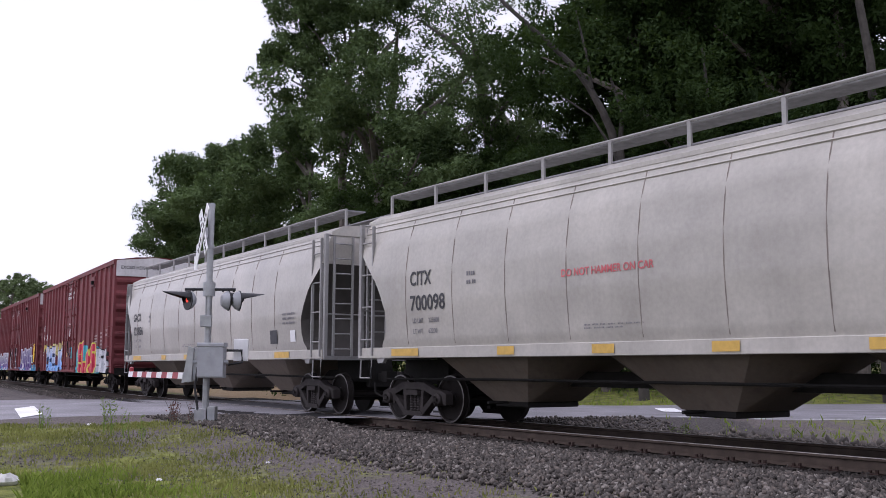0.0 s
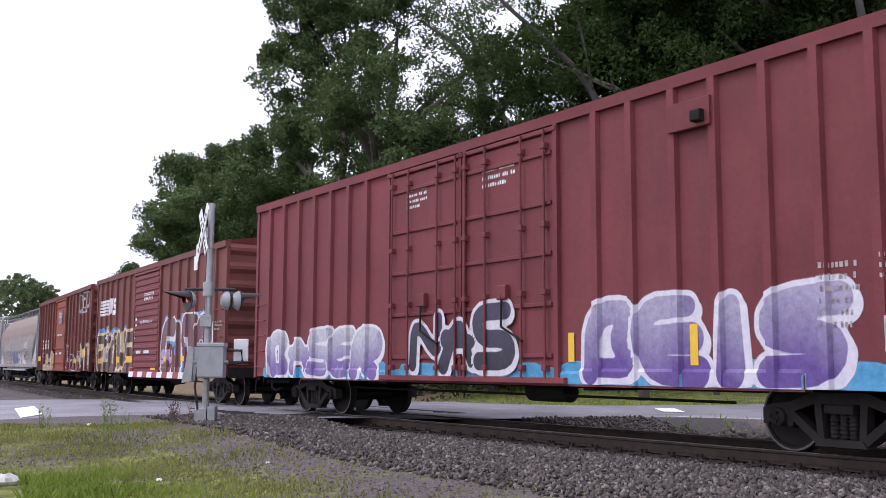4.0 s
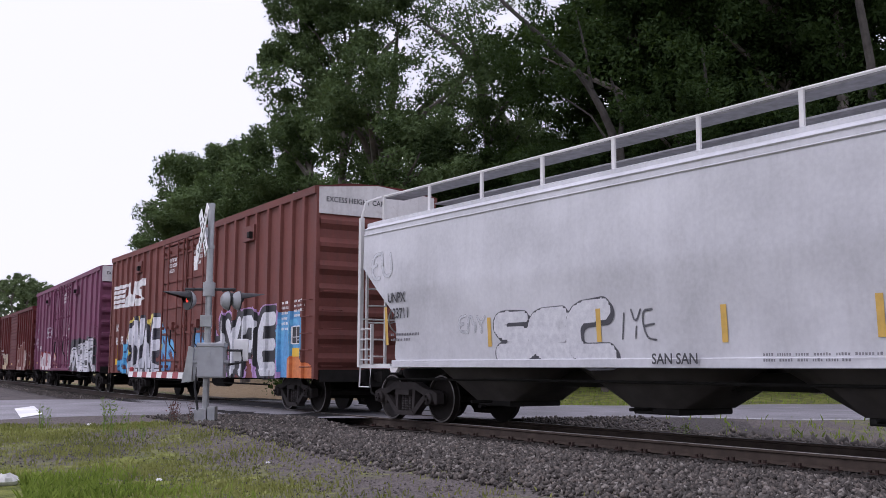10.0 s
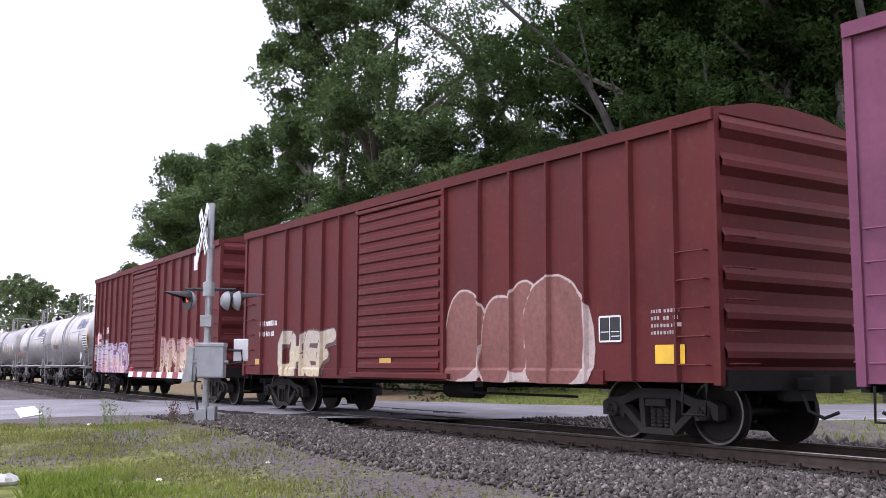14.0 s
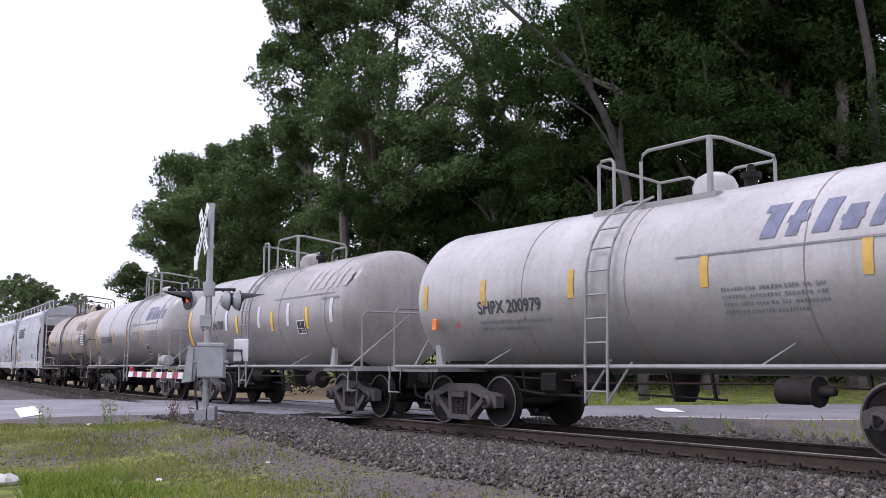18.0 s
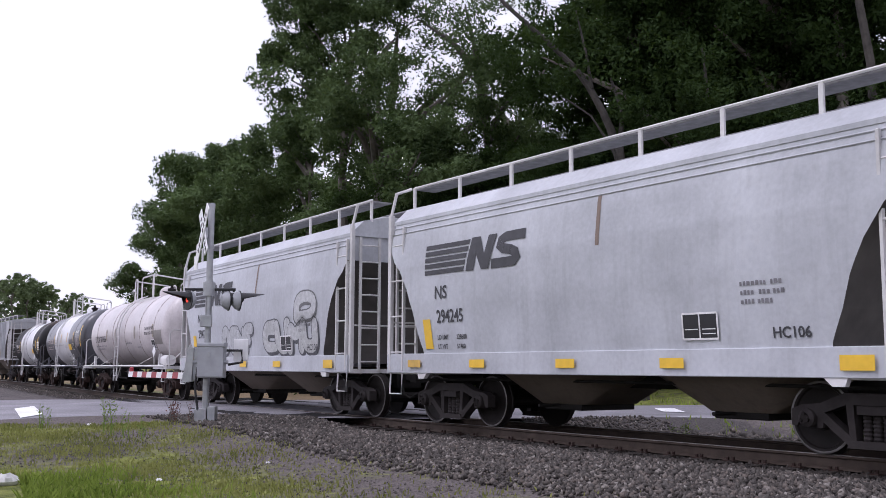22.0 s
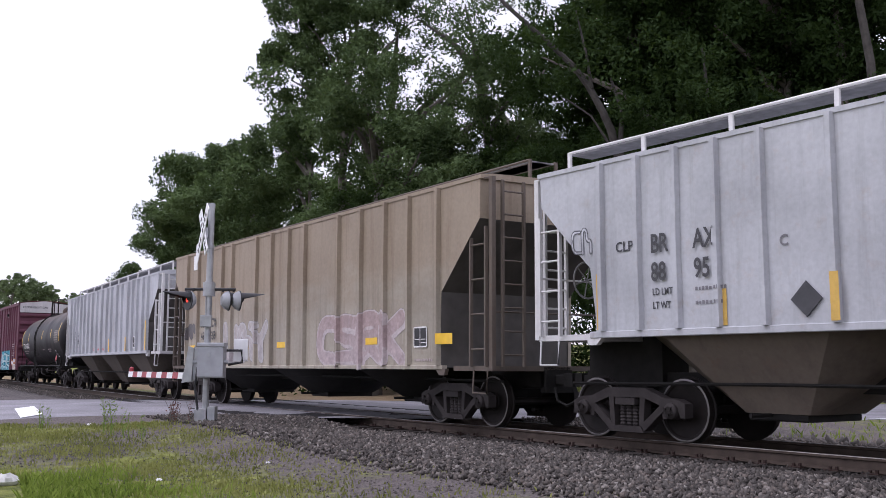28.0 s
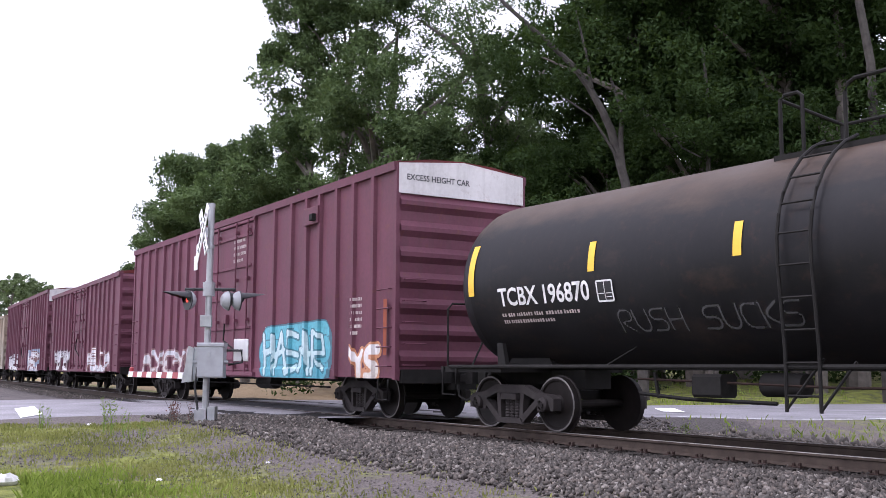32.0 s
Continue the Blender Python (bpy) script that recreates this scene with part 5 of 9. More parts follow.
def graffiti(ob, x0, x1, z0, z1, words, fill, fill2, edge, halo, surf, seed, thick=0.13, rim=0.055, cell=0.045, wild=0.1, grow=0.22, lined=True, lift=0.009, bend=2, fill_cell=0.82, shapes=()):
    """Spray-painted lettering on a car's side. words: letter skeletons; '?' draws a made-up loop of strokes; shapes: lines of its own, from 0 to 1 across and up."""
    rnd = random.Random(seed)
    letters = []
    n = max(1, len(words))
    w, h = (x1 - x0) / n, z1 - z0
    for i, ch in enumerate(words):
        if ch == " ":
            continue
        segs = []
        letters.append(segs)
        cx, tilt = x0 + w * i, rnd.uniform(-0.14, 0.14)

        def at(px, pz):
            return (cx + w * (0.5 + fill_cell * (px / 2 - 0.5)) + tilt * h * (pz / 2 - 0.5) + rnd.uniform(-wild, wild) * w * 0.5, z0 + h * (0.12 + 0.76 * pz / 2) + rnd.uniform(-wild, wild) * h * 0.5)

        if ch == "?":
            shape = rnd.choice(["00 02 12 11 21 20", "22 02 01 21 20 00", "00 12 20|01 21", "02 00 20 22", "00 02 22 21 01 20", "02 11 22|11 10", "20 00 02 22|01 11"])
        else:
            shape = STROKES[ch]
        for line in shape.split("|"):
            pts = [at(int(p[0]), int(p[1])) for p in line.split()]
            pts = rounded(pts, bend)
            a, c = rnd.uniform(0.85, 1.2), rnd.uniform(0.6, 1.15)
            n_seg = len(pts) - 1
            segs += [(p, q, a + (c - a) * k / n_seg, a + (c - a) * (k + 1) / n_seg) for k, (p, q) in enumerate(zip(pts[:-1], pts[1:]))]
        if ch == "?" and i < n - 1 and thick > 0.06:
            # an arm that reaches over to the next letter
            p = at(2, rnd.choice((0, 1, 2)))
            segs.append((p, (p[0] + w * 0.5, p[1] + rnd.uniform(-0.3, 0.3) * h), 0.8, 0.25))
    for line in shapes:
        segs = []
        letters.append(segs)
        pts = rounded([(x0 + (x1 - x0) * u, z0 + h * v) for u, v in line], bend)
        segs += [(p, q, 1.0, 1.0) for p, q in zip(pts[:-1], pts[1:])]
    pad = grow + rim + thick
    us = np.arange(x0 - pad, x1 + pad, cell)
    us = np.unique(np.concatenate([us, [x for x in EDGES.get(surf, ()) if us[0] < x < us[-1]]]))
    zs = np.arange(z0 - pad * 0.6, z1 + pad * 0.6, cell)
    U, Z = np.meshgrid(us, zs, indexing="ij")

    def depth(U, Z, segs):
        best = np.full(U.shape, -9.0)
        for (ax, az), (bx, bz), t0, t1 in segs:
            dx, dz = bx - ax, bz - az
            k = np.clip(((U - ax) * dx + (Z - az) * dz) / (dx * dx + dz * dz + 1e-9), 0, 1)
            best = np.maximum(best, thick * (t0 + (t1 - t0) * k) - np.hypot(U - ax - k * dx, Z - az - k * dz))
        return best

    d = np.full(U.shape, -9.0)
    top = d
    for segs in letters:
        one = depth(U, Z, segs)
        top = np.maximum(top, one)
        d = np.where(one > -rim * 0.8, one, d)
    every = [q for segs in letters for q in segs]
    shade = depth(U - thick * 0.45, Z + thick * 0.4, every) if thick > 0.06 else top
    d_out = np.maximum(top + rim, shade + rim * 0.5)
    ripple = 0.10 * np.sin(U * 3.1 + seed) * np.cos(Z * 4.3 + seed) + 0.07 * np.sin(U * 7.7) * np.sin(Z * 6.1 + seed) + 0.05 * np.sin(U * 17 + 3 * np.sin(Z * 9)) * np.sin(Z * 15 + seed)
    halo_d = d_out + (grow + ripple if halo else 0)
    halo_d = np.where(Z < LOW.get(surf, -9.0), -1.0, halo_d)
    b = MB()
    keep = (halo_d[:-1, :-1] > -cell) | (halo_d[1:, 1:] > -cell) | (halo_d[1:, :-1] > -cell) | (halo_d[:-1, 1:] > -cell)
    index = {}
    vals = []
    for i, k in zip(*np.nonzero(keep)):
        q = []
        for a, c in ((i, k), (i + 1, k), (i + 1, k + 1), (i, k + 1)):
            if (a, c) not in index:
                index[(a, c)] = len(b.v)
                u, z = float(us[a]), float(zs[c])
                b.v.append((u, surf(u, z) - lift, z))
                vals.append((d[a, c], d_out[a, c], halo_d[a, c], 0.2 * ((z - z0) / h - 0.5 + 0.15 * math.sin(u * 4 + seed))))
            q.append(index[(a, c)])
        b.f.append(tuple(q))
    mat = spray_material("spray_paint", fill, fill2, edge, halo, thick * 0.5 if thick >= 0.12 and rim > 0.03 and lined else 0.0)
    me = b.mesh("graffiti", mat, True)
    vals = np.array(vals, np.float32)
    for k, nm in enumerate(("inner", "outer", "cover", "rise")):
        me.attributes.new(nm, "FLOAT", "POINT").data.foreach_set("value", np.clip(0.5 + vals[:, k] * 2.5, 0, 1))
    return part("graffiti", me, None, ob, "spray-painted graffiti lettering")


# ---------- boxcars ----------


def boxcar(front, rear, top, sill, paint_key, label, posts, doors, cap=False, door_mat=None, roof_mat="box_dark", half=1.54, rust=False, ladders=True, arched=False, trucks=None, post=0.085):
    """posts: the outside posts' places along the car; doors: (x0, x1, kind) with kind plug or slide."""
    L = front - rear
    ob = car("boxcar", label, "boxcar", front, rear)
    h, e = half, L / 2
    pd = 0.075

    def surf(u, z):
        for x0, x1, kind in doors:
            if x0 < u < x1:
                return -h - 0.045
        for p in posts:
            a = abs(u - p)
            if a < post:
                return -h - pd * (1 if a < post - 0.025 else (post - a) / 0.025)
        return -h - 0.035 if z < sill + 0.23 and abs(u) < e * 0.72 else -h

    LOW[surf] = sill + 0.012
    EDGES[surf] = [p + k for p in posts for k in (-post - 0.0002, 0.0252 - post, post - 0.0252, post + 0.0002)] + [x + k for d in doors for x in d[:2] for k in (-0.001, 0.001)]
    for s in (-1, 1):
        part("side_wall", MB().box(-e + 0.04, e - 0.04, min(s * h, s * (h - 0.03)), max(s * h, s * (h - 0.03)), sill + 0.05, top - 0.02), paint_key, ob)
        part("side_sill", MB().prism([(s * (h + 0.03), sill), (s * (h + 0.03), sill + 0.2), (s * (h - 0.05), sill + 0.24), (s * (h - 0.05), sill)][::s], -e * 0.72, e * 0.72), paint_key, ob)
        part("eave_rail", MB().prism([(s * (h + 0.075), top - 0.17), (s * (h + 0.085), top), (s * (h - 0.08), top + 0.035), (s * (h - 0.08), top - 0.17)][::s], -e, e), paint_key, ob)
        part("corner_post", MB().box(-e - 0.02, -e + 0.1, min(s * (h - 0.06), s * (h + 0.035)), max(s * (h - 0.06), s * (h + 0.035)), sill + 0.02, top - 0.02), paint_key, ob)
        part("corner_post", MB().box(e - 0.1, e + 0.02, min(s * (h - 0.06), s * (h + 0.035)), max(s * (h - 0.06), s * (h + 0.035)), sill + 0.02, top - 0.02), paint_key, ob)
        me = kept(("post", paint_key, post, round(top - sill, 2)), lambda: post_mesh(top - sill - 0.24, pd, paint_key, post))
        for p in posts:
            part("side_post", me, None, ob, m=pose(p, s * h, sill + 0.07, 0, 0, 0 if s < 0 else 180))
    # roof: sloping sheets with raised seams
    rise = 0.16 if not arched else 0.22
    part("roof", MB().prism([(-h - 0.02, top + 0.0), (-h * 0.5, top + rise * 0.8), (0, top + rise), (h * 0.5, top + rise * 0.8), (h + 0.02, top + 0.0), (h, top - 0.06), (-h, top - 0.06)], -e, e), roof_mat, ob, "weathered sheet steel roof")
    for k in range(1, int(L / 1.25)):
        x = -e + k * 1.25
        part("roof_seam", kept(("seam", h, rise, top), lambda: MB().tube([(0, -h + 0.02, top + 0.02), (0, -h * 0.5, top + rise * 0.8 + 0.015), (0, 0, top + rise + 0.015), (0, h * 0.5, top + rise * 0.8 + 0.015), (0, h - 0.02, top + 0.02)], 0.028, 5).mesh("roof_seam", M[roof_mat])), None, ob, m=pose(x, 0, 0))
    # corrugated ends
    for s in (-1, 1):
        cap_z = top - 0.62 if cap else top - 0.05
        prof, z, k = [], sill + 0.1, 0
        ribs = 7
        span = (cap_z - sill - 0.1) / ribs
        for r in range(ribs):
            zz = sill + 0.1 + r * span
            prof += [(0.0, zz), (0.0, zz + span * 0.32), (0.09, zz + span * 0.55), (0.09, zz + span * 0.72), (0.0, zz + span * 0.95)]
        prof.append((0.0, cap_z))
        b = MB()
        for yy in (-h + 0.05, h - 0.05):
            b.v += [(s * (e - 0.02 + a), yy, zz) for a, zz in prof]
        n = len(prof)
        b.f += [((k, n + k, n + k + 1, k + 1) if s > 0 else (k, k + 1, n + k + 1, n + k)) for k in range(n - 1)]
        b.quad([(s * (e - 0.03), y, z) for y, z in ((-h + 0.05, sill), (h - 0.05, sill), (h - 0.05, top), (0, top + rise * 0.9), (-h + 0.05, top))][::s])
        part("end_wall", b, paint_key, ob, "corrugated steel end")
        if cap:
            part("end_cap", MB().prism([(-h + 0.02, top - 0.62), (h - 0.02, top - 0.62), (h - 0.02, top - 0.02), (0, top + rise * 0.85), (-h + 0.02, top - 0.02)], s * e - 0.03, s * e + 0.03), "cap_white", ob, "white excess-height marking panel")
        part("end_sill", MB().box(s * e - 0.05, s * e + 0.06, -h + 0.1, h - 0.1, sill - 0.05, sill + 0.22), "grime", ob)
        if ladders:
            iron = kept(("iron", paint_key), lambda: MB().tube([(-0.24, 0.1, 0), (-0.24, 0, 0), (0.24, 0, 0), (0.24, 0.1, 0)], 0.013, 5).mesh("grab_iron", M[paint_key]))
            for k in range(5):
                part("grab_iron", iron, None, ob, m=pose(s * (e - 0.42), -h - 0.085, sill + 0.28 + 0.38 * k))
                part("grab_iron", iron, None, ob, m=pose(s * (e + 0.13), -h + 0.36, sill + 0.3 + 0.42 * k, 0, 0, 90 if s > 0 else -90))
            part("step", step_mesh("grime"), None, ob, m=pose(s * (e - 0.42), -h - 0.05, sill + 0.03))
    # doors
    dm = door_mat or paint_key
    for x0, x1, kind in doors:
        z0, z1 = sill + 0.16, top - 0.3
        d = part("door", MB().box(x0, x1, -h - 0.045, -h + 0.01, z0, z1, 0.012), dm, ob, "plug door" if kind == "plug" else "ribbed sliding door")
        part("door_track", MB().box(x0 - 0.3, x1 + 0.3, -h - 0.12, -h + 0.0, z0 - 0.13, z0 - 0.03, 0.01), dm, d)
        part("door_track", MB().box(x0 - 0.1, x1 + 0.1, -h - 0.09, -h + 0.0, z1 + 0.02, z1 + 0.1, 0.01), dm, d)
        if kind == "slide":
            n = 15
            me = kept(("dribs", x1 - x0, dm), lambda: MB().prism([(0, -0.07), (-0.035, -0.045), (-0.035, 0.045), (0, 0.07)], 0.05, x1 - x0 - 0.05).mesh("door_rib", M[dm]))
            for k in range(n):
                part("door_rib", me, None, d, m=pose(x0, -h - 0.045, z0 + (z1 - z0) * (k + 0.5) / n))
        else:
            for k in range(5):
                zz = z0 + (z1 - z0) * (0.08 + 0.21 * k)
                part("door_rib", MB().box(x0 + 0.03, x1 - 0.03, -h - 0.085, -h - 0.04, zz - 0.035, zz + 0.035, 0.01), dm, d)
            for q in (() if kind == "panel" else (0.1, 0.9) if x1 - x0 < 2.2 else (0.06, 0.3, 0.7, 0.94)):
                xx = x0 + (x1 - x0) * q
                part("lock_rod", MB().tube([(xx, -h - 0.12, z0 - 0.04), (xx, -h - 0.12, z1 + 0.08)], 0.024, 6), dm, d)
                for zk in (0.03, 0.34, 0.62, 0.95):
                    part("rod_keeper", kept(("keeper", dm), lambda: MB().box(-0.05, 0.05, -0.1, 0.0, -0.045, 0.045, 0.01).mesh("rod_keeper", M[dm])), None, d, m=pose(xx, -h - 0.05, z0 + (z1 - z0) * zk))
            if kind == "panel":
                part("door_frame", MB().box(x0, x0 + 0.09, -h - 0.1, -h - 0.04, z0, z1, 0.01), dm, d)
                part("door_frame", MB().box(x1 - 0.09, x1, -h - 0.1, -h - 0.04, z0, z1, 0.01), dm, d)
                part("door_latch", MB().tube([(x0 - 0.25, -h - 0.14, z0 + 0.95), (x0 + 0.15, -h - 0.16, z0 + 0.9), (x0 + 0.25, -h - 0.13, z0 + 0.75)], 0.035, 6), "grime", d, "dark lever latch")
                continue
            part("door_handle", MB().tube([(x0 + (x1 - x0) * 0.5, -h - 0.13, z0 + 1.35), (x0 + (x1 - x0) * 0.5, -h - 0.15, z0 + 0.8), (x0 + (x1 - x0) * 0.72, -h - 0.13, z0 + 0.55)], 0.022, 6), "grime", d)
            part("lock_box", MB().box(x0 + (x1 - x0) * 0.5 - 0.12, x0 + (x1 - x0) * 0.5 + 0.12, -h - 0.15, -h - 0.05, z0 + 1.25, z0 + 1.5, 0.02), dm, d)
    for x0, x1, kind in doors:
        for q in (x0 - 0.07, x1 + 0.07):
            part("door_post", MB().box(q - 0.05, q + 0.05, -h - 0.075, -h, sill + 0.1, top - 0.16, 0.012), paint_key, ob)
    # under the floor
    part("centre_sill", MB().box(-e + 0.1, e - 0.1, -0.25, 0.25, 0.72, sill + 0.2), "grime", ob)
    part("brake_rod", MB().tube([(-e * 0.6, -0.9, 0.62), (e * 0.55, -0.9, 0.6)], 0.022, 5), "grime", ob)
    part("air_reservoir", MB().turn([(-0.55, 0.0), (-0.5, 0.17), (0.5, 0.17), (0.55, 0.0)], "x", 12, (e * 0.12, -0.75, 0.66)), "grime", ob)
    for x in (-e * 0.35, e * 0.3):
        part("cross_beam", MB().box(x - 0.12, x + 0.12, -h + 0.1, h - 0.1, 0.72, sill + 0.1), "grime", ob)
    running_gear(ob, L, rust, 1.9, trucks)
    return ob, surf


def post_mesh(hh, pd, mat, w):
    b = MB()
    prof = [(-w, 0.0), (0.025 - w, -pd), (w - 0.025, -pd), (w, 0.0)]
    b.v += [(x, y, z) for z in (0, hh) for x, y in prof]
    b.f += [(0, 1, 5, 4), (1, 2, 6, 5), (2, 3, 7, 6), (0, 3, 2, 1), (4, 5, 6, 7)]
    return b.mesh("side_post", M[mat])
# ---------- covered hoppers ----------


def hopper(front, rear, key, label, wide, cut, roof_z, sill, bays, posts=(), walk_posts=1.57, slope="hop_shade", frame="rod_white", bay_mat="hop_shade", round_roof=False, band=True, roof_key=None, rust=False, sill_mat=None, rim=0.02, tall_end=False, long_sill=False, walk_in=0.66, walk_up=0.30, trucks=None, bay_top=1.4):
    """wide: (z, half width) up the side; cut: (z, half length) of the side; sill: its foot and head; bays: the outlets' places."""
    L = front - rear
    e = L / 2
    ob = car("covered_hopper", label, "hopper car", front, rear, 2.0)
    zs = sorted(set([w[0] for w in wide] + [c[0] for c in cut] + list(np.linspace(wide[0][0], wide[-1][0], 14))))
    half = lambda z: float(np.interp(z, [w[0] for w in wide], [w[1] for w in wide]))
    span = lambda z: float(np.interp(z, [c[0] for c in cut], [c[1] for c in cut]))

    def surf(u, z):
        y = -half(z)
        for p in posts:
            a = abs(u - p)
            if a < 0.055:
                return y - 0.085 * (1 if a < 0.04 else (0.055 - a) / 0.015)
        return y

    EDGES[surf] = [p + k for p in posts for k in (-0.0552, -0.0398, 0.0398, 0.0552)]
    nx = 12
    for s in (-1, 1):
        b = MB()
        for z in zs:
            for k in range(nx + 1):
                b.v.append((span(z) * (2 * k / nx - 1), s * half(z), z))
        for i in range(len(zs) - 1):
            for k in range(nx):
                o = i * (nx + 1) + k
                q = (o, o + 1, o + nx + 2, o + nx + 1)
                b.f.append(q if s < 0 else q[::-1])
        part("side_wall", b, key, ob)
        b, w = MB(), MB()
        zw = min(c[0] for c in cut if c[1] > 0.985 * max(q[1] for q in cut))
        for m in (b, w):
            for z in zs:
                m.v += [(s * span(z), -half(z), z), (s * span(z), half(z), z)]
        for i in range(len(zs) - 1):
            q = (2 * i, 2 * i + 1, 2 * i + 3, 2 * i + 2)
            (w if zs[i] >= zw - 0.01 else b).f.append(q if s > 0 else q[::-1])
        # the end slope gets the shade-darkened colour, the upright wall the plain paint
        part("slope_sheet", b, slope, ob, "sloping end sheet, coloured dark for its shade")
        part("end_wall", w, key, ob, "flat upper end sheet")
        y0, y1 = sorted((s * (half(sill[1]) - 0.08), s * (half(sill[1]) + 0.035)))
        xs = e - 0.02 if long_sill else span(sill[1]) + 0.1
        part("side_sill", MB().box(-xs, xs, y0, y1, sill[0], sill[1], 0.01), sill_mat or key, ob)
    zt = wide[-1][0]
    ht = half(zt)
    # roof with its eave band
    top = [(-ht - rim, zt - 0.02), (-ht - rim, zt + 0.05), (-ht * 0.8, zt + (roof_z - zt) * 0.72), (-ht * 0.4, roof_z - 0.02), (0, roof_z), (ht * 0.4, roof_z - 0.02), (ht * 0.8, zt + (roof_z - zt) * 0.72), (ht + rim, zt + 0.05), (ht + rim, zt - 0.02)]
    part("roof", MB().prism(top, -span(zt) - 0.05, span(zt) + 0.05), roof_key or key, ob)
    if band:
        for dz in (0.10, 0.22):
            for s in (-1, 1):
                part("eave_bead", MB().tube([(-span(zt), s * (half(zt - dz) + 0.005), zt - dz), (span(zt), s * (half(zt - dz) + 0.005), zt - dz)], 0.017, 5), key, ob)
    for p in posts:
        z0, z1 = sill[1], zt
        b = MB()
        for z in np.linspace(z0, z1, 5):
            y = -half(z)
            b.v += [(p - 0.055, y + 0.005, z), (p - 0.04, y - 0.085, z), (p + 0.04, y - 0.085, z), (p + 0.055, y + 0.005, z)]
        for i in range(4):
            for k in range(3):
                o = 4 * i + k
                b.f.append((o, o + 1, o + 5, o + 4))
        b.f += [(0, 3, 2, 1), (16, 17, 18, 19)]
        me = b.mesh("side_post", M[key])
        part("side_post", me, None, ob)
        part("side_post", me, None, ob, m=pose(2 * p, 0, 0, 0, 0, 180))
    # roof walk: grating on brackets with a hand rail on the camera's side
    wy, wz, xe = -ht * walk_in, roof_z + walk_up, (e - 0.08 if tall_end else span(zt) - 0.15)
    part("roof_walk", MB().box(-xe, xe, wy + 0.05, wy + 0.5, wz + 0.02, wz + 0.05), "mesh", ob, "dark steel grating")
    part("roof_walk", MB().box(-xe, xe, -wy - 0.5, -wy - 0.05, wz + 0.02, wz + 0.05), "mesh", ob)
    for s in (-1, 1):
        part("walk_rail", MB().tube([(-xe, s * wy, wz + 0.06), (xe, s * wy, wz + 0.06)], 0.024, 6), frame, ob)
    n = int(2 * xe / walk_posts)
    post = kept(("walkpost", frame, round(ht, 2), round(roof_z, 2)), lambda: MB().box(-0.035, 0.035, -0.02, 0.02, zt + (roof_z - zt) * 0.7, wz + 0.07).mesh("walk_post", M[frame]))
    for k in range(n + 1):
        for s in (-1, 1):
            part("walk_post", post, None, ob, m=pose(-xe + 2 * xe * k / n, s * wy, 0))
    for k in range(4):
        x = -xe * 0.75 + xe * 1.5 * k / 3
        part("hatch", kept(("hatch", frame), lambda: MB().box(-0.75, 0.75, -0.3, 0.3, 0, 0.12, 0.03).mesh("hatch", M[roof_key or key])), None, ob, m=pose(x, 0, roof_z - 0.01))
    # outlets
    reach = 0.5 * (bays[1] - bays[0]) - 0.01 if len(bays) > 1 else 1.8
    for x in bays:
        b = MB()
        z0, z1, hw, hb = 0.46, sill[0] + 0.12, half(sill[1]) - 0.08, 0.62
        outline = lambda rx, cx, ry, cy: [(x - cx, -ry), (x + cx, -ry), (x + rx, -cy), (x + rx, cy), (x + cx, ry), (x - cx, ry), (x - rx, cy), (x - rx, -cy)]
        b.v += [(u, v, z0) for u, v in outline(0.56, 0.5, hb, hb - 0.08)] + [(u, v, z1) for u, v in outline(reach, min(bay_top, reach - 0.05), hw, 0.55)]
        b.f += [tuple(reversed(range(8))), tuple(range(8, 16))] + [(k, (k + 1) % 8, 8 + (k + 1) % 8, 8 + k) for k in range(8)]
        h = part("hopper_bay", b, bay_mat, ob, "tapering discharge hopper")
        part("outlet_gate", MB().box(x - 0.46, x + 0.46, -0.6, 0.6, 0.36, 0.47, 0.02), "grime", h)
        part("gate_rod", MB().tube([(x - 0.1, -1.05, 0.44), (x - 0.1, 0.9, 0.44)], 0.03, 6), "grime", h)
    # ends: platform, stub sill, ladders, corner posts
    zk = max(c[0] for c in cut if c[1] < max(q[1] for q in cut) - 0.01) if len(cut) > 2 else 3.4
    for s in (-1, 1):
        part("end_platform", MB().box(min(s * (e - 1.2), s * e), max(s * (e - 1.2), s * e), -1.42, 1.42, sill[0] - 0.02, sill[0] + 0.07), frame, ob)
        part("end_sill", MB().box(min(s * (e - 1.6), s * e), max(s * (e - 1.6), s * e), -0.3, 0.3, 0.72, sill[0] + 0.05), "grime", ob)
        for y in (-1, 1):
            part("corner_post", MB().box(s * e - 0.07, s * e + 0.03, y * 1.4 - 0.04, y * 1.4 + 0.04, sill[0], zt + (0.2 if tall_end else 0.0)), frame, ob)
            if tall_end:
                part("walk_bracket", MB().tube([(s * e - 0.03, y * 1.4, zt + 0.18), (s * e - 0.03, y * 1.28, wz - 0.08), (s * e - 0.05, -y * wy, wz + 0.06)], 0.035, 6), frame, ob)
            else:
                part("corner_brace", MB().tube([(s * e - 0.03, y * 1.4, zt - 0.02), (s * (span(zt) - 0.02), y * (ht - 0.04), zt - 0.02)], 0.03, 5), frame, ob)
        part("end_crossbar", MB().tube([(s * e - 0.02, -1.4, sill[0] + 1.0), (s * e - 0.02, 1.4, sill[0] + 1.0)], 0.018, 5), frame, ob)
        ladder(ob, "side_ladder", 0.46, zk - sill[0] - 0.2, 4, 0.018, frame, pose(s * (e - 0.34), -1.47, sill[0] + 0.05))
        ladder(ob, "end_ladder", 0.46, zt - sill[0] - 0.1, 8, 0.018, frame, pose(s * (e + 0.05), -1.0, sill[0] + 0.05, 0, 0, 90))
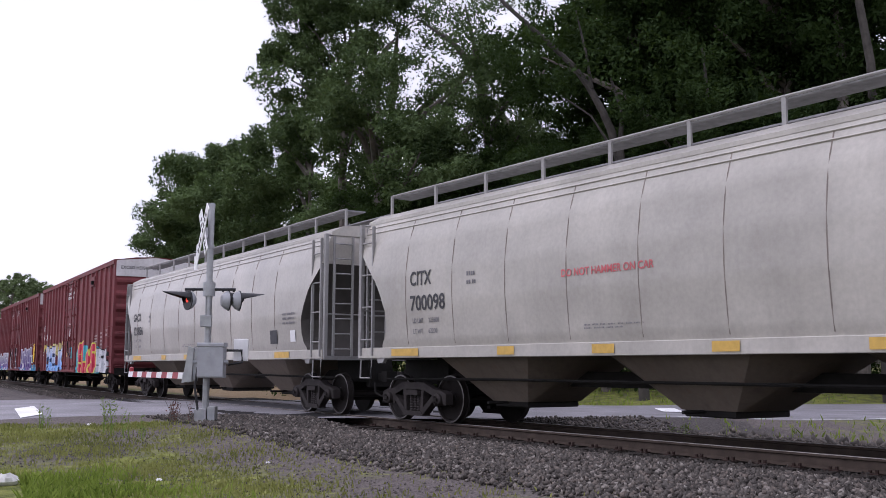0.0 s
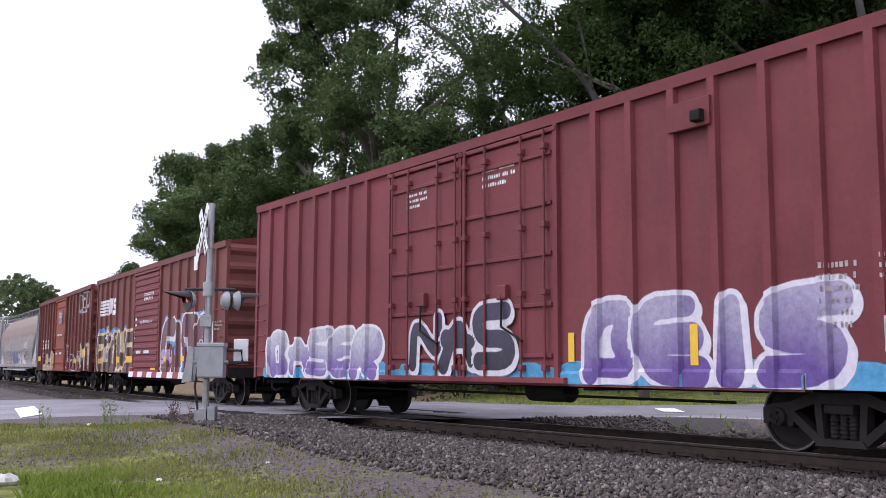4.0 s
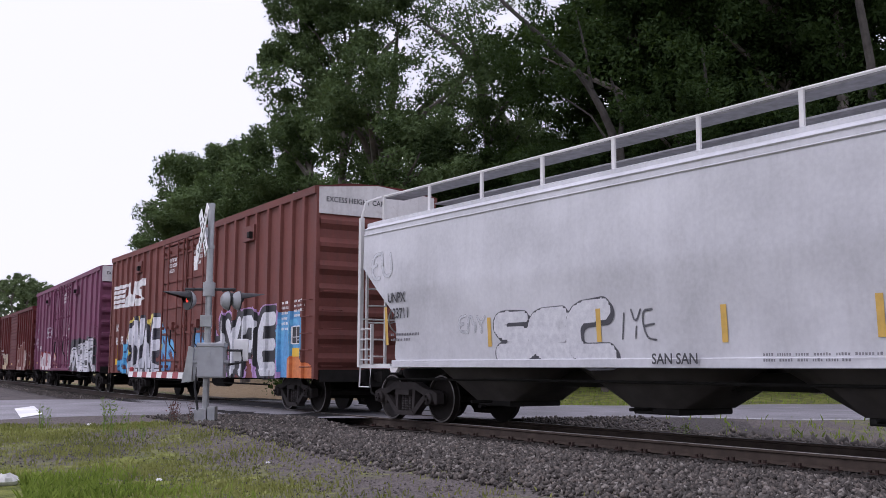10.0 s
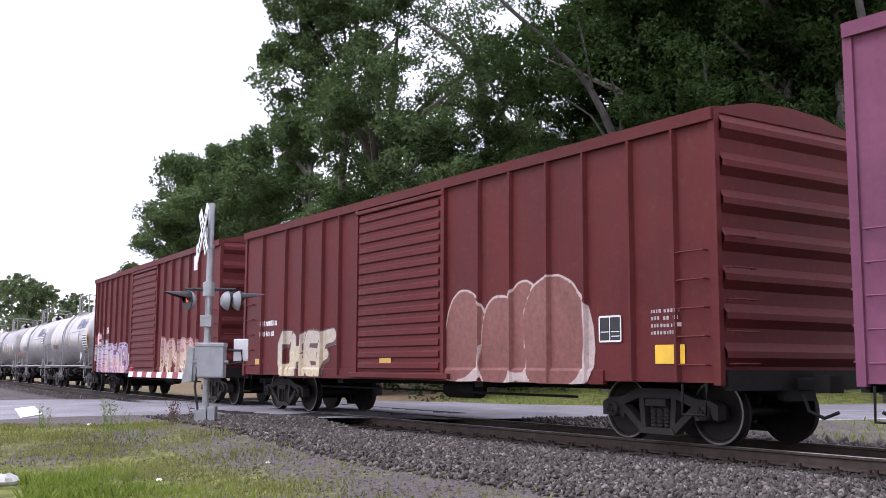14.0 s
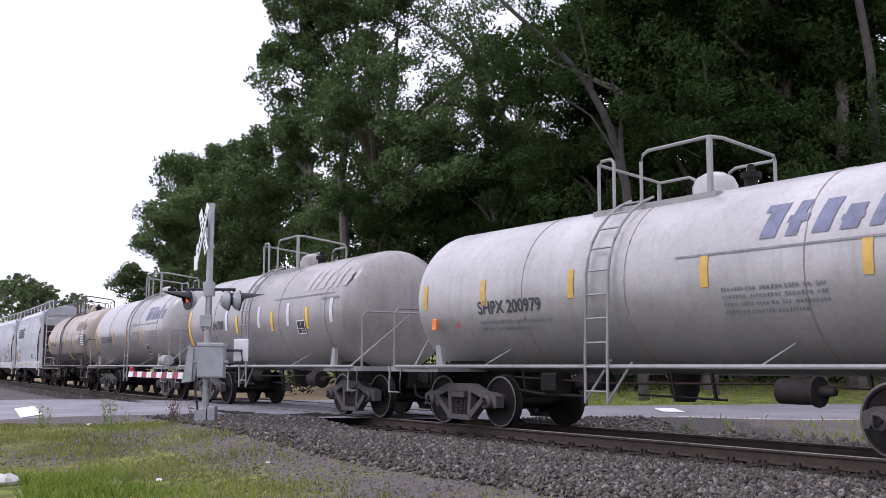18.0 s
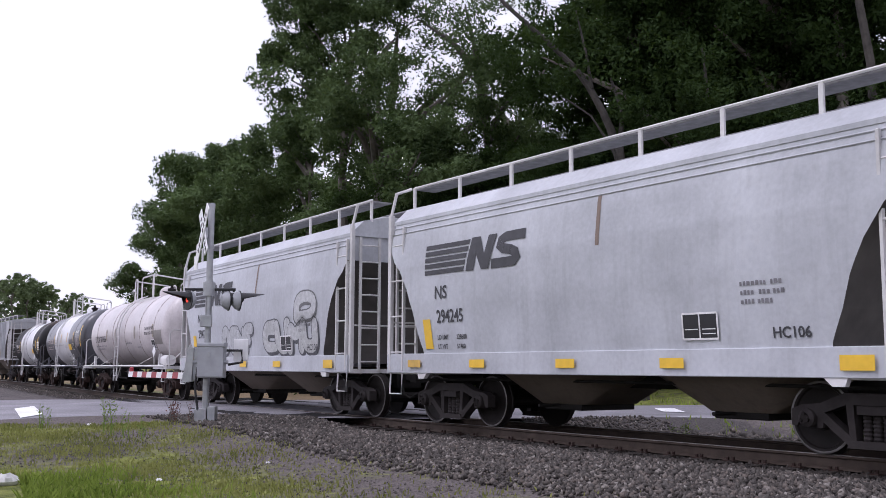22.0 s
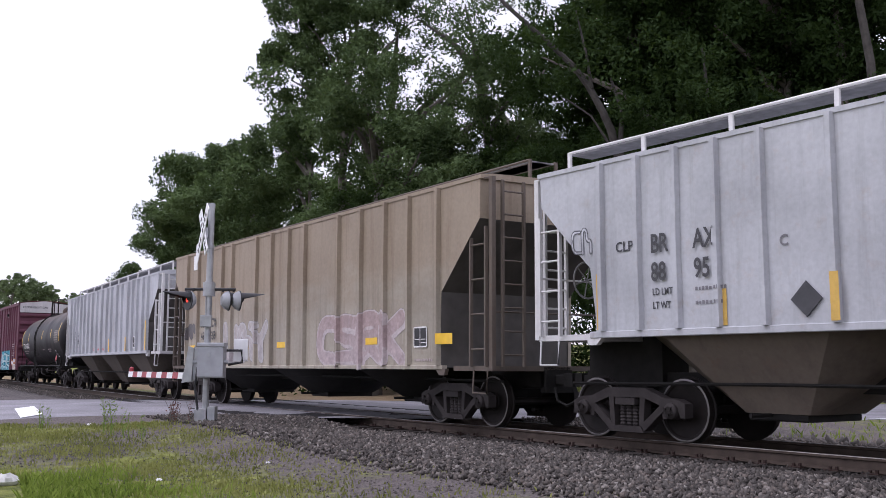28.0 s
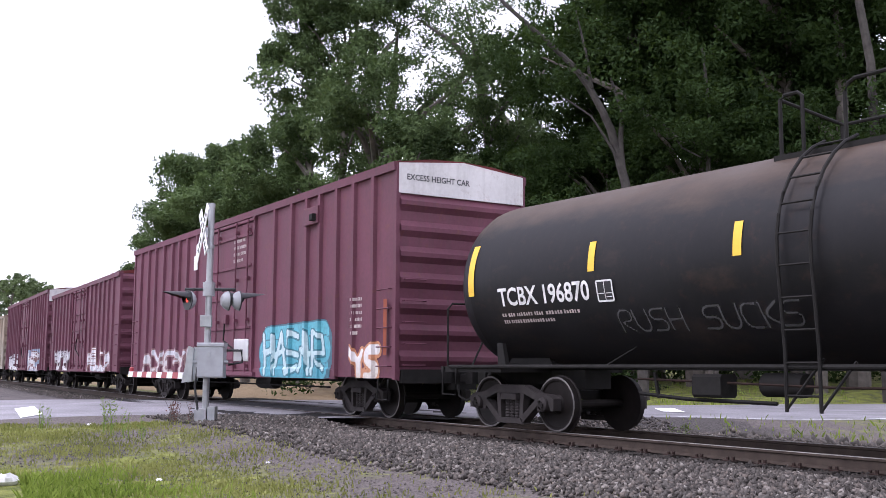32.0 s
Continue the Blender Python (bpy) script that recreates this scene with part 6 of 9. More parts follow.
        part("step", step_mesh(frame), None, ob, m=pose(s * (e - 0.3), -1.45, sill[0]))
        part("jacking_pad", MB().slab([(s * (span(sill[1]) - 0.15), sill[0] + 0.02), (s * (span(sill[1]) + 0.2), sill[0] + 0.02), (s * (span(sill[1]) + 0.15), sill[0] - 0.1), (s * (span(sill[1]) - 0.02), sill[0] - 0.1)][::s], -half(sill[1]) - 0.02, -half(sill[1]) + 0.06), frame, ob)
    part("centre_sill", MB().box(-e + 0.2, e - 0.2, -0.2, 0.2, 0.74, 1.0), "grime", ob)
    # hand brake wheel and air tank on the rear platform
    ring = [(-e + 0.22, -0.55 + 0.3 * math.cos(a), sill[0] + 1.0 + 0.3 * math.sin(a)) for a in [2 * math.pi * j / 20 for j in range(21)]]
    bw_ = part("brake_wheel", MB().tube(ring, 0.018, 5), "rod", ob, "spoked hand brake wheel")
    for a in (0.3, 1.35, 2.4):
        part("spoke", MB().tube([(-e + 0.22, -0.55 + 0.3 * math.cos(a), sill[0] + 1.0 + 0.3 * math.sin(a)), (-e + 0.22, -0.55 - 0.3 * math.cos(a), sill[0] + 1.0 - 0.3 * math.sin(a))], 0.014, 4), "rod", bw_)
    part("air_tank", MB().turn([(-0.42, 0.0), (-0.38, 0.2), (0.38, 0.2), (0.42, 0.0)], "y", 14, (-e + 0.75, -0.2, sill[0] + 0.32)), "rod", ob)
    part("brake_valve", MB().box(-e + 0.95, -e + 1.25, -0.95, -0.65, sill[0] + 0.07, sill[0] + 0.5, 0.04), "rod", ob)
    part("train_line", MB().tube([(-e + 0.3, -0.95, 0.82), (-e * 0.5, -1.05, 0.85), (e * 0.5, -1.05, 0.85), (e - 0.3, -0.95, 0.82)], 0.025, 5), "grime", ob)
    running_gear(ob, L, rust, 2.0, trucks)
    return ob, surf


# ---------- tank cars ----------


def tank(front, rear, sections, label, R=1.37, zc=2.33, deck=1.08, frame="rod", ladder_x=-0.28, plat=(-1.05, 1.27), rust=False, seams=(), dome=0.8, head=0.55, bottom=None, over=0.0, trucks=None, ends=None):
    """sections: (x0, x1, paint) along the barrel; ends: paint of the end fittings."""
    ends = ends or frame
    L = front - rear
    e = L / 2
    ob = car("tank_car", label, "tank car", front, rear, 1.6)
    t = e - 0.55 + over

    def surf(u, z):
        k = (z - zc) / R
        return -R * math.sqrt(max(0.0, 1 - k * k))

    ang = [2 * math.pi * j / 48 for j in range(48)]
    for i, (x0, x1, key) in enumerate(sections):
        x0, x1 = (max(x0, -t + head), min(x1, t - head))
        b = MB()
        b.v += [(x, R * math.cos(a), zc + R * math.sin(a)) for x in np.linspace(x0, x1, 5) for a in ang]
        for k in range(4):
            for j in range(48):
                o, q = 48 * k, (j + 1) % 48
                b.f.append((o + j, o + q, o + 48 + q, o + 48 + j))
        part("barrel", b, key, ob)
        for s, end in ((-1, i == 0), (1, i == len(sections) - 1)):
            if end:
                prof = [(s * (t - head + head * math.sin(w)), R * math.cos(w) ** 0.55) for w in np.linspace(0, math.pi / 2 - 0.02, 9)]
                part("tank_head", MB().turn(prof, "x", 48, (0, 0, zc)), key, ob, "dished tank end")
    for x in seams:
        ring = [(x, (R + 0.001) * math.cos(a), zc + (R + 0.001) * math.sin(a)) for a in [2 * math.pi * j / 40 for j in range(41)]]
        part("weld_band", MB().tube(ring, 0.012, 4), "seam" if sections[0][2] not in ("tank_slate", "tank_black") else sections[0][2], ob)
    # frame: end decks, side rails, saddles
    for s in (-1, 1):
        part("end_deck", MB().box(min(s * (e - 1.75), s * e), max(s * (e - 1.75), s * e), -1.44, 1.44, deck - 0.1, deck), ends, ob, "checkered steel end platform")
        mid = (sections[1][0], sections[1][1]) if len(sections) == 3 else (-e + 1.6, e - 1.6)
        part("side_rail", MB().tube([(mid[0], s * 1.46, deck), (mid[1], s * 1.46, deck)], 0.032, 8), frame, ob)
        part("side_rail", MB().tube([(-e + 0.3, s * 1.46, deck - 0.003), (mid[0], s * 1.46, deck - 0.003)], 0.032, 8), ends, ob)
        part("side_rail", MB().tube([(mid[1], s * 1.46, deck - 0.003), (e - 0.3, s * 1.46, deck - 0.003)], 0.032, 8), ends, ob)
        part("saddle", MB().slab([(s * (e - 1.1), deck), (s * (e - 2.3), deck), (s * (e - 2.1), deck + 0.35), (s * (e - 1.35), deck + 0.35)], -0.75, 0.75), "grime", ob)
        part("end_bracket", MB().slab([(s * (e - 1.5), deck), (s * (e - 1.72), deck), (s * (e - 1.62), deck + 0.4), (s * (e - 1.48), deck + 0.4)], -1.3, -1.22), ends, ob)
        yy = 1.36
        part("end_rail", MB().tube([(s * (e - 0.1), -yy, deck), (s * (e - 0.1), -yy, deck + 1.05), (s * (e - 0.1), -yy + 0.1, deck + 1.15), (s * (e - 0.1), yy - 0.1, deck + 1.15), (s * (e - 0.1), yy, deck + 1.05), (s * (e - 0.1), yy, deck)], 0.022, 6), ends, ob)
        part("end_brace", MB().tube([(s * (e - 0.1), -0.2, deck + 1.1), (s * (e - 0.75), -1.3, deck)], 0.02, 6), ends, ob)
        part("step", step_mesh(ends, 0.4, 0.5), None, ob, m=pose(s * (e - 0.3), -1.46, deck))
        part("end_sill", MB().box(min(s * (e - 2.6), s * e), max(s * (e - 2.6), s * e), -0.3, 0.3, 0.7, deck - 0.05), "grime", ob)
    for x in (-0.5 * e, 0.42 * e):
        part("rail_brace", MB().tube([(x, -1.46, deck), (x + 0.22, surf(0, deck + 0.3) - 0.02, deck + 0.3)], 0.013, 5), ends, ob)
    part("brake_cylinder", MB().turn([(-0.34, 0.0), (-0.3, 0.17), (0.2, 0.17), (0.24, 0.2), (0.28, 0.2), (0.3, 0.07), (0.5, 0.05), (0.52, 0.0)], "x", 16, (e * 0.44, -0.8, 0.77)), "bogie", ob)
    # thin brake rods hung below the barrel
    part("brake_rod", MB().tube([(-e * 0.5, -0.75, 0.9), (-0.8, -0.75, 0.82), (e * 0.4, -0.75, 0.86), (e * 0.66, -0.75, 0.8)], 0.018, 5), "bogie_rust", ob)
    part("brake_rod", MB().tube([(-0.2, -0.7, 0.66), (1.5, -0.7, 0.62)], 0.018, 5), "grime", ob)
    part("control_valve", MB().box(-e * 0.36, -e * 0.3, -0.9, -0.55, 0.65, 0.98, 0.04), "grime", ob)
    part("air_reservoir", MB().turn([(-0.36, 0.0), (-0.32, 0.16), (0.32, 0.16), (0.36, 0.0)], "x", 12, (-e * 0.2, -0.6, 0.84)), "grime", ob)
    part("brake_lever", MB().tube([(-e * 0.5, -0.7, 0.68), (-e * 0.38, -0.8, 0.62), (-e * 0.2, -0.8, 0.6)], 0.03, 5), "grime", ob)
    for x in (-e * 0.45, 0.6, 1.35, e * 0.6):
        part("rod_hanger", MB().slab([(x - 0.1, 1.0), (x - 0.06, 1.0), (x + 0.02, 0.62), (x - 0.02, 0.62)], -0.77, -0.73), "grime", ob)
    part("outlet_valve", MB().turn([(0.55, 0.0), (0.55, 0.16), (0.7, 0.22), (zc - R + 0.1, 0.28), (zc - R + 0.1, 0.0)], "z", 14, (0.1, 0, 0)), "grime", ob)
    # ladder up the side, bent over the barrel to the platform
    lw = 0.24
    arc = [(-1.5, deck - 0.55), (-1.5, deck + 0.2)] + [(-(R + 0.1) * math.cos(a), zc + (R + 0.1) * math.sin(a)) for a in np.linspace(-0.1, 1.25, 8)]
    lad = part("side_ladder", MB().tube([(ladder_x - lw, y, z) for y, z in arc], 0.024, 6), frame, ob, "steel ladder bent over the barrel")
    lad2 = part("stile", MB().tube([(ladder_x + lw, y, z) for y, z in arc], 0.024, 6), frame, lad)
    dist = np.concatenate([[0], np.cumsum([math.dist(arc[i], arc[i + 1]) for i in range(len(arc) - 1)])])
    for k in range(10):
        d = dist[-1] * (k + 0.5) / 10
        y, z = float(np.interp(d, dist, [a[0] for a in arc])), float(np.interp(d, dist, [a[1] for a in arc]))
        part("rung", kept(("rung", frame), lambda: MB().tube([(-lw, 0, 0), (lw, 0, 0)], 0.016, 5).mesh("rung", M[frame])), None, lad, m=pose(ladder_x, y, z))
    for a, b2 in (((ladder_x + lw, 0.55), (ladder_x + lw + 0.45, deck + 0.06)), ((ladder_x - lw, 0.56), (ladder_x + lw + 0.02, deck + 0.1))):
        part("ladder_brace", MB().tube([(a[0], -1.5, a[1]), (b2[0], -1.44, b2[1])], 0.02, 5), frame, lad)
    # top platform with its rails, dome and valves
    zt = zc + R
    x0, x1 = plat
    fr = part("top_platform", MB().box(x0 - 0.1, x1 + 0.12, -0.7, -0.4, zt - 0.2, zt - 0.1), frame, ob, "grated top platform")
    part("platform_deck", MB().box(x0 - 0.1, x1 + 0.12, 0.4, 0.7, zt - 0.2, zt - 0.1), frame, fr)
    hi, lo, xa, xb = zt + 0.72, zt + 0.5, x0 + 0.35, ladder_x + 0.18
    # a short hoop beside the ladder, then the rail to the front and across it
    part("platform_rail", MB().tube([(x0, -0.66, zt - 0.2), (x0, -0.66, hi - 0.06), (x0 + 0.07, -0.66, hi), (xa - 0.07, -0.66, hi), (xa, -0.66, hi - 0.06), (xa, -0.66, zt - 0.2)], 0.028, 7), frame, fr)
    part("platform_rail", MB().tube([(xb, -0.66, zt - 0.2), (xb, -0.66, hi - 0.16), (xb + 0.05, -0.66, hi - 0.05), (xb + 0.16, -0.66, hi), (x1, -0.66, hi), (x1 + 0.1, -0.5, hi - 0.02), (x1 + 0.15, 0.6, lo + 0.06), (x1 + 0.13, 0.66, lo - 0.02), (x1 + 0.13, 0.66, zt - 0.2)], 0.028, 7), frame, fr)
    part("rail_post", MB().box(x1 - 0.035, x1 + 0.035, -0.69, -0.63, zt - 0.2, hi), frame, fr)
    part("platform_rail", MB().tube([(x0, -0.66, hi - 0.05), (x0 + 0.02, 0.6, lo + 0.04), (x0 + 0.1, 0.66, lo), (xb - 0.2, 0.66, lo), (xb - 0.08, 0.66, lo - 0.06), (xb - 0.04, 0.66, lo - 0.18), (xb - 0.04, 0.66, zt - 0.2)], 0.026, 7), frame, fr)
    part("rail_post", MB().box(x0 + 0.05, x0 + 0.1, 0.64, 0.69, zt - 0.2, lo), frame, fr)
    part("platform_rail", MB().tube([(x1 + 0.13, 0.66, lo), (xb + 0.75, 0.66, lo), (xb + 0.63, 0.66, lo - 0.06), (xb + 0.6, 0.66, lo - 0.16), (xb + 0.6, 0.66, zt - 0.2)], 0.026, 7), frame, fr)
    part("manway", MB().turn([(zt - 0.1, 0.0), (zt - 0.1, 0.34), (zt + 0.12, 0.34), (zt + 0.24, 0.28), (zt + 0.32, 0.14), (zt + 0.34, 0.0)], "z", 18, (dome, 0, 0)), sections[len(sections) // 2][2], ob, "domed manway cover")
    part("valve", MB().turn([(zt - 0.1, 0.0), (zt - 0.1, 0.1), (zt + 0.1, 0.1), (zt + 0.12, 0.15), (zt + 0.2, 0.15), (zt + 0.22, 0.06), (zt + 0.32, 0.05), (zt + 0.32, 0.0)], "z", 12, (dome + 0.75, -0.1, 0)), "grime", ob)
    running_gear(ob, L, rust, 1.6, trucks)
    if bottom:
        b = MB()
        a = [math.pi * (1.16 + 0.68 * k / 16) for k in range(17)]
        for x in (-t + head, t - head):
            b.v += [(x, (R + 0.004) * math.cos(w), zc + (R + 0.004) * math.sin(w)) for w in a]
        b.f += [(k, k + 1, 18 + k, 17 + k) for k in range(16)]
        part("belly_coat", b, bottom, ob, "darker band along the belly")
    return ob, surf
# ---------- the train, from its head to its tail ----------


def spaced(a, b, step):
    return [float(v) for v in np.arange(a, b + 1e-6, step)]


CURVED = [(1.30, 1.40), (1.6, 1.47), (2.3, 1.53), (2.9, 1.53), (3.5, 1.45), (3.95, 1.30), (4.05, 1.25)]
CURVED_CUT = [(1.30, 7.62), (1.5, 7.58), (1.65, 7.45), (1.85, 7.37), (2.16, 7.38), (2.47, 7.54), (2.79, 7.76), (3.05, 8.04), (3.38, 8.4), (3.9, 8.44), (4.1, 8.4)]
for front, rear, words, num, lab in ((233.85, 216.85, "CITX", "700098", "pale grey curved-side covered hopper with white sill"), (215.25, 198.3, "GACX", "121856", "pale grey curved-side covered hopper with yellow sill marks")):
    ob, surf = hopper(front, rear, "hop_cream", lab, CURVED, CURVED_CUT, 4.32, (1.24, 1.45), (-4.5, 0.05, 4.6), sill_mat="hop_cream", frame="rod", bay_mat="bay_tan", long_sill=True, trucks=(-7.0, 7.15), bay_top=1.38)
    for x in spaced(-6.6, 6.6, 1.55):
        line = [(x, surf(x, z) - 0.002, z) for z in np.linspace(1.5, 3.95, 9)]
        part("weld_seam", MB().tube(line, 0.011, 4), "seam", ob)
    a = -6.44 if words == "CITX" else -7.1
    for x, w in ((-6.7, 0.48), (-3.55, 0.23), (-1.2, 0.24), (1.1, 0.23), (3.4, 0.24), (6.2, 0.45)):
        patch(ob, "yellow_mark", x - w, x + w, 1.28, 1.42, "amber", lambda u, z: -1.475, 0.01)
    lettering(ob, words, a, 2.62, 0.27, "dark_text", surf, wide=0.85)
    lettering(ob, num, a, 2.14, 0.29, "dark_text", surf, wide=0.98)
    for k, w in enumerate((("LD LMT", "223800"), ("LT WT", "62200")) if words == "CITX" else (("LD LMT", "223400"), ("LT WT", "62600"))):
        lettering(ob, w[0], a + 0.06, 1.9 - 0.2 * k, 0.09, "grey_text", surf, wide=0.9)
        lettering(ob, w[1], a + 0.6 - 0.02 * k, 1.9 - 0.2 * k, 0.09, "grey_text", surf, wide=0.95)
    small_print(ob, -1.6, 1.64, 1.25, 0.1, 2, "grey_text", surf)
    small_print(ob, a + 1.85, 2.5, 0.27, 0.3, 2, "grey_text", surf, "small framed plate mark")
    if words == "CITX":
        lettering(ob, "DO NOT HAMMER ON CAR", -2.06, 2.48, 0.12, "red_text", surf, wide=0.95)
    patch(ob, "consolidated_stencil", 5.5, 5.95, 1.62, 1.95, "dark_text", surf)
    patch(ob, "paper_placard", 6.75, 7.05, 1.65, 1.92, "white", surf)
    small_print(ob, 6.3, 2.05, 0.7, 0.32, 3, "grey_text", surf)

P3 = [-8.67, -7.7, -6.69, -5.74, -4.8, -3.87, -2.92, 2.77, 3.75, 4.83, 5.77, 6.76, 7.75, 8.72]
ob, surf = boxcar(196.62, 177.81, 5.12, 0.78, "box_red", "red-brown excess-height boxcar with bright graffiti and white cap", P3, [(-1.6, 1.5, "plug")], cap=True, trucks=(-7.1, 7.03))
C3 = (ob, surf)
P4 = [-8.6, -7.8, -7.0, -6.2, -5.4, -4.6, -3.8, 3.17, 3.92, 4.76, 5.49, 6.32, 7.08, 7.83, 8.61]
ob, surf = boxcar(175.83, 157.02, 5.12, 0.78, "box_red", "red-brown double-door boxcar with purple and blue graffiti", P4, [(-2.8, -0.3, "plug"), (-0.3, 2.2, "plug")], cap=True, trucks=(-7.1, 6.9))
C4 = (ob, surf)
P5 = [-7.09, -6.2, -5.43, -4.51, -3.5, -2.57, 2.53, 3.52, 4.42, 5.31, 6.2, 7.09]
ob, surf = boxcar(154.9, 139.06, 4.5, 0.82, "box_brown", "brown boxcar with ribbed sliding door and large graffiti", P5, [(-1.7, 1.4, "slide")], door_mat="box_red", roof_mat="box_dark", trucks=(-6.3, 6.2), post=0.06)
C5 = (ob, surf)
P6 = [-7.17, -6.32, -5.33, -4.33, -3.52, -2.53, 2.54, 3.42, 4.35, 5.3, 6.2, 7.1]
ob, surf = boxcar(137.84, 122.1, 4.47, 0.82, "box_rust", "rusty brown boxcar with orange door and faded lettering", P6, [(-1.58, 1.53, "panel")], door_mat="door_orange", roof_mat="galv", trucks=(-6.4, 6.2), post=0.06)
C6 = (ob, surf)

ROUND = [(1.0, 1.45), (1.4, 1.47), (2.0, 1.56), (2.5, 1.58), (3.0, 1.53), (3.5, 1.38), (3.9, 1.12), (4.15, 0.85)]
ob, surf = hopper(120.98, 102.4, "hop_rust", "rust-stained grey round-sided covered hopper with graffiti", ROUND, [(1.0, 7.0), (1.44, 6.97), (1.79, 7.37), (2.19, 7.84), (2.92, 8.45), (3.36, 8.71), (3.6, 8.85), (4.2, 8.6)], 4.3, (1.02, 1.2), (-4.4, -1.7, 1.0, 3.75), slope="hop_ns", bay_top=1.2, frame="rod", bay_mat="grime", band=False, tall_end=True, long_sill=True, rust="dusty", trucks=(-8.25, 7.4))
C7 = (ob, surf)
for x0, x1, y, z, r in ((-5.6, 5.6, -1.4, 0.93, 0.045), (-4.6, 4.9, -1.1, 0.36, 0.06)):
    part("discharge_pipe", MB().tube([(x0, y + 0.3, z + 0.1), (x0 + 0.4, y, z), (x1 - 0.4, y, z), (x1, y + 0.3, z + 0.12)], r, 8), "rod", ob, "grey steel pipe below the bays")
for s in (-1, 1):
    part("end_panel", MB().slab([(s * x, z) for x, z in ((8.98, 1.02), (7.0, 1.02), (6.97, 1.44), (7.37, 1.79), (7.84, 2.19), (8.45, 2.92), (8.71, 3.36), (8.98, 3.62))][::s], -1.45, -1.41), "hop_ns", ob, "pale grey side panel of the end")
for x in (-3.7, -0.7, 2.3):
    part("pipe_hanger", MB().tube([(x, -1.1, 0.36), (x - 0.25, -1.15, 0.6), (x - 0.3, -1.2, 1.05)], 0.04, 6), "grime", ob)
FLAT8 = [(1.12, 1.44), (2.6, 1.53), (3.9, 1.50), (4.0, 1.38)]
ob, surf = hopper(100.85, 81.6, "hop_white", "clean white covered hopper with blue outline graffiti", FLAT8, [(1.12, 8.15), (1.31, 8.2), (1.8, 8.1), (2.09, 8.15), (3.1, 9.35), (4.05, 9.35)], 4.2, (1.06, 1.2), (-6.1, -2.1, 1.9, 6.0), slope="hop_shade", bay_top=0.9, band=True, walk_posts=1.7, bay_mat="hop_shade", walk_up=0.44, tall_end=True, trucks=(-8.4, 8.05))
C8 = (ob, surf)

P9 = [-8.64, -7.9, -7.1, -6.4, -5.67, -4.92, -4.11, -3.32, 3.38, 4.19, 5.0, 5.75, 6.55, 7.34, 8.06, 8.76]
ob, surf = boxcar(79.83, 61.02, 5.16, 0.78, "box_brown", "brown double-door boxcar with silver and blue graffiti", P9, [(-2.4, 0.0, "plug"), (0.0, 2.5, "plug")], cap=True, trucks=(-7.1, 7.1))
C9 = (ob, surf)
P10 = [-8.68, -7.57, -6.26, -5.14, -3.85, 3.85, 5.14, 6.26, 7.57, 8.68]
ob, surf = boxcar(58.81, 40.0, 5.1, 0.84, "box_purple", "purplish maroon double-door boxcar with white graffiti", P10, [(-2.4, -0.05, "plug"), (-0.05, 2.5, "plug")], cap=True, roof_mat="box_purple", trucks=(-7.2, 7.05))
C10 = (ob, surf)
P11 = [-6.72, -5.38, -4.46, -3.45, -2.64, 2.55, 3.45, 4.42, 5.3, 6.29, 7.15]
ob, surf = boxcar(38.11, 22.35, 4.52, 0.82, "box_dark", "dark red boxcar with ribbed door and painted-over graffiti", P11, [(-1.75, 1.38, "slide")], arched=True, trucks=(-6.45, 6.27), post=0.045)
C11 = (ob, surf)
ob, surf = boxcar(20.5, 4.74, 4.58, 0.82, "box_dark", "dark red boxcar with pink and grey graffiti", [-7.31, -6.62, -5.87, -5.0, -4.1, -3.2, -2.4, 2.4, 3.3, 4.2, 5.1, 6.0, 7.0], [(-1.6, 1.5, "slide")], arched=True, trucks=(-6.4, 6.25), post=0.045)
C12 = (ob, surf)

T = {}
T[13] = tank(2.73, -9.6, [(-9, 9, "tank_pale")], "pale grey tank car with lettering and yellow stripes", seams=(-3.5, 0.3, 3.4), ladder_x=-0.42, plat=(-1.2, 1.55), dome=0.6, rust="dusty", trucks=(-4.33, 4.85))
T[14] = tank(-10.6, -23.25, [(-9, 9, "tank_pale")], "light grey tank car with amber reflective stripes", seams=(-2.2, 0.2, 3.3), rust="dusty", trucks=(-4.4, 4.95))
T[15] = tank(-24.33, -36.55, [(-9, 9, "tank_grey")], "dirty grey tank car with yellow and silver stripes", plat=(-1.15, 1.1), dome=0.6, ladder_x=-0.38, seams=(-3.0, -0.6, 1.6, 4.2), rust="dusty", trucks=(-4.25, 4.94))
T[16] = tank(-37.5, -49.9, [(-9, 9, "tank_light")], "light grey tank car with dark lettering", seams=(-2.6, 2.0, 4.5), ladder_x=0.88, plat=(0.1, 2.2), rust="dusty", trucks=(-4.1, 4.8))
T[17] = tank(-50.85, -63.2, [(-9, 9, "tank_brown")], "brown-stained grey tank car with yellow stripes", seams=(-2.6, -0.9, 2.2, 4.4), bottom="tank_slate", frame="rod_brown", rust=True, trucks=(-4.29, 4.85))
NSW = [(1.14, 1.43), (1.5, 1.48), (2.3, 1.54), (3.0, 1.53), (3.6, 1.46), (3.9, 1.38)]
NSC = [(1.14, 4.35), (1.38, 4.38), (1.76, 4.55), (2.15, 4.68), (2.56, 4.88), (2.94, 5.15), (3.1, 5.35), (3.35, 5.52), (3.95, 5.5)]
N18 = hopper(-64.5, -75.8, "hop_ns", "light grey two-bay covered hopper with dark emblem", NSW, NSC, 4.36, (0.95, 1.32), (-1.4, 2.3), bay_top=0.9, bay_mat="bay_tan", tall_end=True, long_sill=True, walk_up=0.28, trucks=(-4.0, 4.62))
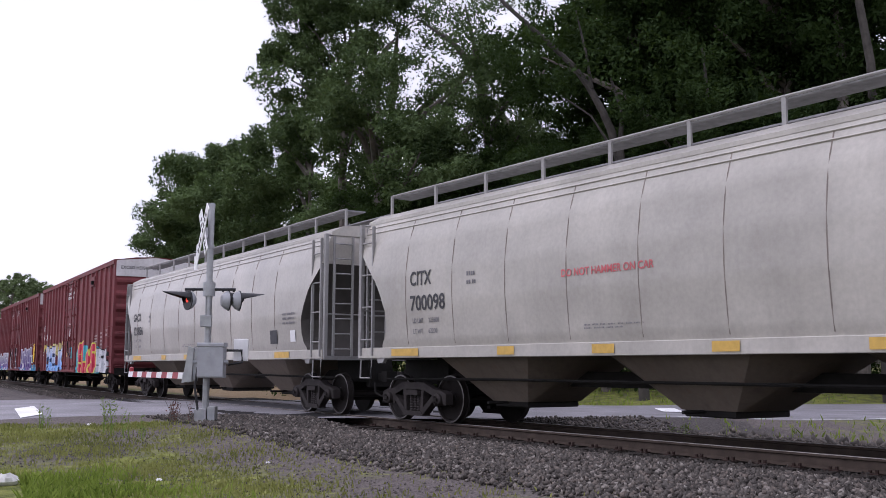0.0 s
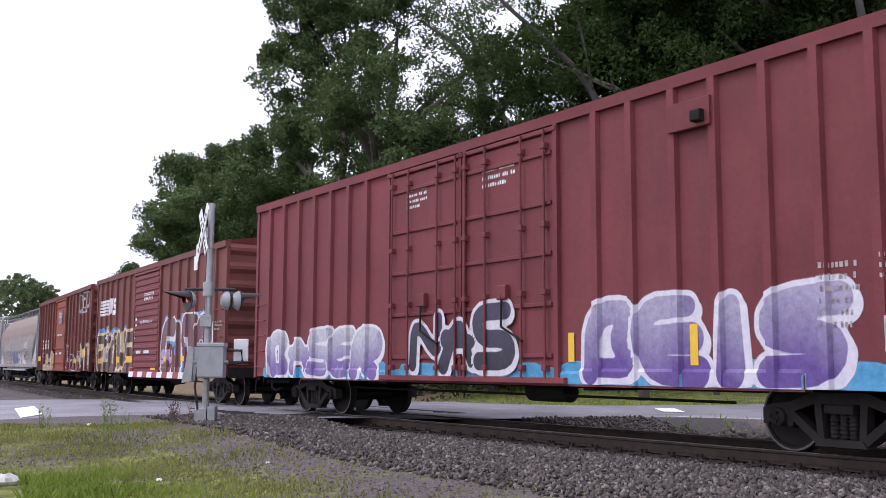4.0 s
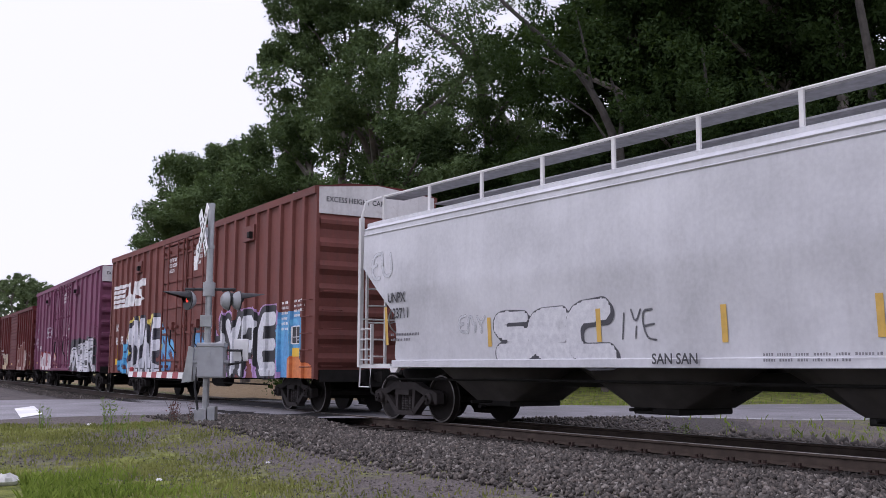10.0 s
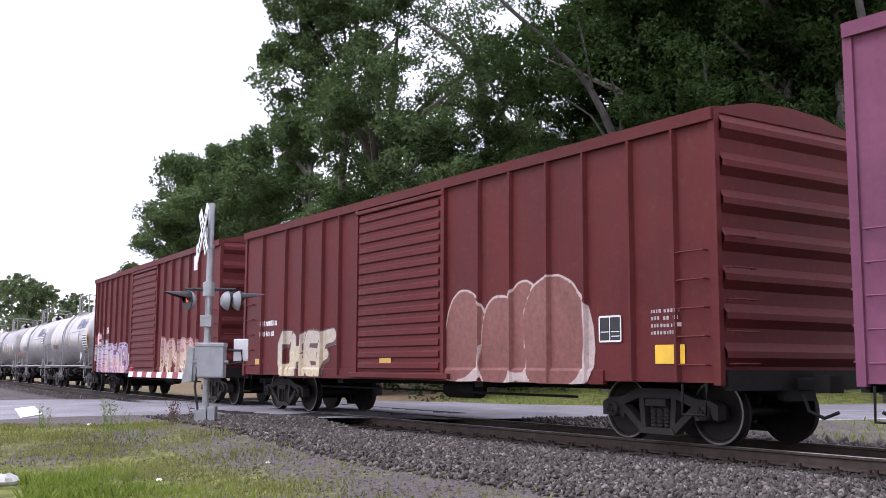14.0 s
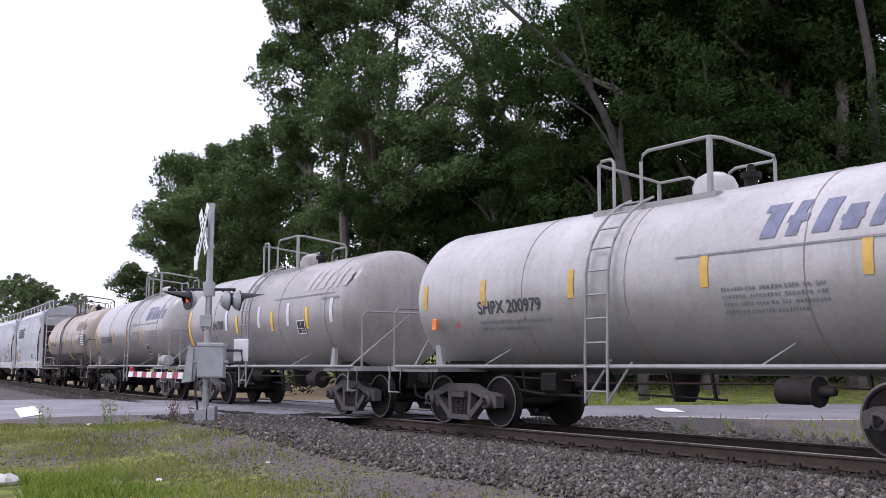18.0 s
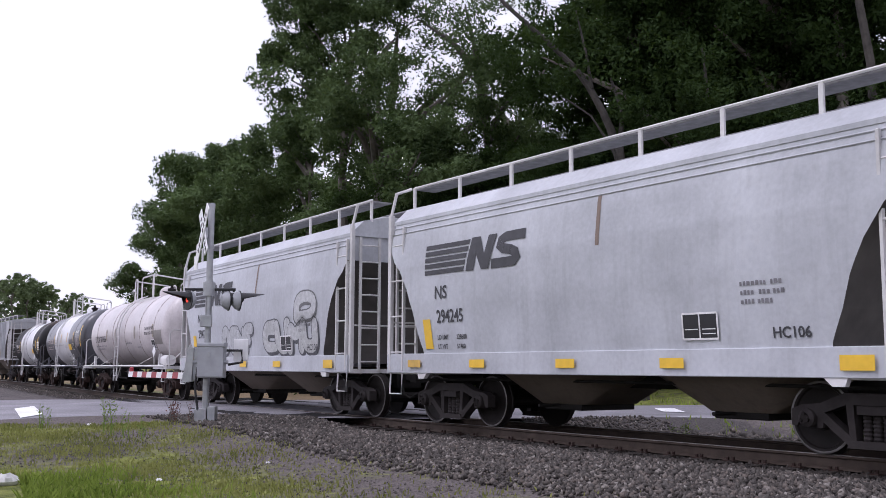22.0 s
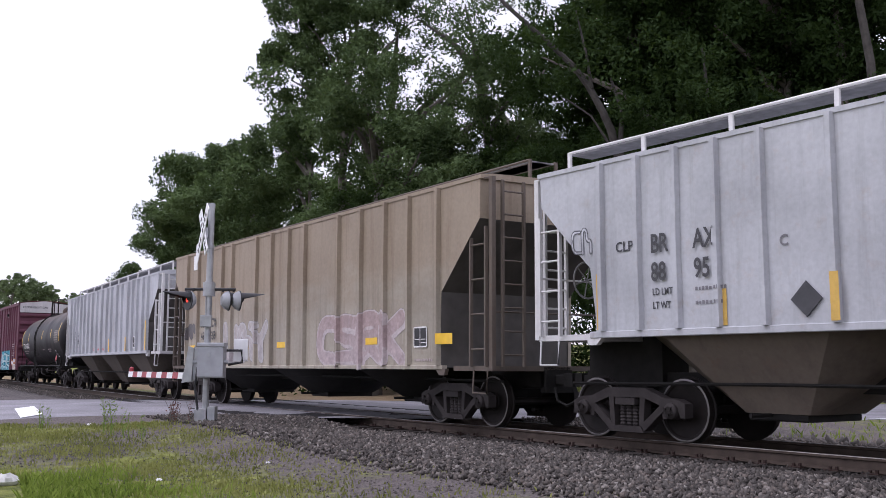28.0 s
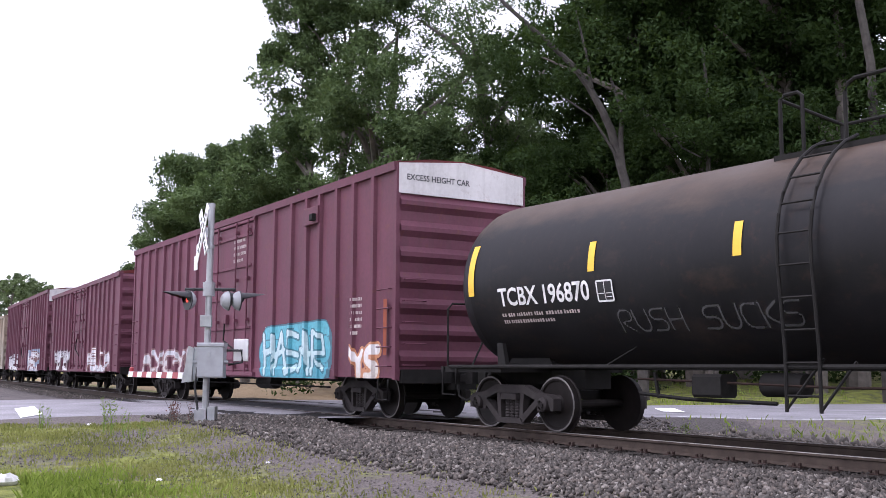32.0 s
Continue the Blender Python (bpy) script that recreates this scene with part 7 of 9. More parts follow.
N19 = hopper(-77.4, -88.6, "hop_ns", "grubby light grey two-bay hopper with outline graffiti", NSW, NSC, 4.36, (0.95, 1.32), (-1.4, 2.3), bay_top=0.9, bay_mat="bay_tan", tall_end=True, long_sill=True, walk_up=0.28, trucks=(-4.0, 4.72))
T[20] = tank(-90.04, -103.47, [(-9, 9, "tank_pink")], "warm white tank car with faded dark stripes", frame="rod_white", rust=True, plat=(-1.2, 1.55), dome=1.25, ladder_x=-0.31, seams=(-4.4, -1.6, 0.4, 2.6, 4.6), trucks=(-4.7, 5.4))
T[21] = tank(-104.43, -116.75, [(-9, -2.1, "tank_slate"), (-2.1, 2.3, "tank_white"), (2.3, 9, "tank_slate")], "slate grey tank car with a wide white band", frame="rod_white", ends="tank_slate", plat=(-1.17, 1.47), ladder_x=-0.27, rust=True, seams=(-3.9, 4.0), trucks=(-4.33, 4.74))
T[22] = tank(-117.85, -131.2, [(-9, -2.5, "tank_black"), (-2.5, 3.1, "tank_white"), (3.1, 9, "tank_black")], "black tank car with a wide white band", frame="rod_white", ends="tank_slate", plat=(-1.17, 1.5), rust=True, seams=(-4.0, 0.3, 4.6), trucks=(-4.9, 5.37))
RIB = [(1.55, 1.50), (2.8, 1.52), (4.12, 1.52)]
RIBC = [(1.55, 7.1), (1.8, 7.1), (2.56, 7.2), (3.09, 7.77), (3.61, 8.3), (4.15, 8.33)]
P23 = [-6.93, -6.19, -5.47, -4.78, -4.05, -3.05, -2.26, -1.41, -0.5, 0.5, 1.4, 2.31, 3.08, 4.04, 4.9, 5.7, 6.4, 7.0]
R23 = hopper(-132.8, -149.8, "hop_ribbed", "weathered blue-grey ribbed hopper with amber marks", RIB, RIBC, 4.3, (1.50, 1.60), (-4.6, 0.1, 4.8), posts=P23, walk_up=0.2, band=False, bay_mat="bay_tan", trucks=(-6.92, 7.1))
R24 = hopper(-150.97, -168.0, "hop_tan", "dirt-streaked tan ribbed hopper with faded graffiti", [(1.06, 1.5), (2.8, 1.52), (4.38, 1.52)], [(1.06, 7.0), (1.5, 7.0), (2.44, 7.05), (3.66, 8.29), (4.4, 8.3)], 4.5, (1.02, 1.1), (-4.45, 0.15, 4.65), posts=[-7.06, -6.1, -5.13, -4.17, -3.4, -1.72, -0.74, 0.28, 1.18, 2.91, 3.94, 4.97, 5.91, 6.96], frame="rod_brown", walk_in=0.2, slope="hop_shade", band=False, bay_mat="grime", trucks=(-6.9, 6.8))
R25 = hopper(-169.57, -186.6, "hop_ribbed", "blue-grey ribbed covered hopper with yellow reflectors", RIB, RIBC, 4.3, (1.50, 1.60), (-4.46, 0.17, 4.83), posts=[-7.0, -6.2, -5.5, -4.7, -3.9, -3.06, -2.17, -1.24, -0.29, 0.67, 1.48, 2.44, 3.25, 4.24, 4.96, 5.69, 6.49, 7.17], walk_up=0.2, band=False, bay_mat="bay_dark", trucks=(-7.0, 7.2))
T[26] = tank(-188.0, -205.0, [(-9, 9, "tank_black")], "long black tank car with yellow reflective stripes", R=1.5, zc=2.53, frame="grime", ladder_x=-0.8, plat=(-1.6, 0.9), dome=0.34, head=0.7, over=0.3, trucks=(-6.95, 7.25))
P27 = [-8.5, -7.6, -6.8, -5.9, -5.0, -4.3, -3.5, -2.6, 3.29, 4.33, 5.2, 5.91, 6.78, 7.59, 8.48]
B27 = boxcar(-206.33, -225.14, 5.12, 0.8, "box_plum", "plum-brown excess-height boxcar with turquoise graffiti", P27, [(-1.6, 1.9, "plug")], cap=True, trucks=(-7.0, 6.95))
PFAR = [-7.0, -6.1, -5.2, -4.3, -3.4, -2.5, 2.5, 3.4, 4.3, 5.2, 6.1, 7.0]
B28 = boxcar(-227.3, -243.5, 4.6, 0.82, "box_plum", "faded plum-red boxcar with pale graffiti", PFAR, [(-1.6, 1.5, "plug")])
B29 = boxcar(-245.4, -264.2, 5.1, 0.8, "box_plum", "dull maroon excess-height boxcar with graffiti", P27, [(-1.6, 1.9, "plug")], cap=True)
B30 = boxcar(-266.2, -282.2, 4.6, 0.82, "hop_tan", "brownish boxcar at the tail of the view", PFAR, [(-1.6, 1.5, "plug")])
# ---------- lettering, emblems and graffiti on the cars ----------
CREAM, WHITE, SILVER, BLACK = (0.62, 0.52, 0.33), (0.72, 0.71, 0.72), (0.52, 0.53, 0.56), (0.018, 0.018, 0.022)
BLUE, TEAL, YELL, NAVY = (0.10, 0.30, 0.58), (0.05, 0.33, 0.40), (0.68, 0.55, 0.14), (0.03, 0.05, 0.14)


def yellow_bars(c, places, z0, z1, w=0.45, mat="yellow"):
    for x in places:
        patch(c[0], "yellow_reflector", x - w / 2, x + w / 2, z0, z1, mat, c[1], 0.017, 0, 2, 3, "yellow reflective sheet")


def stencil(c, x, z, w=0.5, h=0.42):
    patch(c[0], "stencil_panel", x, x + w, z, z + h, "black", c[1], 0.017, 0, 3, 2, "black stencil panel with white frame")
    for q in ((x - 0.015, x + 0.012, z, z + h), (x + w - 0.012, x + w + 0.015, z, z + h), (x + w * 0.47, x + w * 0.51, z, z + h), (x, x + w, z + h - 0.012, z + h + 0.015), (x, x + w, z - 0.015, z + 0.012), (x + w * 0.06, x + w * 0.44, z + h * 0.36, z + h * 0.4), (x + w * 0.56, x + w * 0.94, z + h * 0.36, z + h * 0.4), (x + w * 0.56, x + w * 0.94, z + h * 0.18, z + h * 0.22)):
        patch(c[0], "stencil_line", *q, "white_text", c[1], 0.021, 0, 2, 2)


def door_words(c, x, z, h, words):
    for k, w in enumerate(words):
        lettering(c[0], w, x, z - k * h * 1.55, h, "white_text", c[1], lift=0.045, wide=0.82)


def numbers(c, pieces, z, h, mat="white_text", wide=0.85):
    for x, w in pieces:
        lettering(c[0], w, x, z, h, mat, c[1], lift=0.03 if c in (R23, R24, R25) else 0.02, wide=wide)


def tack_box(c, x, z):
    part("tack_board", MB().box(x, x + 0.75, -1.66, -1.58, z, z + 0.4, 0.01), [o for o in c[0].children if o.name.startswith("side_wall")][0].data.materials[0], c[0], "riveted tack board")
    part("latch_block", MB().box(x + 0.5, x + 0.66, -1.76, -1.64, z + 0.06, z + 0.22, 0.02), "grime", c[0])


# C3
g = C3
graffiti(g[0], 1.7, 6.9, 0.85, 1.75, "???", TEAL, (0.07, 0.42, 0.5), TEAL, None, g[1], 35, thick=0.3, rim=0.01, lift=0.005)
graffiti(g[0], 2.2, 6.0, 0.84, 1.95, "GLAS", (0.50, 0.022, 0.06), (0.60, 0.05, 0.10), (0.66, 0.62, 0.10), None, g[1], 31, thick=0.22, rim=0.07, wild=0.05, lined=False, fill_cell=0.86)
graffiti(g[0], 6.5, 8.7, 0.86, 1.7, "SES", (0.60, 0.61, 0.65), SILVER, BLACK, None, g[1], 32, thick=0.155, rim=0.045, wild=0.06, lined=False, lift=0.012)
graffiti(g[0], -7.3, -2.3, 1.3, 2.2, "??????", (0.62, 0.55, 0.22), (0.66, 0.58, 0.25), (0.2, 0.13, 0.05), None, g[1], 36, thick=0.12, rim=0.02, lift=0.005)
graffiti(g[0], -7.5, -2.2, 0.8, 2.0, "ZKEUK", (0.20, 0.42, 0.80), (0.66, 0.66, 0.76), NAVY, None, g[1], 33, thick=0.2, rim=0.045, wild=0.12, bend=1, lined=False)
graffiti(g[0], -7.7, -6.95, 1.75, 2.2, "MH", YELL, YELL, YELL, None, g[1], 37, thick=0.04, rim=0.01, cell=0.03, lift=0.013)
graffiti(g[0], 0.2, 0.95, 1.4, 1.95, "???", TEAL, (0.1, 0.4, 0.5), TEAL, None, g[1], 38, thick=0.04, rim=0.01, cell=0.03, lift=0.05)
graffiti(g[0], -2.55, -1.9, 1.95, 2.25, "EP", YELL, YELL, NAVY, None, g[1], 34, thick=0.045, rim=0.015, cell=0.03)
numbers(g, ((-8.5, "NS"),), 2.88, 0.3)
numbers(g, ((-8.5, "47"), (-7.52, "24"), (-6.5, "14")), 2.38, 0.32)
door_words(g, -0.72, 4.32, 0.125, ["CLOSE AND LOCK DOORS", "BEFORE MOVING CAR"])
door_words(g, -0.4, 4.55, 0.08, ["DO NOT APPLY HEAT"])
small_print(g[0], -8.5, 1.55, 0.8, 0.3, 2, "white_text", g[1])
small_print(g[0], 5.85, 2.0, 0.7, 0.35, 3, "dim_text", g[1])
small_print(g[0], 6.95, 1.7, 0.65, 0.75, 5, "dim_text", g[1])
small_print(g[0], 8.0, 2.2, 0.6, 0.35, 2, "dim_text", g[1])
patch(g[0], "paper_placard", 0.1, 0.35, 2.4, 2.75, "white", g[1], 0.05)
patch(g[0], "yellow_reflector", -0.42, -0.27, 1.5, 2.0, "amber", g[1], 0.06)
lettering(g[0], "OPEN CLOSE", -0.1, 2.95, 0.07, "white_text", g[1], lift=0.055)
tack_box(g, 5.05, 4.35)
# C4
g = C4
graffiti(g[0], -8.8, 9.0, 0.82, 0.98, "????????????????", (0.10, 0.34, 0.56), (0.08, 0.3, 0.5), (0.10, 0.34, 0.56), None, g[1], 44, thick=0.2, rim=0.01, lift=0.005)
graffiti(g[0], 2.95, 7.3, 0.9, 2.0, "BEIS", (0.13, 0.075, 0.27), (0.36, 0.33, 0.45), (0.66, 0.64, 0.7), None, g[1], 41, thick=0.2, rim=0.075, wild=0.08, lined=False)
graffiti(g[0], -1.9, 1.15, 1.0, 2.1, "NAS", (0.03, 0.03, 0.04), (0.06, 0.05, 0.09), (0.62, 0.6, 0.64), None, g[1], 42, thick=0.15, rim=0.07, lined=False, lift=0.05)
graffiti(g[0], -8.5, -3.3, 0.9, 1.85, "BASER", (0.2, 0.13, 0.36), SILVER, WHITE, None, g[1], 43, thick=0.16, rim=0.06, lined=False)
patch(g[0], "yellow_reflector", 8.68, 8.85, 1.3, 2.3, "yellow", g[1], 0.07, 0, 4, 2)
patch(g[0], "yellow_reflector", 4.98, 5.12, 1.1, 1.65, "yellow", g[1])
patch(g[0], "yellow_reflector", 2.5, 2.64, 1.15, 1.6, "yellow", g[1])
stencil(g, 7.9, 1.25, 0.55, 0.4)
yellow_bars(g, (8.2,), 0.95, 1.15, 0.55)
small_print(g[0], 7.0, 1.5, 0.5, 0.85, 6, "dim_text", g[1])
small_print(g[0], 7.85, 2.05, 0.6, 0.35, 3, "dim_text", g[1])
small_print(g[0], -2.2, 4.1, 0.7, 0.45, 4, "white_text", g[1])
small_print(g[0], 0.3, 4.15, 0.9, 0.4, 3, "white_text", g[1])
tack_box(g, 4.75, 4.3)
# C5
g = C5
rail_logo(g[0], -7.07, 3.02, 0.63, "white_text", g[1], 4.0)
numbers(g, ((-6.15, "NS"),), 2.38, 0.23)
numbers(g, ((-6.15, "40"), (-5.66, "6"), (-5.28, "085")), 2.05, 0.24, "white_text", 0.8)
for k, w in enumerate((("LD LMT", "155000"), ("LT WT", "65000"))):
    lettering(g[0], w[0], -6.1, 1.76 - 0.19 * k, 0.1, "white_text", g[1], wide=0.85)
    lettering(g[0], w[1], -5.1, 1.76 - 0.19 * k, 0.1, "white_text", g[1], wide=0.85)
graffiti(g[0], -7.75, -2.0, 1.5, 2.4, "?????", (0.09, 0.2, 0.42), (0.12, 0.26, 0.5), (0.09, 0.2, 0.42), None, g[1], 53, thick=0.22, rim=0.01, lift=0.005)
graffiti(g[0], -7.6, -1.95, 0.82, 2.3, "GOOWS", (0.13, 0.07, 0.055), (0.10, 0.055, 0.05), CREAM, None, g[1], 51, thick=0.18, rim=0.11, wild=0.07, lined=False, fill_cell=0.86)
graffiti(g[0], 1.75, 6.6, 0.85, 2.45, "CITP", (0.13, 0.05, 0.05), (0.15, 0.075, 0.08), (0.64, 0.62, 0.6), (0.12, 0.26, 0.5), g[1], 52, thick=0.3, rim=0.07, grow=0.03, wild=0.06, lined=False, fill_cell=0.8)
graffiti(g[0], 1.7, 2.9, 1.15, 1.6, "????", (0.42, 0.3, 0.46), (0.45, 0.34, 0.48), (0.42, 0.3, 0.46), None, g[1], 54, thick=0.06, rim=0.01, lift=0.012)
lettering(g[0], "DOOR OPENING W10-0 H10-3", -0.85, 2.52, 0.1, "white_text", g[1], lift=0.05, wide=0.85)
door_words(g, -0.4, 3.45, 0.1, ["CLOSE & LOCK DOORS", "BEFORE MOVING CAR"])
yellow_bars(g, (-7.1, -4.15, -2.3), 1.2, 1.42, 0.5)
yellow_bars(g, (2.25, 4.1), 1.22, 1.38, 0.5)
yellow_bars(g, (0.9,), 0.86, 1.02, 0.6)
yellow_bars(g, (6.75,), 1.42, 1.75, 0.65)
stencil(g, 5.7, 1.4, 0.5, 0.42)
patch(g[0], "paper_placard", -1.55, -1.35, 2.45, 2.8, "white", g[1], 0.02)
patch(g[0], "pale_plate", -1.2, -0.6, 1.5, 1.6, "cap_white", g[1], 0.05)
patch(g[0], "pale_plate", -0.2, 0.45, 1.5, 1.6, "cap_white", g[1], 0.05)
small_print(g[0], 6.6, 2.05, 1.0, 0.3, 3, "dim_text", g[1])
# C6
g = C6
numbers(g, ((-6.2, "52"), (-5.22, "63"), (-4.28, "06")), 1.95, 0.49, "white_text", 0.8)
graffiti(g[0], -5.3, -1.8, 0.78, 1.0, "??????", CREAM, (0.5, 0.42, 0.3), (0.16, 0.1, 0.08), None, g[1], 60, thick=0.2, rim=0.02)
graffiti(g[0], -4.9, -1.9, 0.95, 1.75, "A?H?A", CREAM, (0.5, 0.42, 0.32), (0.16, 0.09, 0.08), None, g[1], 61, thick=0.12, rim=0.025, bend=0, wild=0.2)
graffiti(g[0], 1.62, 2.6, 0.98, 2.15, "", SILVER, SILVER, SILVER, None, g[1], 62, thick=0.009, rim=0.007, cell=0.02, bend=1, shapes=[[(0.1, 0.7), (0.02, 1.0), (0.3, 0.78), (0.5, 1.05), (0.7, 0.78), (1.0, 0.95), (0.9, 0.6), (1.0, 0.3), (0.85, 0.1)], [(0.1, 0.7), (0.0, 0.4), (0.12, 0.1), (0.4, 0.0)], [(0.3, 0.6), (0.42, 0.68), (0.5, 0.58), (0.38, 0.52), (0.3, 0.6)], [(0.25, 0.3), (0.5, 0.25), (0.8, 0.35)], [(0.45, 0.45), (0.55, 0.35), (0.7, 0.48)], [(1.0, 0.25), (1.35, 0.5), (1.1, 0.1), (1.5, 0.0)]])
graffiti(g[0], 3.25, 4.9, 0.85, 1.55, "", SILVER, SILVER, SILVER, None, g[1], 63, thick=0.011, rim=0.008, cell=0.022, shapes=[[(0.0, 0.2), (0.02, 1.0), (0.2, 1.1), (0.28, 0.2)], [(0.28, 0.9), (0.45, 1.1), (0.5, 0.3)], [(0.5, 0.9), (0.68, 1.05), (0.72, 0.3)], [(0.74, 0.85), (0.95, 1.0), (1.0, 0.2), (0.7, 0.0), (0.1, 0.05), (0.0, 0.2)], [(0.12, 0.6), (0.14, 0.75)], [(0.6, 0.6), (0.62, 0.75)]])
graffiti(g[0], 5.0, 6.6, 0.9, 2.05, "N?N", (0.5, 0.47, 0.45), CREAM, (0.18, 0.1, 0.1), None, g[1], 64, thick=0.07, bend=0, wild=0.2)
graffiti(g[0], 7.2, 7.72, 0.95, 2.05, "?N", SILVER, CREAM, (0.18, 0.1, 0.1), None, g[1], 66, thick=0.05, bend=0, wild=0.2)
graffiti(g[0], 4.9, 7.1, 3.4, 4.2, "MAON", (0.155, 0.06, 0.04), (0.155, 0.06, 0.04), SILVER, None, g[1], 65, thick=0.1, rim=0.04, cell=0.035, lined=False)
patch(g[0], "grey_panel", -0.53, 0.53, 3.1, 3.68, "grey_text", g[1], 0.045)
door_words(g, -0.42, 3.52, 0.08, ["CLOSE & LOCK DOORS", "BEFORE MOVING CAR"])
for o in list(g[0].children)[-2:]:
    o.location.y -= 0.05
lettering(g[0], "DOOR OPENING W10-0 H10-3", -0.85, 2.5, 0.1, "white_text", g[1], lift=0.05, wide=0.85)
yellow_bars(g, (-6.95, 2.3), 1.35, 1.58, 0.45)
yellow_bars(g, (-4.6, -2.2, 4.4), 1.2, 1.36, 0.5)
yellow_bars(g, (6.5,), 1.5, 1.8, 0.5)
for w, x, z in (("SOUTHERN", -6.6, 3.35), ("SERVES", 3.4, 2.95), ("THE SOUTH", 3.0, 2.35)):
    lettering(g[0], w, x, z, 0.28, "box_red", g[1], "faded_lettering", label="faded ghost of old lettering")
patch(g[0], "pale_plate", -1.0, -0.5, 1.62, 1.72, "cap_white", g[1], 0.05)
patch(g[0], "pale_plate", 0.15, 0.75, 1.62, 1.72, "cap_white", g[1], 0.05)
stencil(g, 4.95, 1.55, 0.5, 0.42)
small_print(g[0], -6.2, 1.5, 0.5, 0.3, 2, "white_text", g[1])
# C7
g = C7
numbers(g, ((-7.24, "DMIX"),), 2.62, 0.25, "grey_text", 0.82)
numbers(g, ((-7.24, "5071"),), 2.14, 0.27, "grey_text", 0.9)
graffiti(g[0], -5.0, -2.6, 1.25, 1.95, "RNGE", (0.30, 0.27, 0.25), (0.28, 0.25, 0.24), (0.03, 0.03, 0.035), None, g[1], 71, thick=0.15, rim=0.028, cell=0.035, lined=False)
graffiti(g[0], -1.4, 1.1, 1.2, 2.0, "BOIW", (0.07, 0.10, 0.2), (0.14, 0.17, 0.28), (0.34, 0.35, 0.4), None, g[1], 72, thick=0.16, rim=0.035, lined=False)
graffiti(g[0], 1.25, 4.6, 1.2, 1.95, "MARC", (0.62, 0.63, 0.68), (0.34, 0.29, 0.25), BLACK, None, g[1], 73, thick=0.17, rim=0.035, lined=False)
graffiti(g[0], 4.05, 5.5, 2.1, 2.5, "MARKS", WHITE, WHITE, WHITE, None, g[1], 74, thick=0.012, rim=0.012, cell=0.02)
stencil(g, 5.2, 1.65, 0.5, 0.34)
yellow_bars(g, (-7.3, -3.9, -1.9, 1.8, 4.6, 7.6), 1.25, 1.38, 0.5, "amber")
small_print(g[0], -6.6, 1.55, 1.6, 0.3, 2, "grey_text", g[1])
part("air_line", MB().tube([(-6.6, -1.5, 0.55), (-6.2, -1.55, 0.85), (4.5, -1.55, 0.82), (5.2, -1.55, 0.82)], 0.05, 8), "rod", g[0], "long unloading pipe")
part("vacuum_line", MB().tube([(-5.4, -1.2, 0.42), (4.0, -1.2, 0.4), (4.6, -1.2, 0.7)], 0.06, 8), "grime", g[0])
for x in (-4.2, -1.2, 1.8, 4.8):
    part("pipe_drop", MB().tube([(x, -1.5, 0.82), (x + 0.5, -1.3, 0.42)], 0.03, 6), "grime", g[0])
# C8
g = C8
graffiti(g[0], 3.0, 8.15, 1.27, 2.15, "", (0.16, 0.38, 0.47), (0.24, 0.46, 0.54), (0.3, 0.5, 0.56), None, g[1], 85, thick=0.085, rim=0.012, cell=0.03, lined=False, bend=1, lift=0.008, shapes=([(0.30, 0.49), (0.38, 0.19), (0.41, 0.07)], [(0.45, 0.52), (0.51, 0.32), (0.57, 0.04)], [(0.53, 0.62), (0.59, 0.60), (0.54, 0.45)], [(0.59, 0.26), (0.67, 0.04), (0.67, 0.40)], [(0.74, 0.13), (0.77, 0.43)], [(0.95, 0.38), (0.99, 0.21), (0.94, 0.09)], [(0.12, 0.47), (0.17, 0.23)], [(0.01, 0.36), (0.03, 0.29)]))
graffiti(g[0], 3.0, 8.15, 1.27, 2.15, "", (0.05, 0.05, 0.07), (0.05, 0.06, 0.08), (0.07, 0.08, 0.1), None, g[1], 81, thick=0.012, rim=0.008, cell=0.024, lined=False, bend=1, lift=0.012, shapes=([(0.00, 0.47), (0.06, 0.81), (0.14, 0.83), (0.22, 0.60), (0.27, 0.36), (0.23, 0.09), (0.12, 0.02)], [(0.06, 0.79), (0.08, 0.51), (0.19, 0.04)], [(0.06, 0.28), (0.11, 0.00)], [(0.29, 0.91), (0.31, 0.83), (0.29, 0.49), (0.42, 0.04), (0.37, 0.36), (0.49, 0.85), (0.37, 0.77), (0.29, 0.91)], [(0.28, 0.19), (0.32, 0.23), (0.42, 0.04)], [(0.42, 0.55), (0.49, 0.51), (0.66, 0.04)], [(0.56, 0.36), (0.66, 0.06), (0.64, 0.34), (0.68, 0.51), (0.71, 0.02)], [(0.74, 0.36), (0.74, 0.79), (0.76, 0.98), (0.81, 0.70)], [(0.74, 0.09), (0.78, 0.40)], [(0.78, 0.11), (0.80, 0.21)]))
graffiti(g[0], -4.9, -2.15, 1.2, 2.0, "SEC", (0.60, 0.60, 0.63), (0.60, 0.60, 0.63), (0.06, 0.06, 0.07), None, g[1], 82, thick=0.15, rim=0.011, cell=0.035, lined=False)
graffiti(g[0], -2.0, -1.25, 1.4, 1.95, "IYE", (0.1, 0.1, 0.11), (0.1, 0.1, 0.11), (0.08, 0.08, 0.09), None, g[1], 86, thick=0.009, rim=0.007, cell=0.025)
graffiti(g[0], -6.0, -5.2, 1.65, 2.0, "???", (0.3, 0.3, 0.32), SILVER, SILVER, None, g[1], 83, thick=0.015, rim=0.01, cell=0.025)
graffiti(g[0], -9.0, -8.2, 2.8, 3.4, "??", SILVER, SILVER, SILVER, None, g[1], 84, thick=0.02, rim=0.015, cell=0.03)
numbers(g, ((-8.35, "UNPX"),), 2.33, 0.2, "dark_text")
numbers(g, ((-8.3, "123711"),), 2.02, 0.2, "dark_text")
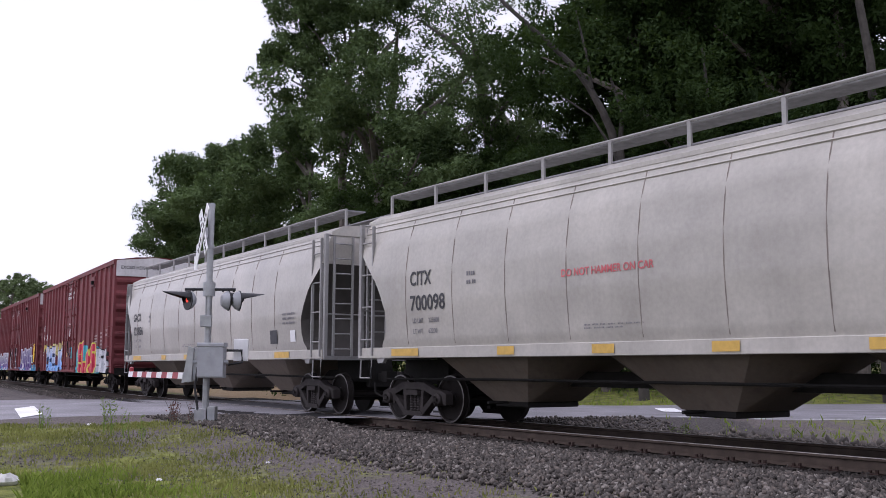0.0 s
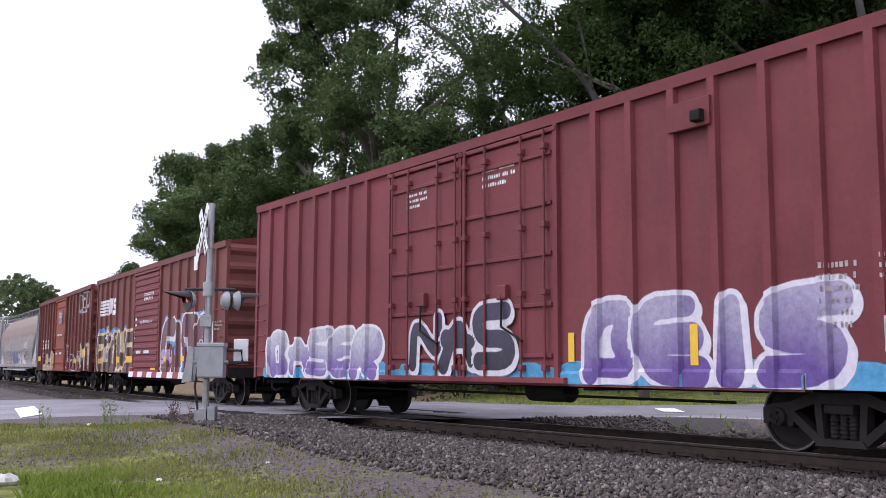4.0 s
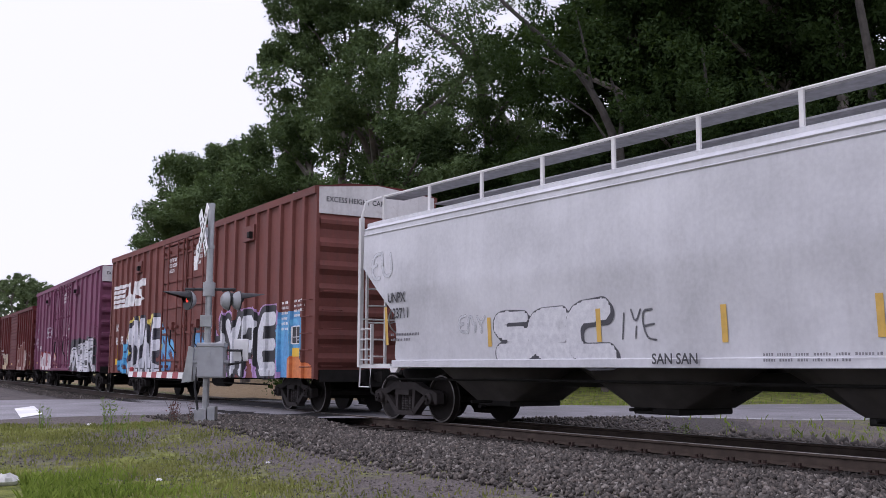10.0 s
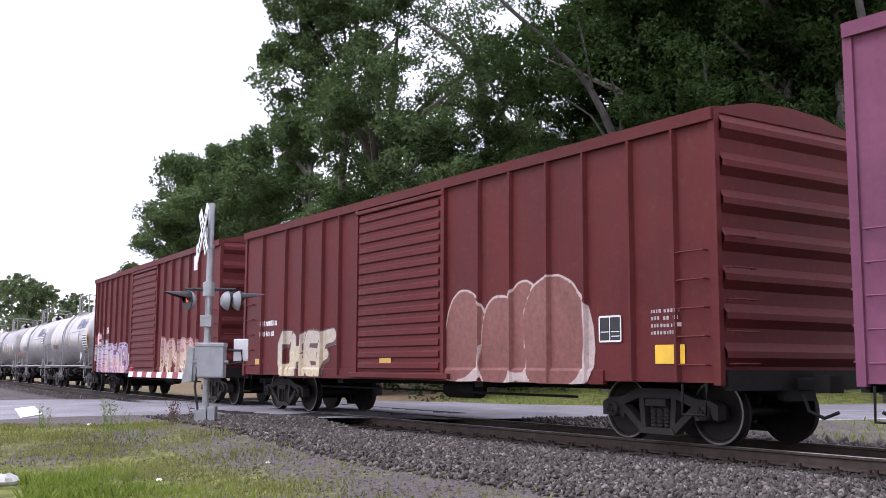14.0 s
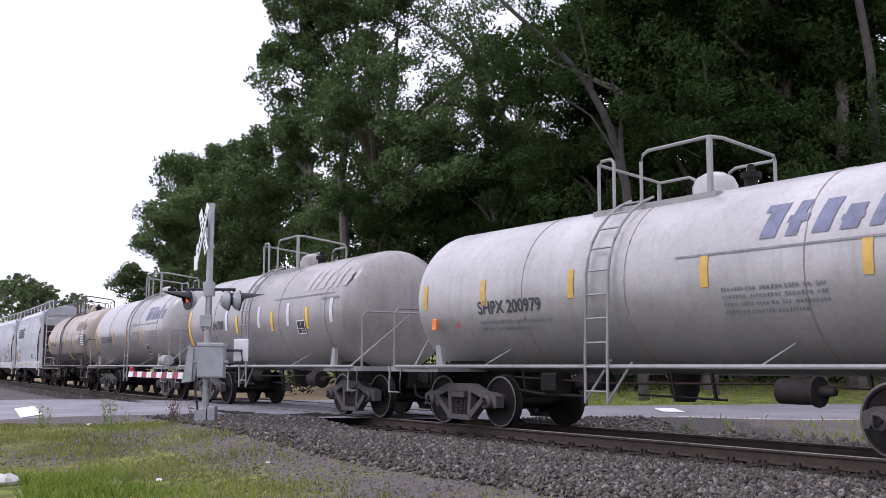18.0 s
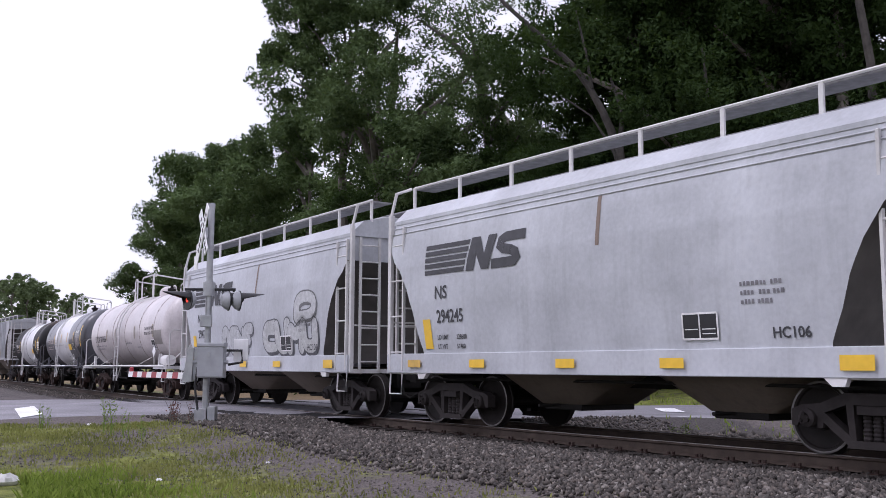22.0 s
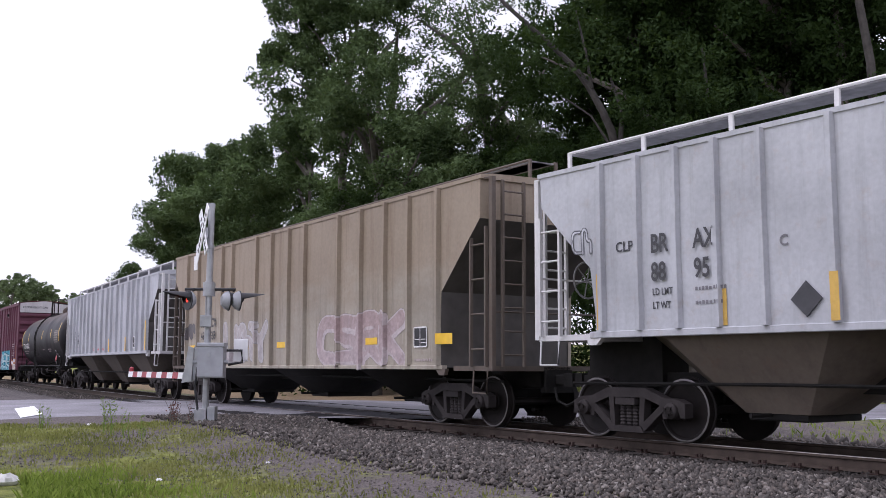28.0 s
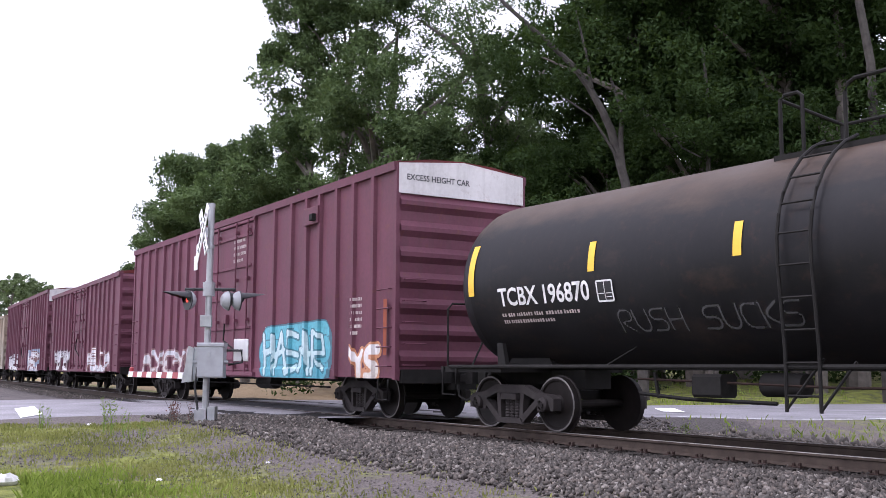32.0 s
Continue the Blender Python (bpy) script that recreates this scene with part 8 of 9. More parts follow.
small_print(g[0], -8.3, 1.55, 1.0, 0.2, 2, "grey_text", g[1])
for x, z in ((-8.45, 1.5), (-5.1, 1.42), (-2.4, 1.45), (-0.03, 1.4), (2.2, 1.42), (4.6, 1.42), (6.4, 1.42), (8.2, 1.36)):
    patch(g[0], "yellow_reflector", x - 0.05, x + 0.05, z, z + (0.75 if abs(x) > 8 else 0.5), "amber", g[1], 0.01, 0, 4, 1, "yellow reflective strip")
stencil(g, 7.15, 1.5, 0.4, 0.3)
lettering(g[0], "SAN SAN", -1.3, 1.12, 0.15, "dark_text", lambda u, z: -1.51, lift=0.01)
small_print(g[0], 0.6, 1.13, 1.6, 0.14, 2, "grey_text", lambda u, z: -1.51)
# C9
g = C9
rail_logo(g[0], -9.07, 3.19, 0.88, "white_text", g[1], 5.02)
SILVER_LETTERS = ([(0.19, 0.86), (0.09, 0.84), (0.05, 0.7), (0.13, 0.56), (0.16, 0.4), (0.12, 0.22), (0.03, 0.07)], [(0.22, 0.95), (0.27, 0.62), (0.34, 0.5), (0.41, 0.62), (0.45, 0.97)], [(0.34, 0.5), (0.33, 0.28), (0.26, 0.04)], [(0.44, 0.06), (0.5, 0.35), (0.57, 0.9), (0.6, 0.5), (0.67, 0.1)], [(0.95, 0.94), (0.8, 0.95), (0.74, 0.72), (0.74, 0.35), (0.8, 0.1), (0.97, 0.06)], [(0.78, 0.52), (0.94, 0.54)])
graffiti(g[0], -6.55, -2.65, 0.8, 2.6, "", (0.03, 0.028, 0.04), (0.05, 0.05, 0.07), (0.022, 0.02, 0.03), (0.66, 0.56, 0.12), g[1], 98, thick=0.3, rim=0.05, grow=0.035, lined=False, bend=1, lift=0.008, shapes=SILVER_LETTERS)
graffiti(g[0], -6.55, -2.65, 0.8, 2.6, "", (0.50, 0.51, 0.55), (0.68, 0.68, 0.72), (0.022, 0.02, 0.03), None, g[1], 92, thick=0.185, rim=0.03, grow=0.035, lined=False, bend=1, lift=0.012, shapes=SILVER_LETTERS)
graffiti(g[0], -8.05, -6.75, 0.84, 2.0, "", (0.08, 0.34, 0.60), (0.12, 0.45, 0.70), (0.04, 0.10, 0.25), None, g[1], 97, thick=0.085, rim=0.022, lift=0.005, lined=False, bend=0, cell=0.035, shapes=([(0.02, 0.26), (0.3, 0.33), (0.22, 0.12), (0.5, 0.06), (0.8, 0.02)], [(0.42, 0.3), (0.55, 0.55), (0.6, 0.93), (0.75, 0.72), (0.95, 0.95)], [(0.5, 0.15), (0.7, 0.4), (0.95, 0.2)], [(0.6, 0.6), (0.85, 0.5), (0.98, 0.65)]))
graffiti(g[0], 2.35, 7.1, 0.8, 2.4, "HYPE", SILVER, (0.62, 0.63, 0.66), BLACK, (0.42, 0.25, 0.48), g[1], 91, lift=0.012, thick=0.15, rim=0.17, grow=0.06, wild=0.05, lined=False, bend=1, fill_cell=0.74)
graffiti(g[0], 7.15, 8.25, 0.75, 2.05, "?", BLUE, (0.14, 0.42, 0.68), BLUE, (0.1, 0.3, 0.55), g[1], 93, thick=0.26, lift=0.005)
graffiti(g[0], 8.0, 9.2, 0.72, 1.1, "?", (0.62, 0.17, 0.05), (0.62, 0.2, 0.06), (0.62, 0.17, 0.05), None, g[1], 94, thick=0.22, lift=0.008)
graffiti(g[0], -2.6, -1.0, 0.66, 2.4, "", BLUE, (0.14, 0.44, 0.70), (0.04, 0.12, 0.3), None, g[1], 95, thick=0.15, rim=0.018, lift=0.005, lined=False, bend=1, shapes=([(0.05, 1.0), (0.12, 0.6), (0.06, 0.3), (0.1, 0.05)], [(0.12, 0.9), (0.4, 0.78), (0.5, 0.55), (0.8, 0.66), (0.95, 0.48)], [(0.2, 0.6), (0.55, 0.4), (0.72, 0.28), (0.3, 0.3), (0.25, 0.06), (0.45, 0.04)]))
graffiti(g[0], 1.2, 2.3, 0.8, 2.0, "?", BLUE, BLUE, BLUE, (0.03, 0.03, 0.04), g[1], 96, thick=0.26, lift=0.005)
numbers(g, ((-8.5, "NS"),), 2.36, 0.27)
numbers(g, ((-8.5, "46"), (-7.78, "95"), (-6.98, "6")), 1.86, 0.3)
yellow_bars(g, (-8.27,), 1.12, 1.34, 0.45)
patch(g[0], "yellow_reflector", -8.0, -7.91, 1.15, 1.98, "yellow", g[1])
yellow_bars(g, (8.45,), 1.3, 1.5, 0.6)
patch(g[0], "yellow_reflector", 7.98, 8.1, 1.6, 2.15, "yellow", g[1])
stencil(g, 8.15, 1.6, 0.5, 0.4)
door_words(g, -1.85, 4.35, 0.11, ["CLOSE THIS DOOR", "BEFORE CLOSING", "MAIN DOOR"])
door_words(g, 0.65, 4.4, 0.11, ["CLOSE AND LOCK", "BOTH DOORS BEFORE", "MOVING CAR"])
small_print(g[0], 7.45, 1.9, 0.5, 0.75, 6, "white_text", g[1])
small_print(g[0], 8.2, 2.2, 0.6, 0.45, 4, "white_text", g[1])
tack_box(g, 5.0, 4.3)
tack_box(g, -5.7, 4.3)
# C10
g = C10
graffiti(g[0], 2.4, 8.8, 0.9, 2.1, "?????????", (0.025, 0.024, 0.028), BLACK, (0.05, 0.045, 0.055), None, g[1], 106, thick=0.3, rim=0.02, lift=0.005)
graffiti(g[0], 2.6, 8.6, 0.82, 2.1, "ANSER", (0.64, 0.64, 0.67), (0.55, 0.55, 0.58), BLACK, None, g[1], 101, thick=0.2, rim=0.05, wild=0.14, bend=1, fill_cell=0.9)
graffiti(g[0], -7.1, -2.4, 0.9, 1.7, "???????", (0.26, 0.03, 0.045), (0.3, 0.05, 0.05), (0.24, 0.04, 0.05), None, g[1], 107, thick=0.22, rim=0.02, lift=0.005)
graffiti(g[0], -7.0, -2.6, 0.82, 1.75, "MOLDE", (0.62, 0.56, 0.57), (0.66, 0.62, 0.63), (0.22, 0.04, 0.05), None, g[1], 102, thick=0.15, rim=0.03, bend=1, wild=0.12, lined=False)
graffiti(g[0], -5.0, -2.6, 2.45, 3.1, "SHA?NEY", SILVER, SILVER, (0.35, 0.2, 0.28), None, g[1], 103, thick=0.035, rim=0.015, cell=0.03)
graffiti(g[0], -8.6, -7.6, 1.95, 3.2, "??", (0.42, 0.3, 0.38), SILVER, (0.3, 0.15, 0.22), None, g[1], 104, thick=0.03, rim=0.012, cell=0.03)
graffiti(g[0], -2.2, -0.4, 0.9, 1.9, "??", (0.4, 0.18, 0.22), SILVER, (0.5, 0.2, 0.1), None, g[1], 105, thick=0.05)
numbers(g, ((-8.15, "NS"),), 2.3, 0.28)
numbers(g, ((-8.2, "471"), (-7.32, "449")), 1.9, 0.26)
door_words(g, 0.65, 4.38, 0.115, ["CLOSE AND LOCK", "BOTH DOORS BEFOR", "MOVING CAR"])
lettering(g[0], "OPEN THIS DOOR FIRST", 0.7, 2.42, 0.09, "white_text", g[1], lift=0.05)
small_print(g[0], 1.9, 2.7, 0.5, 0.3, 2, "white_text", g[1])
small_print(g[0], 1.8, 1.5, 0.5, 0.45, 3, "dim_text", g[1])
small_print(g[0], -8.2, 1.55, 0.8, 0.14, 1, "dim_text", g[1])
yellow_bars(g, (-8.2,), 1.2, 1.28, 0.5, "amber")
tack_box(g, -5.05, 4.25)
tack_box(g, 3.6, 4.25)
# C11
g = C11
graffiti(g[0], 1.6, 5.15, 0.98, 2.25, "DNO", (0.20, 0.075, 0.062), (0.22, 0.09, 0.075), (0.5, 0.40, 0.37), None, g[1], 111, thick=0.36, rim=0.035, wild=0.03, lined=False, fill_cell=0.62)
graffiti(g[0], -5.7, -2.9, 0.85, 1.85, "CHEF", CREAM, (0.48, 0.42, 0.35), (0.1, 0.05, 0.05), None, g[1], 112, thick=0.16, rim=0.035, lined=False, bend=1)
small_print(g[0], -6.8, 1.75, 0.95, 0.5, 2, "white_text", g[1])
stencil(g, 5.6, 1.45, 0.45, 0.36)
yellow_bars(g, (7.0,), 1.12, 1.38, 0.55)
yellow_bars(g, (-0.6, -6.9), 1.12, 1.26, 0.45, "amber")
small_print(g[0], 6.65, 1.5, 0.55, 0.4, 4, "dim_text", g[1])
small_print(g[0], -0.6, 2.6, 0.5, 0.08, 1, "white_text", g[1])
# C12
g = C12
patch(g[0], "grey_panel", -6.45, -5.0, 1.75, 2.1, "grey_text", g[1], 0.008, 0, 2, 30)
graffiti(g[0], -7.1, -2.4, 0.75, 1.75, "?????", (0.60, 0.38, 0.36), (0.55, 0.5, 0.52), (0.22, 0.12, 0.3), (0.5, 0.45, 0.46), g[1], 121, thick=0.2, grow=0.1)
graffiti(g[0], -7.2, -6.6, 1.9, 2.35, "?", WHITE, WHITE, (0.4, 0.05, 0.06), None, g[1], 122, thick=0.1)
graffiti(g[0], 2.2, 6.8, 0.75, 1.9, "?????", CREAM, (0.45, 0.3, 0.28), (0.3, 0.14, 0.13), None, g[1], 123, thick=0.16)
numbers(g, ((-6.15, "CI"), (-5.65, "RR")), 2.3, 0.27)
numbers(g, ((-6.25, "13"), (-5.68, "03")), 1.82, 0.24)


def emblem_word(c, x, z, w, h, mat):
    """A maker's name as plain slanted blocks."""
    n = 6
    for k in range(n):
        hh = h * (1.0, 1.0, 0.95, 0.68, 1.0, 0.68)[k]
        x0 = x + w * k / n
        patch(c[0], "emblem_block", x0, x0 + w / n * (0.45 if k in (1, 4) else 0.62), z, z + hh, mat, c[1], 0.011, 0.28, 6, 2, "slanted emblem block")
        if k in (0, 1, 3, 5):
            patch(c[0], "emblem_bar", x0, x0 + w / n * 0.78, z + hh * (0.78 if k == 0 else 0.38), z + hh * (1.0 if k == 0 else 0.6), mat, c[1], 0.012, 0.28, 2, 2)


def tank_marks(k, code, x, z, mat, stripes, smat="yellow", zs=(2.05, 2.5), h=0.22, wide=1.0):
    c = T[k]
    lettering(c[0], code, x, z, h, mat, c[1], wide=wide)
    small_print(c[0], x, z - 0.32, 1.9, 0.22, 2, "grey_text" if mat == "dark_text" else "dim_text", c[1])
    for s in stripes:
        patch(c[0], "reflective_stripe", s - 0.07, s + 0.07, zs[0], zs[1], smat, c[1], 0.01, 0, 6, 1, "reflective stripe")


tank_marks(13, "GATX 64818", -4.3, 1.93, "dark_text", (-3.4, -2.0, 0.85, 3.2), "amber")
tank_marks(14, "SHPX 200979", -3.45, 2.0, "dark_text", (-5.1, -3.28, -0.98, 1.72, 4.17), "amber", (2.15, 2.6))
tank_marks(15, "GATX 64708", -4.1, 2.1, "dark_text", (-1.25, 1.17, 3.24), "yellow", (1.95, 2.45), 0.24)
tank_marks(16, "UTLX 300967", -4.1, 1.98, "dark_text", (-1.95, 0.36, 2.31), "amber", (1.95, 2.4), 0.24)
tank_marks(17, "GATX 648", -4.05, 2.05, "dark_text", (-3.05, 0.24, 2.59), "yellow", (2.1, 2.6))
tank_marks(20, "UTLX 301656", -4.75, 2.03, "dark_text", (-2.65, -1.19, 1.88, 4.4), "hop_tan", (2.05, 2.5), 0.24)
tank_marks(21, "TGAX 131503", -4.2, 2.2, "dim_text", (3.66,), "amber", (2.21, 2.66))
tank_marks(22, "PPAX 6150", -4.6, 2.2, "white_text", (-2.9, 4.4), "yellow", (2.1, 2.6))
tank_marks(26, "TCBX 196870", -6.76, 2.1, "white_text", (-4.46, -1.72, 1.35, 4.6), "yellow", (2.52, 2.98), 0.3, 0.92)
stencil(T[26], -4.35, 2.06, 0.32, 0.3)
for k, x, z0, z1 in ((15, -5.15, 1.7, 2.75), (17, -5.1, 1.75, 2.75), (16, -5.1, 1.8, 2.6), (26, 7.37, 2.3, 3.2), (26, -7.5, 2.3, 3.2), (13, 5.4, 1.9, 2.7), (22, 5.2, 1.9, 2.7), (21, 5.55, 1.96, 2.88)):
    patch(T[k][0], "reflective_stripe", x - 0.08, x + 0.08, z0, z1, "yellow", T[k][1], 0.01, 0, 8, 1, "yellow reflective stripe")
for x in (-2.05, 0.31, 2.15, 4.53):
    patch(T[15][0], "reflective_stripe", x - 0.08, x + 0.08, 2.05, 2.6, "silver_tape", T[15][1], 0.01, 0, 6, 1, "silver reflective stripe")
for x in (-2.17, 0.09, 1.83):
    patch(T[21][0], "reflective_stripe", x - 0.07, x + 0.07, 2.2, 2.65, "amber", T[21][1], 0.01, 0, 6, 1, "amber reflective stripe")
for k, x, z, mt in ((13, 2.35, 2.75, "blue_text"), (14, 2.6, 2.72, "blue_text"), (15, 2.9, 2.85, "tank_light"), (16, 2.85, 2.65, "blue_text"), (17, 2.95, 2.65, "hop_tan")):
    emblem_word(T[k], x, z, 2.35, 0.46, mt)
    patch(T[k][0], "emblem_line", 1.2, 4.6, z - 0.14, z - 0.11, "grey_text", T[k][1], 0.01, 0, 1, 6)
for k, x, z in ((13, 3.2, 2.42), (16, 1.2, 2.2), (15, 4.0, 2.55)):
    small_print(T[k][0], x, z, 1.1, 0.12, 1, "grey_text", T[k][1])


def data_table(k, x, z, w, h, mat="white", ink="dark_text"):
    patch(T[k][0], "data_panel", x, x + w, z, z + h, mat, T[k][1], 0.009, 0, 5, 2, "printed data panel")
    b = MB()
    for i in range(5):
        zz = z + h * (i + 0.3) / 5
        o = len(b.v)
        b.v += [(x + 0.05, T[k][1](0, zz) - 0.013, zz), (x + w - 0.05, T[k][1](0, zz) - 0.013, zz), (x + w - 0.05, T[k][1](0, zz + h * 0.1) - 0.013, zz + h * 0.1), (x + 0.05, T[k][1](0, zz + h * 0.1) - 0.013, zz + h * 0.1)]
        b.f.append((o, o + 1, o + 2, o + 3))
    part("print_line", b, ink, T[k][0], "rows of tiny print")


data_table(13, 4.25, 1.9, 1.1, 0.55, "white")
data_table(26, 5.8, 2.25, 1.2, 0.6, "seam", "black")
patch(T[21][0], "paint_patch", 4.58, 5.32, 1.4, 1.98, "tank_black", T[21][1], 0.006, 0, 6, 2, "dark repainted patch")
for k in range(7):
    patch(T[21][0], "table_line", 4.13, 5.17, 1.92 + 0.085 * k, 1.93 + 0.085 * k, "dim_text", T[21][1], 0.01, 0, 1, 6)
    if k < 6:
        small_print(T[21][0], 4.16, 1.945 + 0.085 * k, 0.98, 0.045, 1, "dim_text", T[21][1])
for x in (4.13, 4.55, 4.9, 5.16):
    patch(T[21][0], "table_line", x, x + 0.012, 1.92, 2.44, "dim_text", T[21][1], 0.01, 0, 6, 1)
part("handhold_bar", MB().tube([(-1.47, T[21][1](0, 2.09) - 0.03, 2.09), (1.1, T[21][1](0, 2.09) - 0.03, 2.09)], 0.012, 5), "rod", T[21][0], "long thin bar along the barrel")
data_table(22, 4.9, 1.95, 0.9, 0.5, "tank_slate", "white_text")
data_table(17, 4.6, 2.0, 0.75, 0.5)
data_table(14, 4.6, 2.2, 0.8, 0.7)
for k, x, z in ((13, 4.3, 1.5), (15, 2.7, 1.85), (16, 2.7, 1.5), (20, 4.13, 1.66), (21, 3.37, 1.82), (22, 4.4, 1.8), (26, 5.4, 1.55)):
    stencil(T[k], x, z, 0.42, 0.3)
for k, x, z, w, h, n in ((13, 1.5, 1.65, 1.3, 0.34, 4), (14, 2.0, 1.75, 1.6, 0.4, 4), (16, 3.1, 1.9, 1.4, 0.4, 4), (17, 3.2, 2.0, 1.2, 0.2, 2), (20, 0.4, 1.85, 1.2, 0.12, 1), (21, -1.8, 2.0, 0.9, 0.4, 5), (21, 1.21, 1.86, 0.48, 0.2, 3), (21, 1.3, 1.5, 0.45, 0.2, 3), (21, 4.13, 2.48, 0.4, 0.05, 1), (26, 1.2, 1.9, 0.8, 0.1, 1), (26, 3.2, 1.8, 1.0, 0.2, 2), (20, 2.0, 1.7, 0.8, 0.1, 1), (15, -0.2, 1.75, 1.2, 0.2, 2)):
    small_print(T[k][0], x, z, w, h, n, "dim_text" if k == 26 else "grey_text", T[k][1])
c = T[20]
patch(c[0], "paint_patch", 4.5, 5.5, 1.8, 2.27, "tank_light", c[1], 0.006, 0, 6, 2, "faded grey repainted patch")
lettering(c[0], "CALCIUM CARBONATE", 3.33, 2.32, 0.1, "dark_text", c[1], wide=0.8)
lettering(c[0], "OR CLAY SLURRY ONLY", 3.33, 2.15, 0.1, "dark_text", c[1], wide=0.8)
c = T[21]
lettering(c[0], "PHOSPHORIC ACID", 4.13, 2.57, 0.1, "white_text", c[1], wide=0.8)
patch(c[0], "yellow_panel", 2.28, 3.06, 1.82, 2.09, "yellow", c[1], 0.012, 0, 4, 1, "yellow warning panel")
patch(T[22][0], "yellow_panel", 2.6, 3.25, 1.8, 2.05, "yellow", T[22][1], 0.012, 0, 4, 1, "yellow warning panel")
patch(T[17][0], "yellow_panel", 0.75, 1.05, 1.35, 1.7, "yellow", T[17][1], 0.012, 0, 4, 1, "loose yellow paper notice")
lettering(T[17][0], "FRA AIP", 4.0, 2.2, 0.13, "dark_text", T[17][1])
lettering(T[22][0], "PHOSPHORIC ACID", 3.3, 2.25, 0.1, "white_text", T[22][1], wide=0.75)


def placard(k, x, z, mat, words=""):
    c = T[k]
    b = MB().slab([(x - 0.19, z), (x, z - 0.19), (x + 0.19, z), (x, z + 0.19)], -1.5, -1.485)
    p = part("placard", b, mat, c[0], "diamond hazard placard")
    part("placard_holder", MB().slab([(x - 0.05, 1.08), (x + 0.05, 1.08), (x + 0.05, z), (x - 0.05, z)], -1.482, -1.47), "rod", p)
    if words:
        lettering(c[0], words, x - 0.14, z - 0.045, 0.1, "black", lambda u, w: -1.5, lift=0.004, wide=0.8)


placard(21, 4.82, 1.42, "white")
for r, y, mt in ((0.165, -1.503, "black"), (0.055, -1.506, "white")):
    w = 0.13 if mt == "white" else r
    pts = [(4.82 - w, 1.42), (4.82, 1.42 - r), (4.82 + w, 1.42), (4.82, 1.42 + r)] if mt == "black" else [(4.69, 1.365), (4.95, 1.365), (4.95, 1.475), (4.69, 1.475)]
    part("placard_face", MB().slab(pts, y, y + 0.002), mt, T[21][0], "printed face of the hazard placard")
lettering(T[21][0], "1805", 4.71, 1.385, 0.075, "black", lambda u, w: -1.506, lift=0.003, wide=0.75)
placard(26, 6.9, 1.45, "red_text")
placard(13, 4.9, 1.5, "silver_tape")
placard(20, 5.2, 1.55, "white")
placard(22, 5.1, 1.5, "white")
for k in (13, 15, 14):
    patch(T[k][0], "red_mark", -4.2, -4.08, 1.78, 1.86, "red_text", T[k][1], 0.01)
part("orange_flag", MB().box(-4.75, -4.6, -1.46, -1.42, 1.75, 1.95, 0.01), "orange", T[14][0], "orange marker plate")
part("end_tank", MB().turn([(-0.4, 0.0), (-0.36, 0.17), (0.36, 0.17), (0.4, 0.0)], "x", 14, (5.0, -1.15, 1.27)), "rod", T[16][0], "small air reservoir")
part("end_tank", MB().turn([(-0.4, 0.0), (-0.36, 0.17), (0.36, 0.17), (0.4, 0.0)], "x", 14, (5.7, -1.15, 1.27)), "rod_white", T[20][0], "small air reservoir")
c = T[26]
graffiti(c[0], -4.1, -0.9, 1.55, 1.95, "RUSH SUCKS", (0.085, 0.085, 0.09), (0.08, 0.08, 0.085), (0.06, 0.06, 0.06), None, c[1], 261, thick=0.012, rim=0.008, cell=0.025, wild=0.05)
# two-bay hoppers
for c, num in ((N18, "294245"), (N19, "294236")):
    rail_logo(c[0], -4.23, 2.76, 0.59, "dark_text", c[1], 5.05)
    lettering(c[0], "NS", -3.9, 2.32, 0.24, "dark_text", c[1])
    lettering(c[0], num, -3.85, 1.88, 0.24, "dark_text", c[1], wide=0.85)
    for k, w in enumerate((("LD LMT", "228600"), ("LT WT", "57400"))):
        lettering(c[0], w[0], -3.85, 1.57 - 0.17 * k, 0.085, "dark_text", c[1], wide=0.9)
        lettering(c[0], w[1], -3.25, 1.57 - 0.17 * k, 0.085, "dark_text", c[1], wide=0.9)
    patch(c[0], "yellow_reflector", -4.25, -4.0, 1.4, 1.95, "yellow", c[1], 0.012, -0.12, 4, 2, "yellow reflective sheet")
    lettering(c[0], "HC106", 3.55, 1.44, 0.14, "dark_text", c[1])
    small_print(c[0], 3.1, 1.85, 0.65, 0.35, 3, "grey_text", c[1])
    stencil(c, 2.1, 1.45, 0.6, 0.34)
    for x in (-4.6, -2.6, -0.3, 1.9):
        patch(c[0], "yellow_reflector", x - 0.22, x + 0.22, 1.06, 1.2, "yellow" if x > -4 else "amber", lambda u, z: -1.5, 0.03)
    patch(c[0], "yellow_reflector", 4.5, 4.95, 1.04, 1.22, "yellow", lambda u, z: -1.5, 0.03)
    patch(c[0], "rust_run", 0.42, 0.5, 2.9, 3.7, "hop_rust", c[1], 0.007, 0, 6, 1, "rust run down the side")
graffiti(N19[0], -1.85, 0.25, 1.45, 2.1, "DENF", (0.42, 0.43, 0.44), (0.42, 0.43, 0.44), (0.10, 0.10, 0.11), None, N19[1], 191, thick=0.13, rim=0.02, cell=0.03, lined=False)
graffiti(N19[0], 1.05, 4.1, 1.45, 2.1, "CUMU", (0.47, 0.475, 0.465), (0.47, 0.475, 0.48), (0.07, 0.07, 0.08), None, N19[1], 192, thick=0.16, rim=0.028, cell=0.03, lined=False)
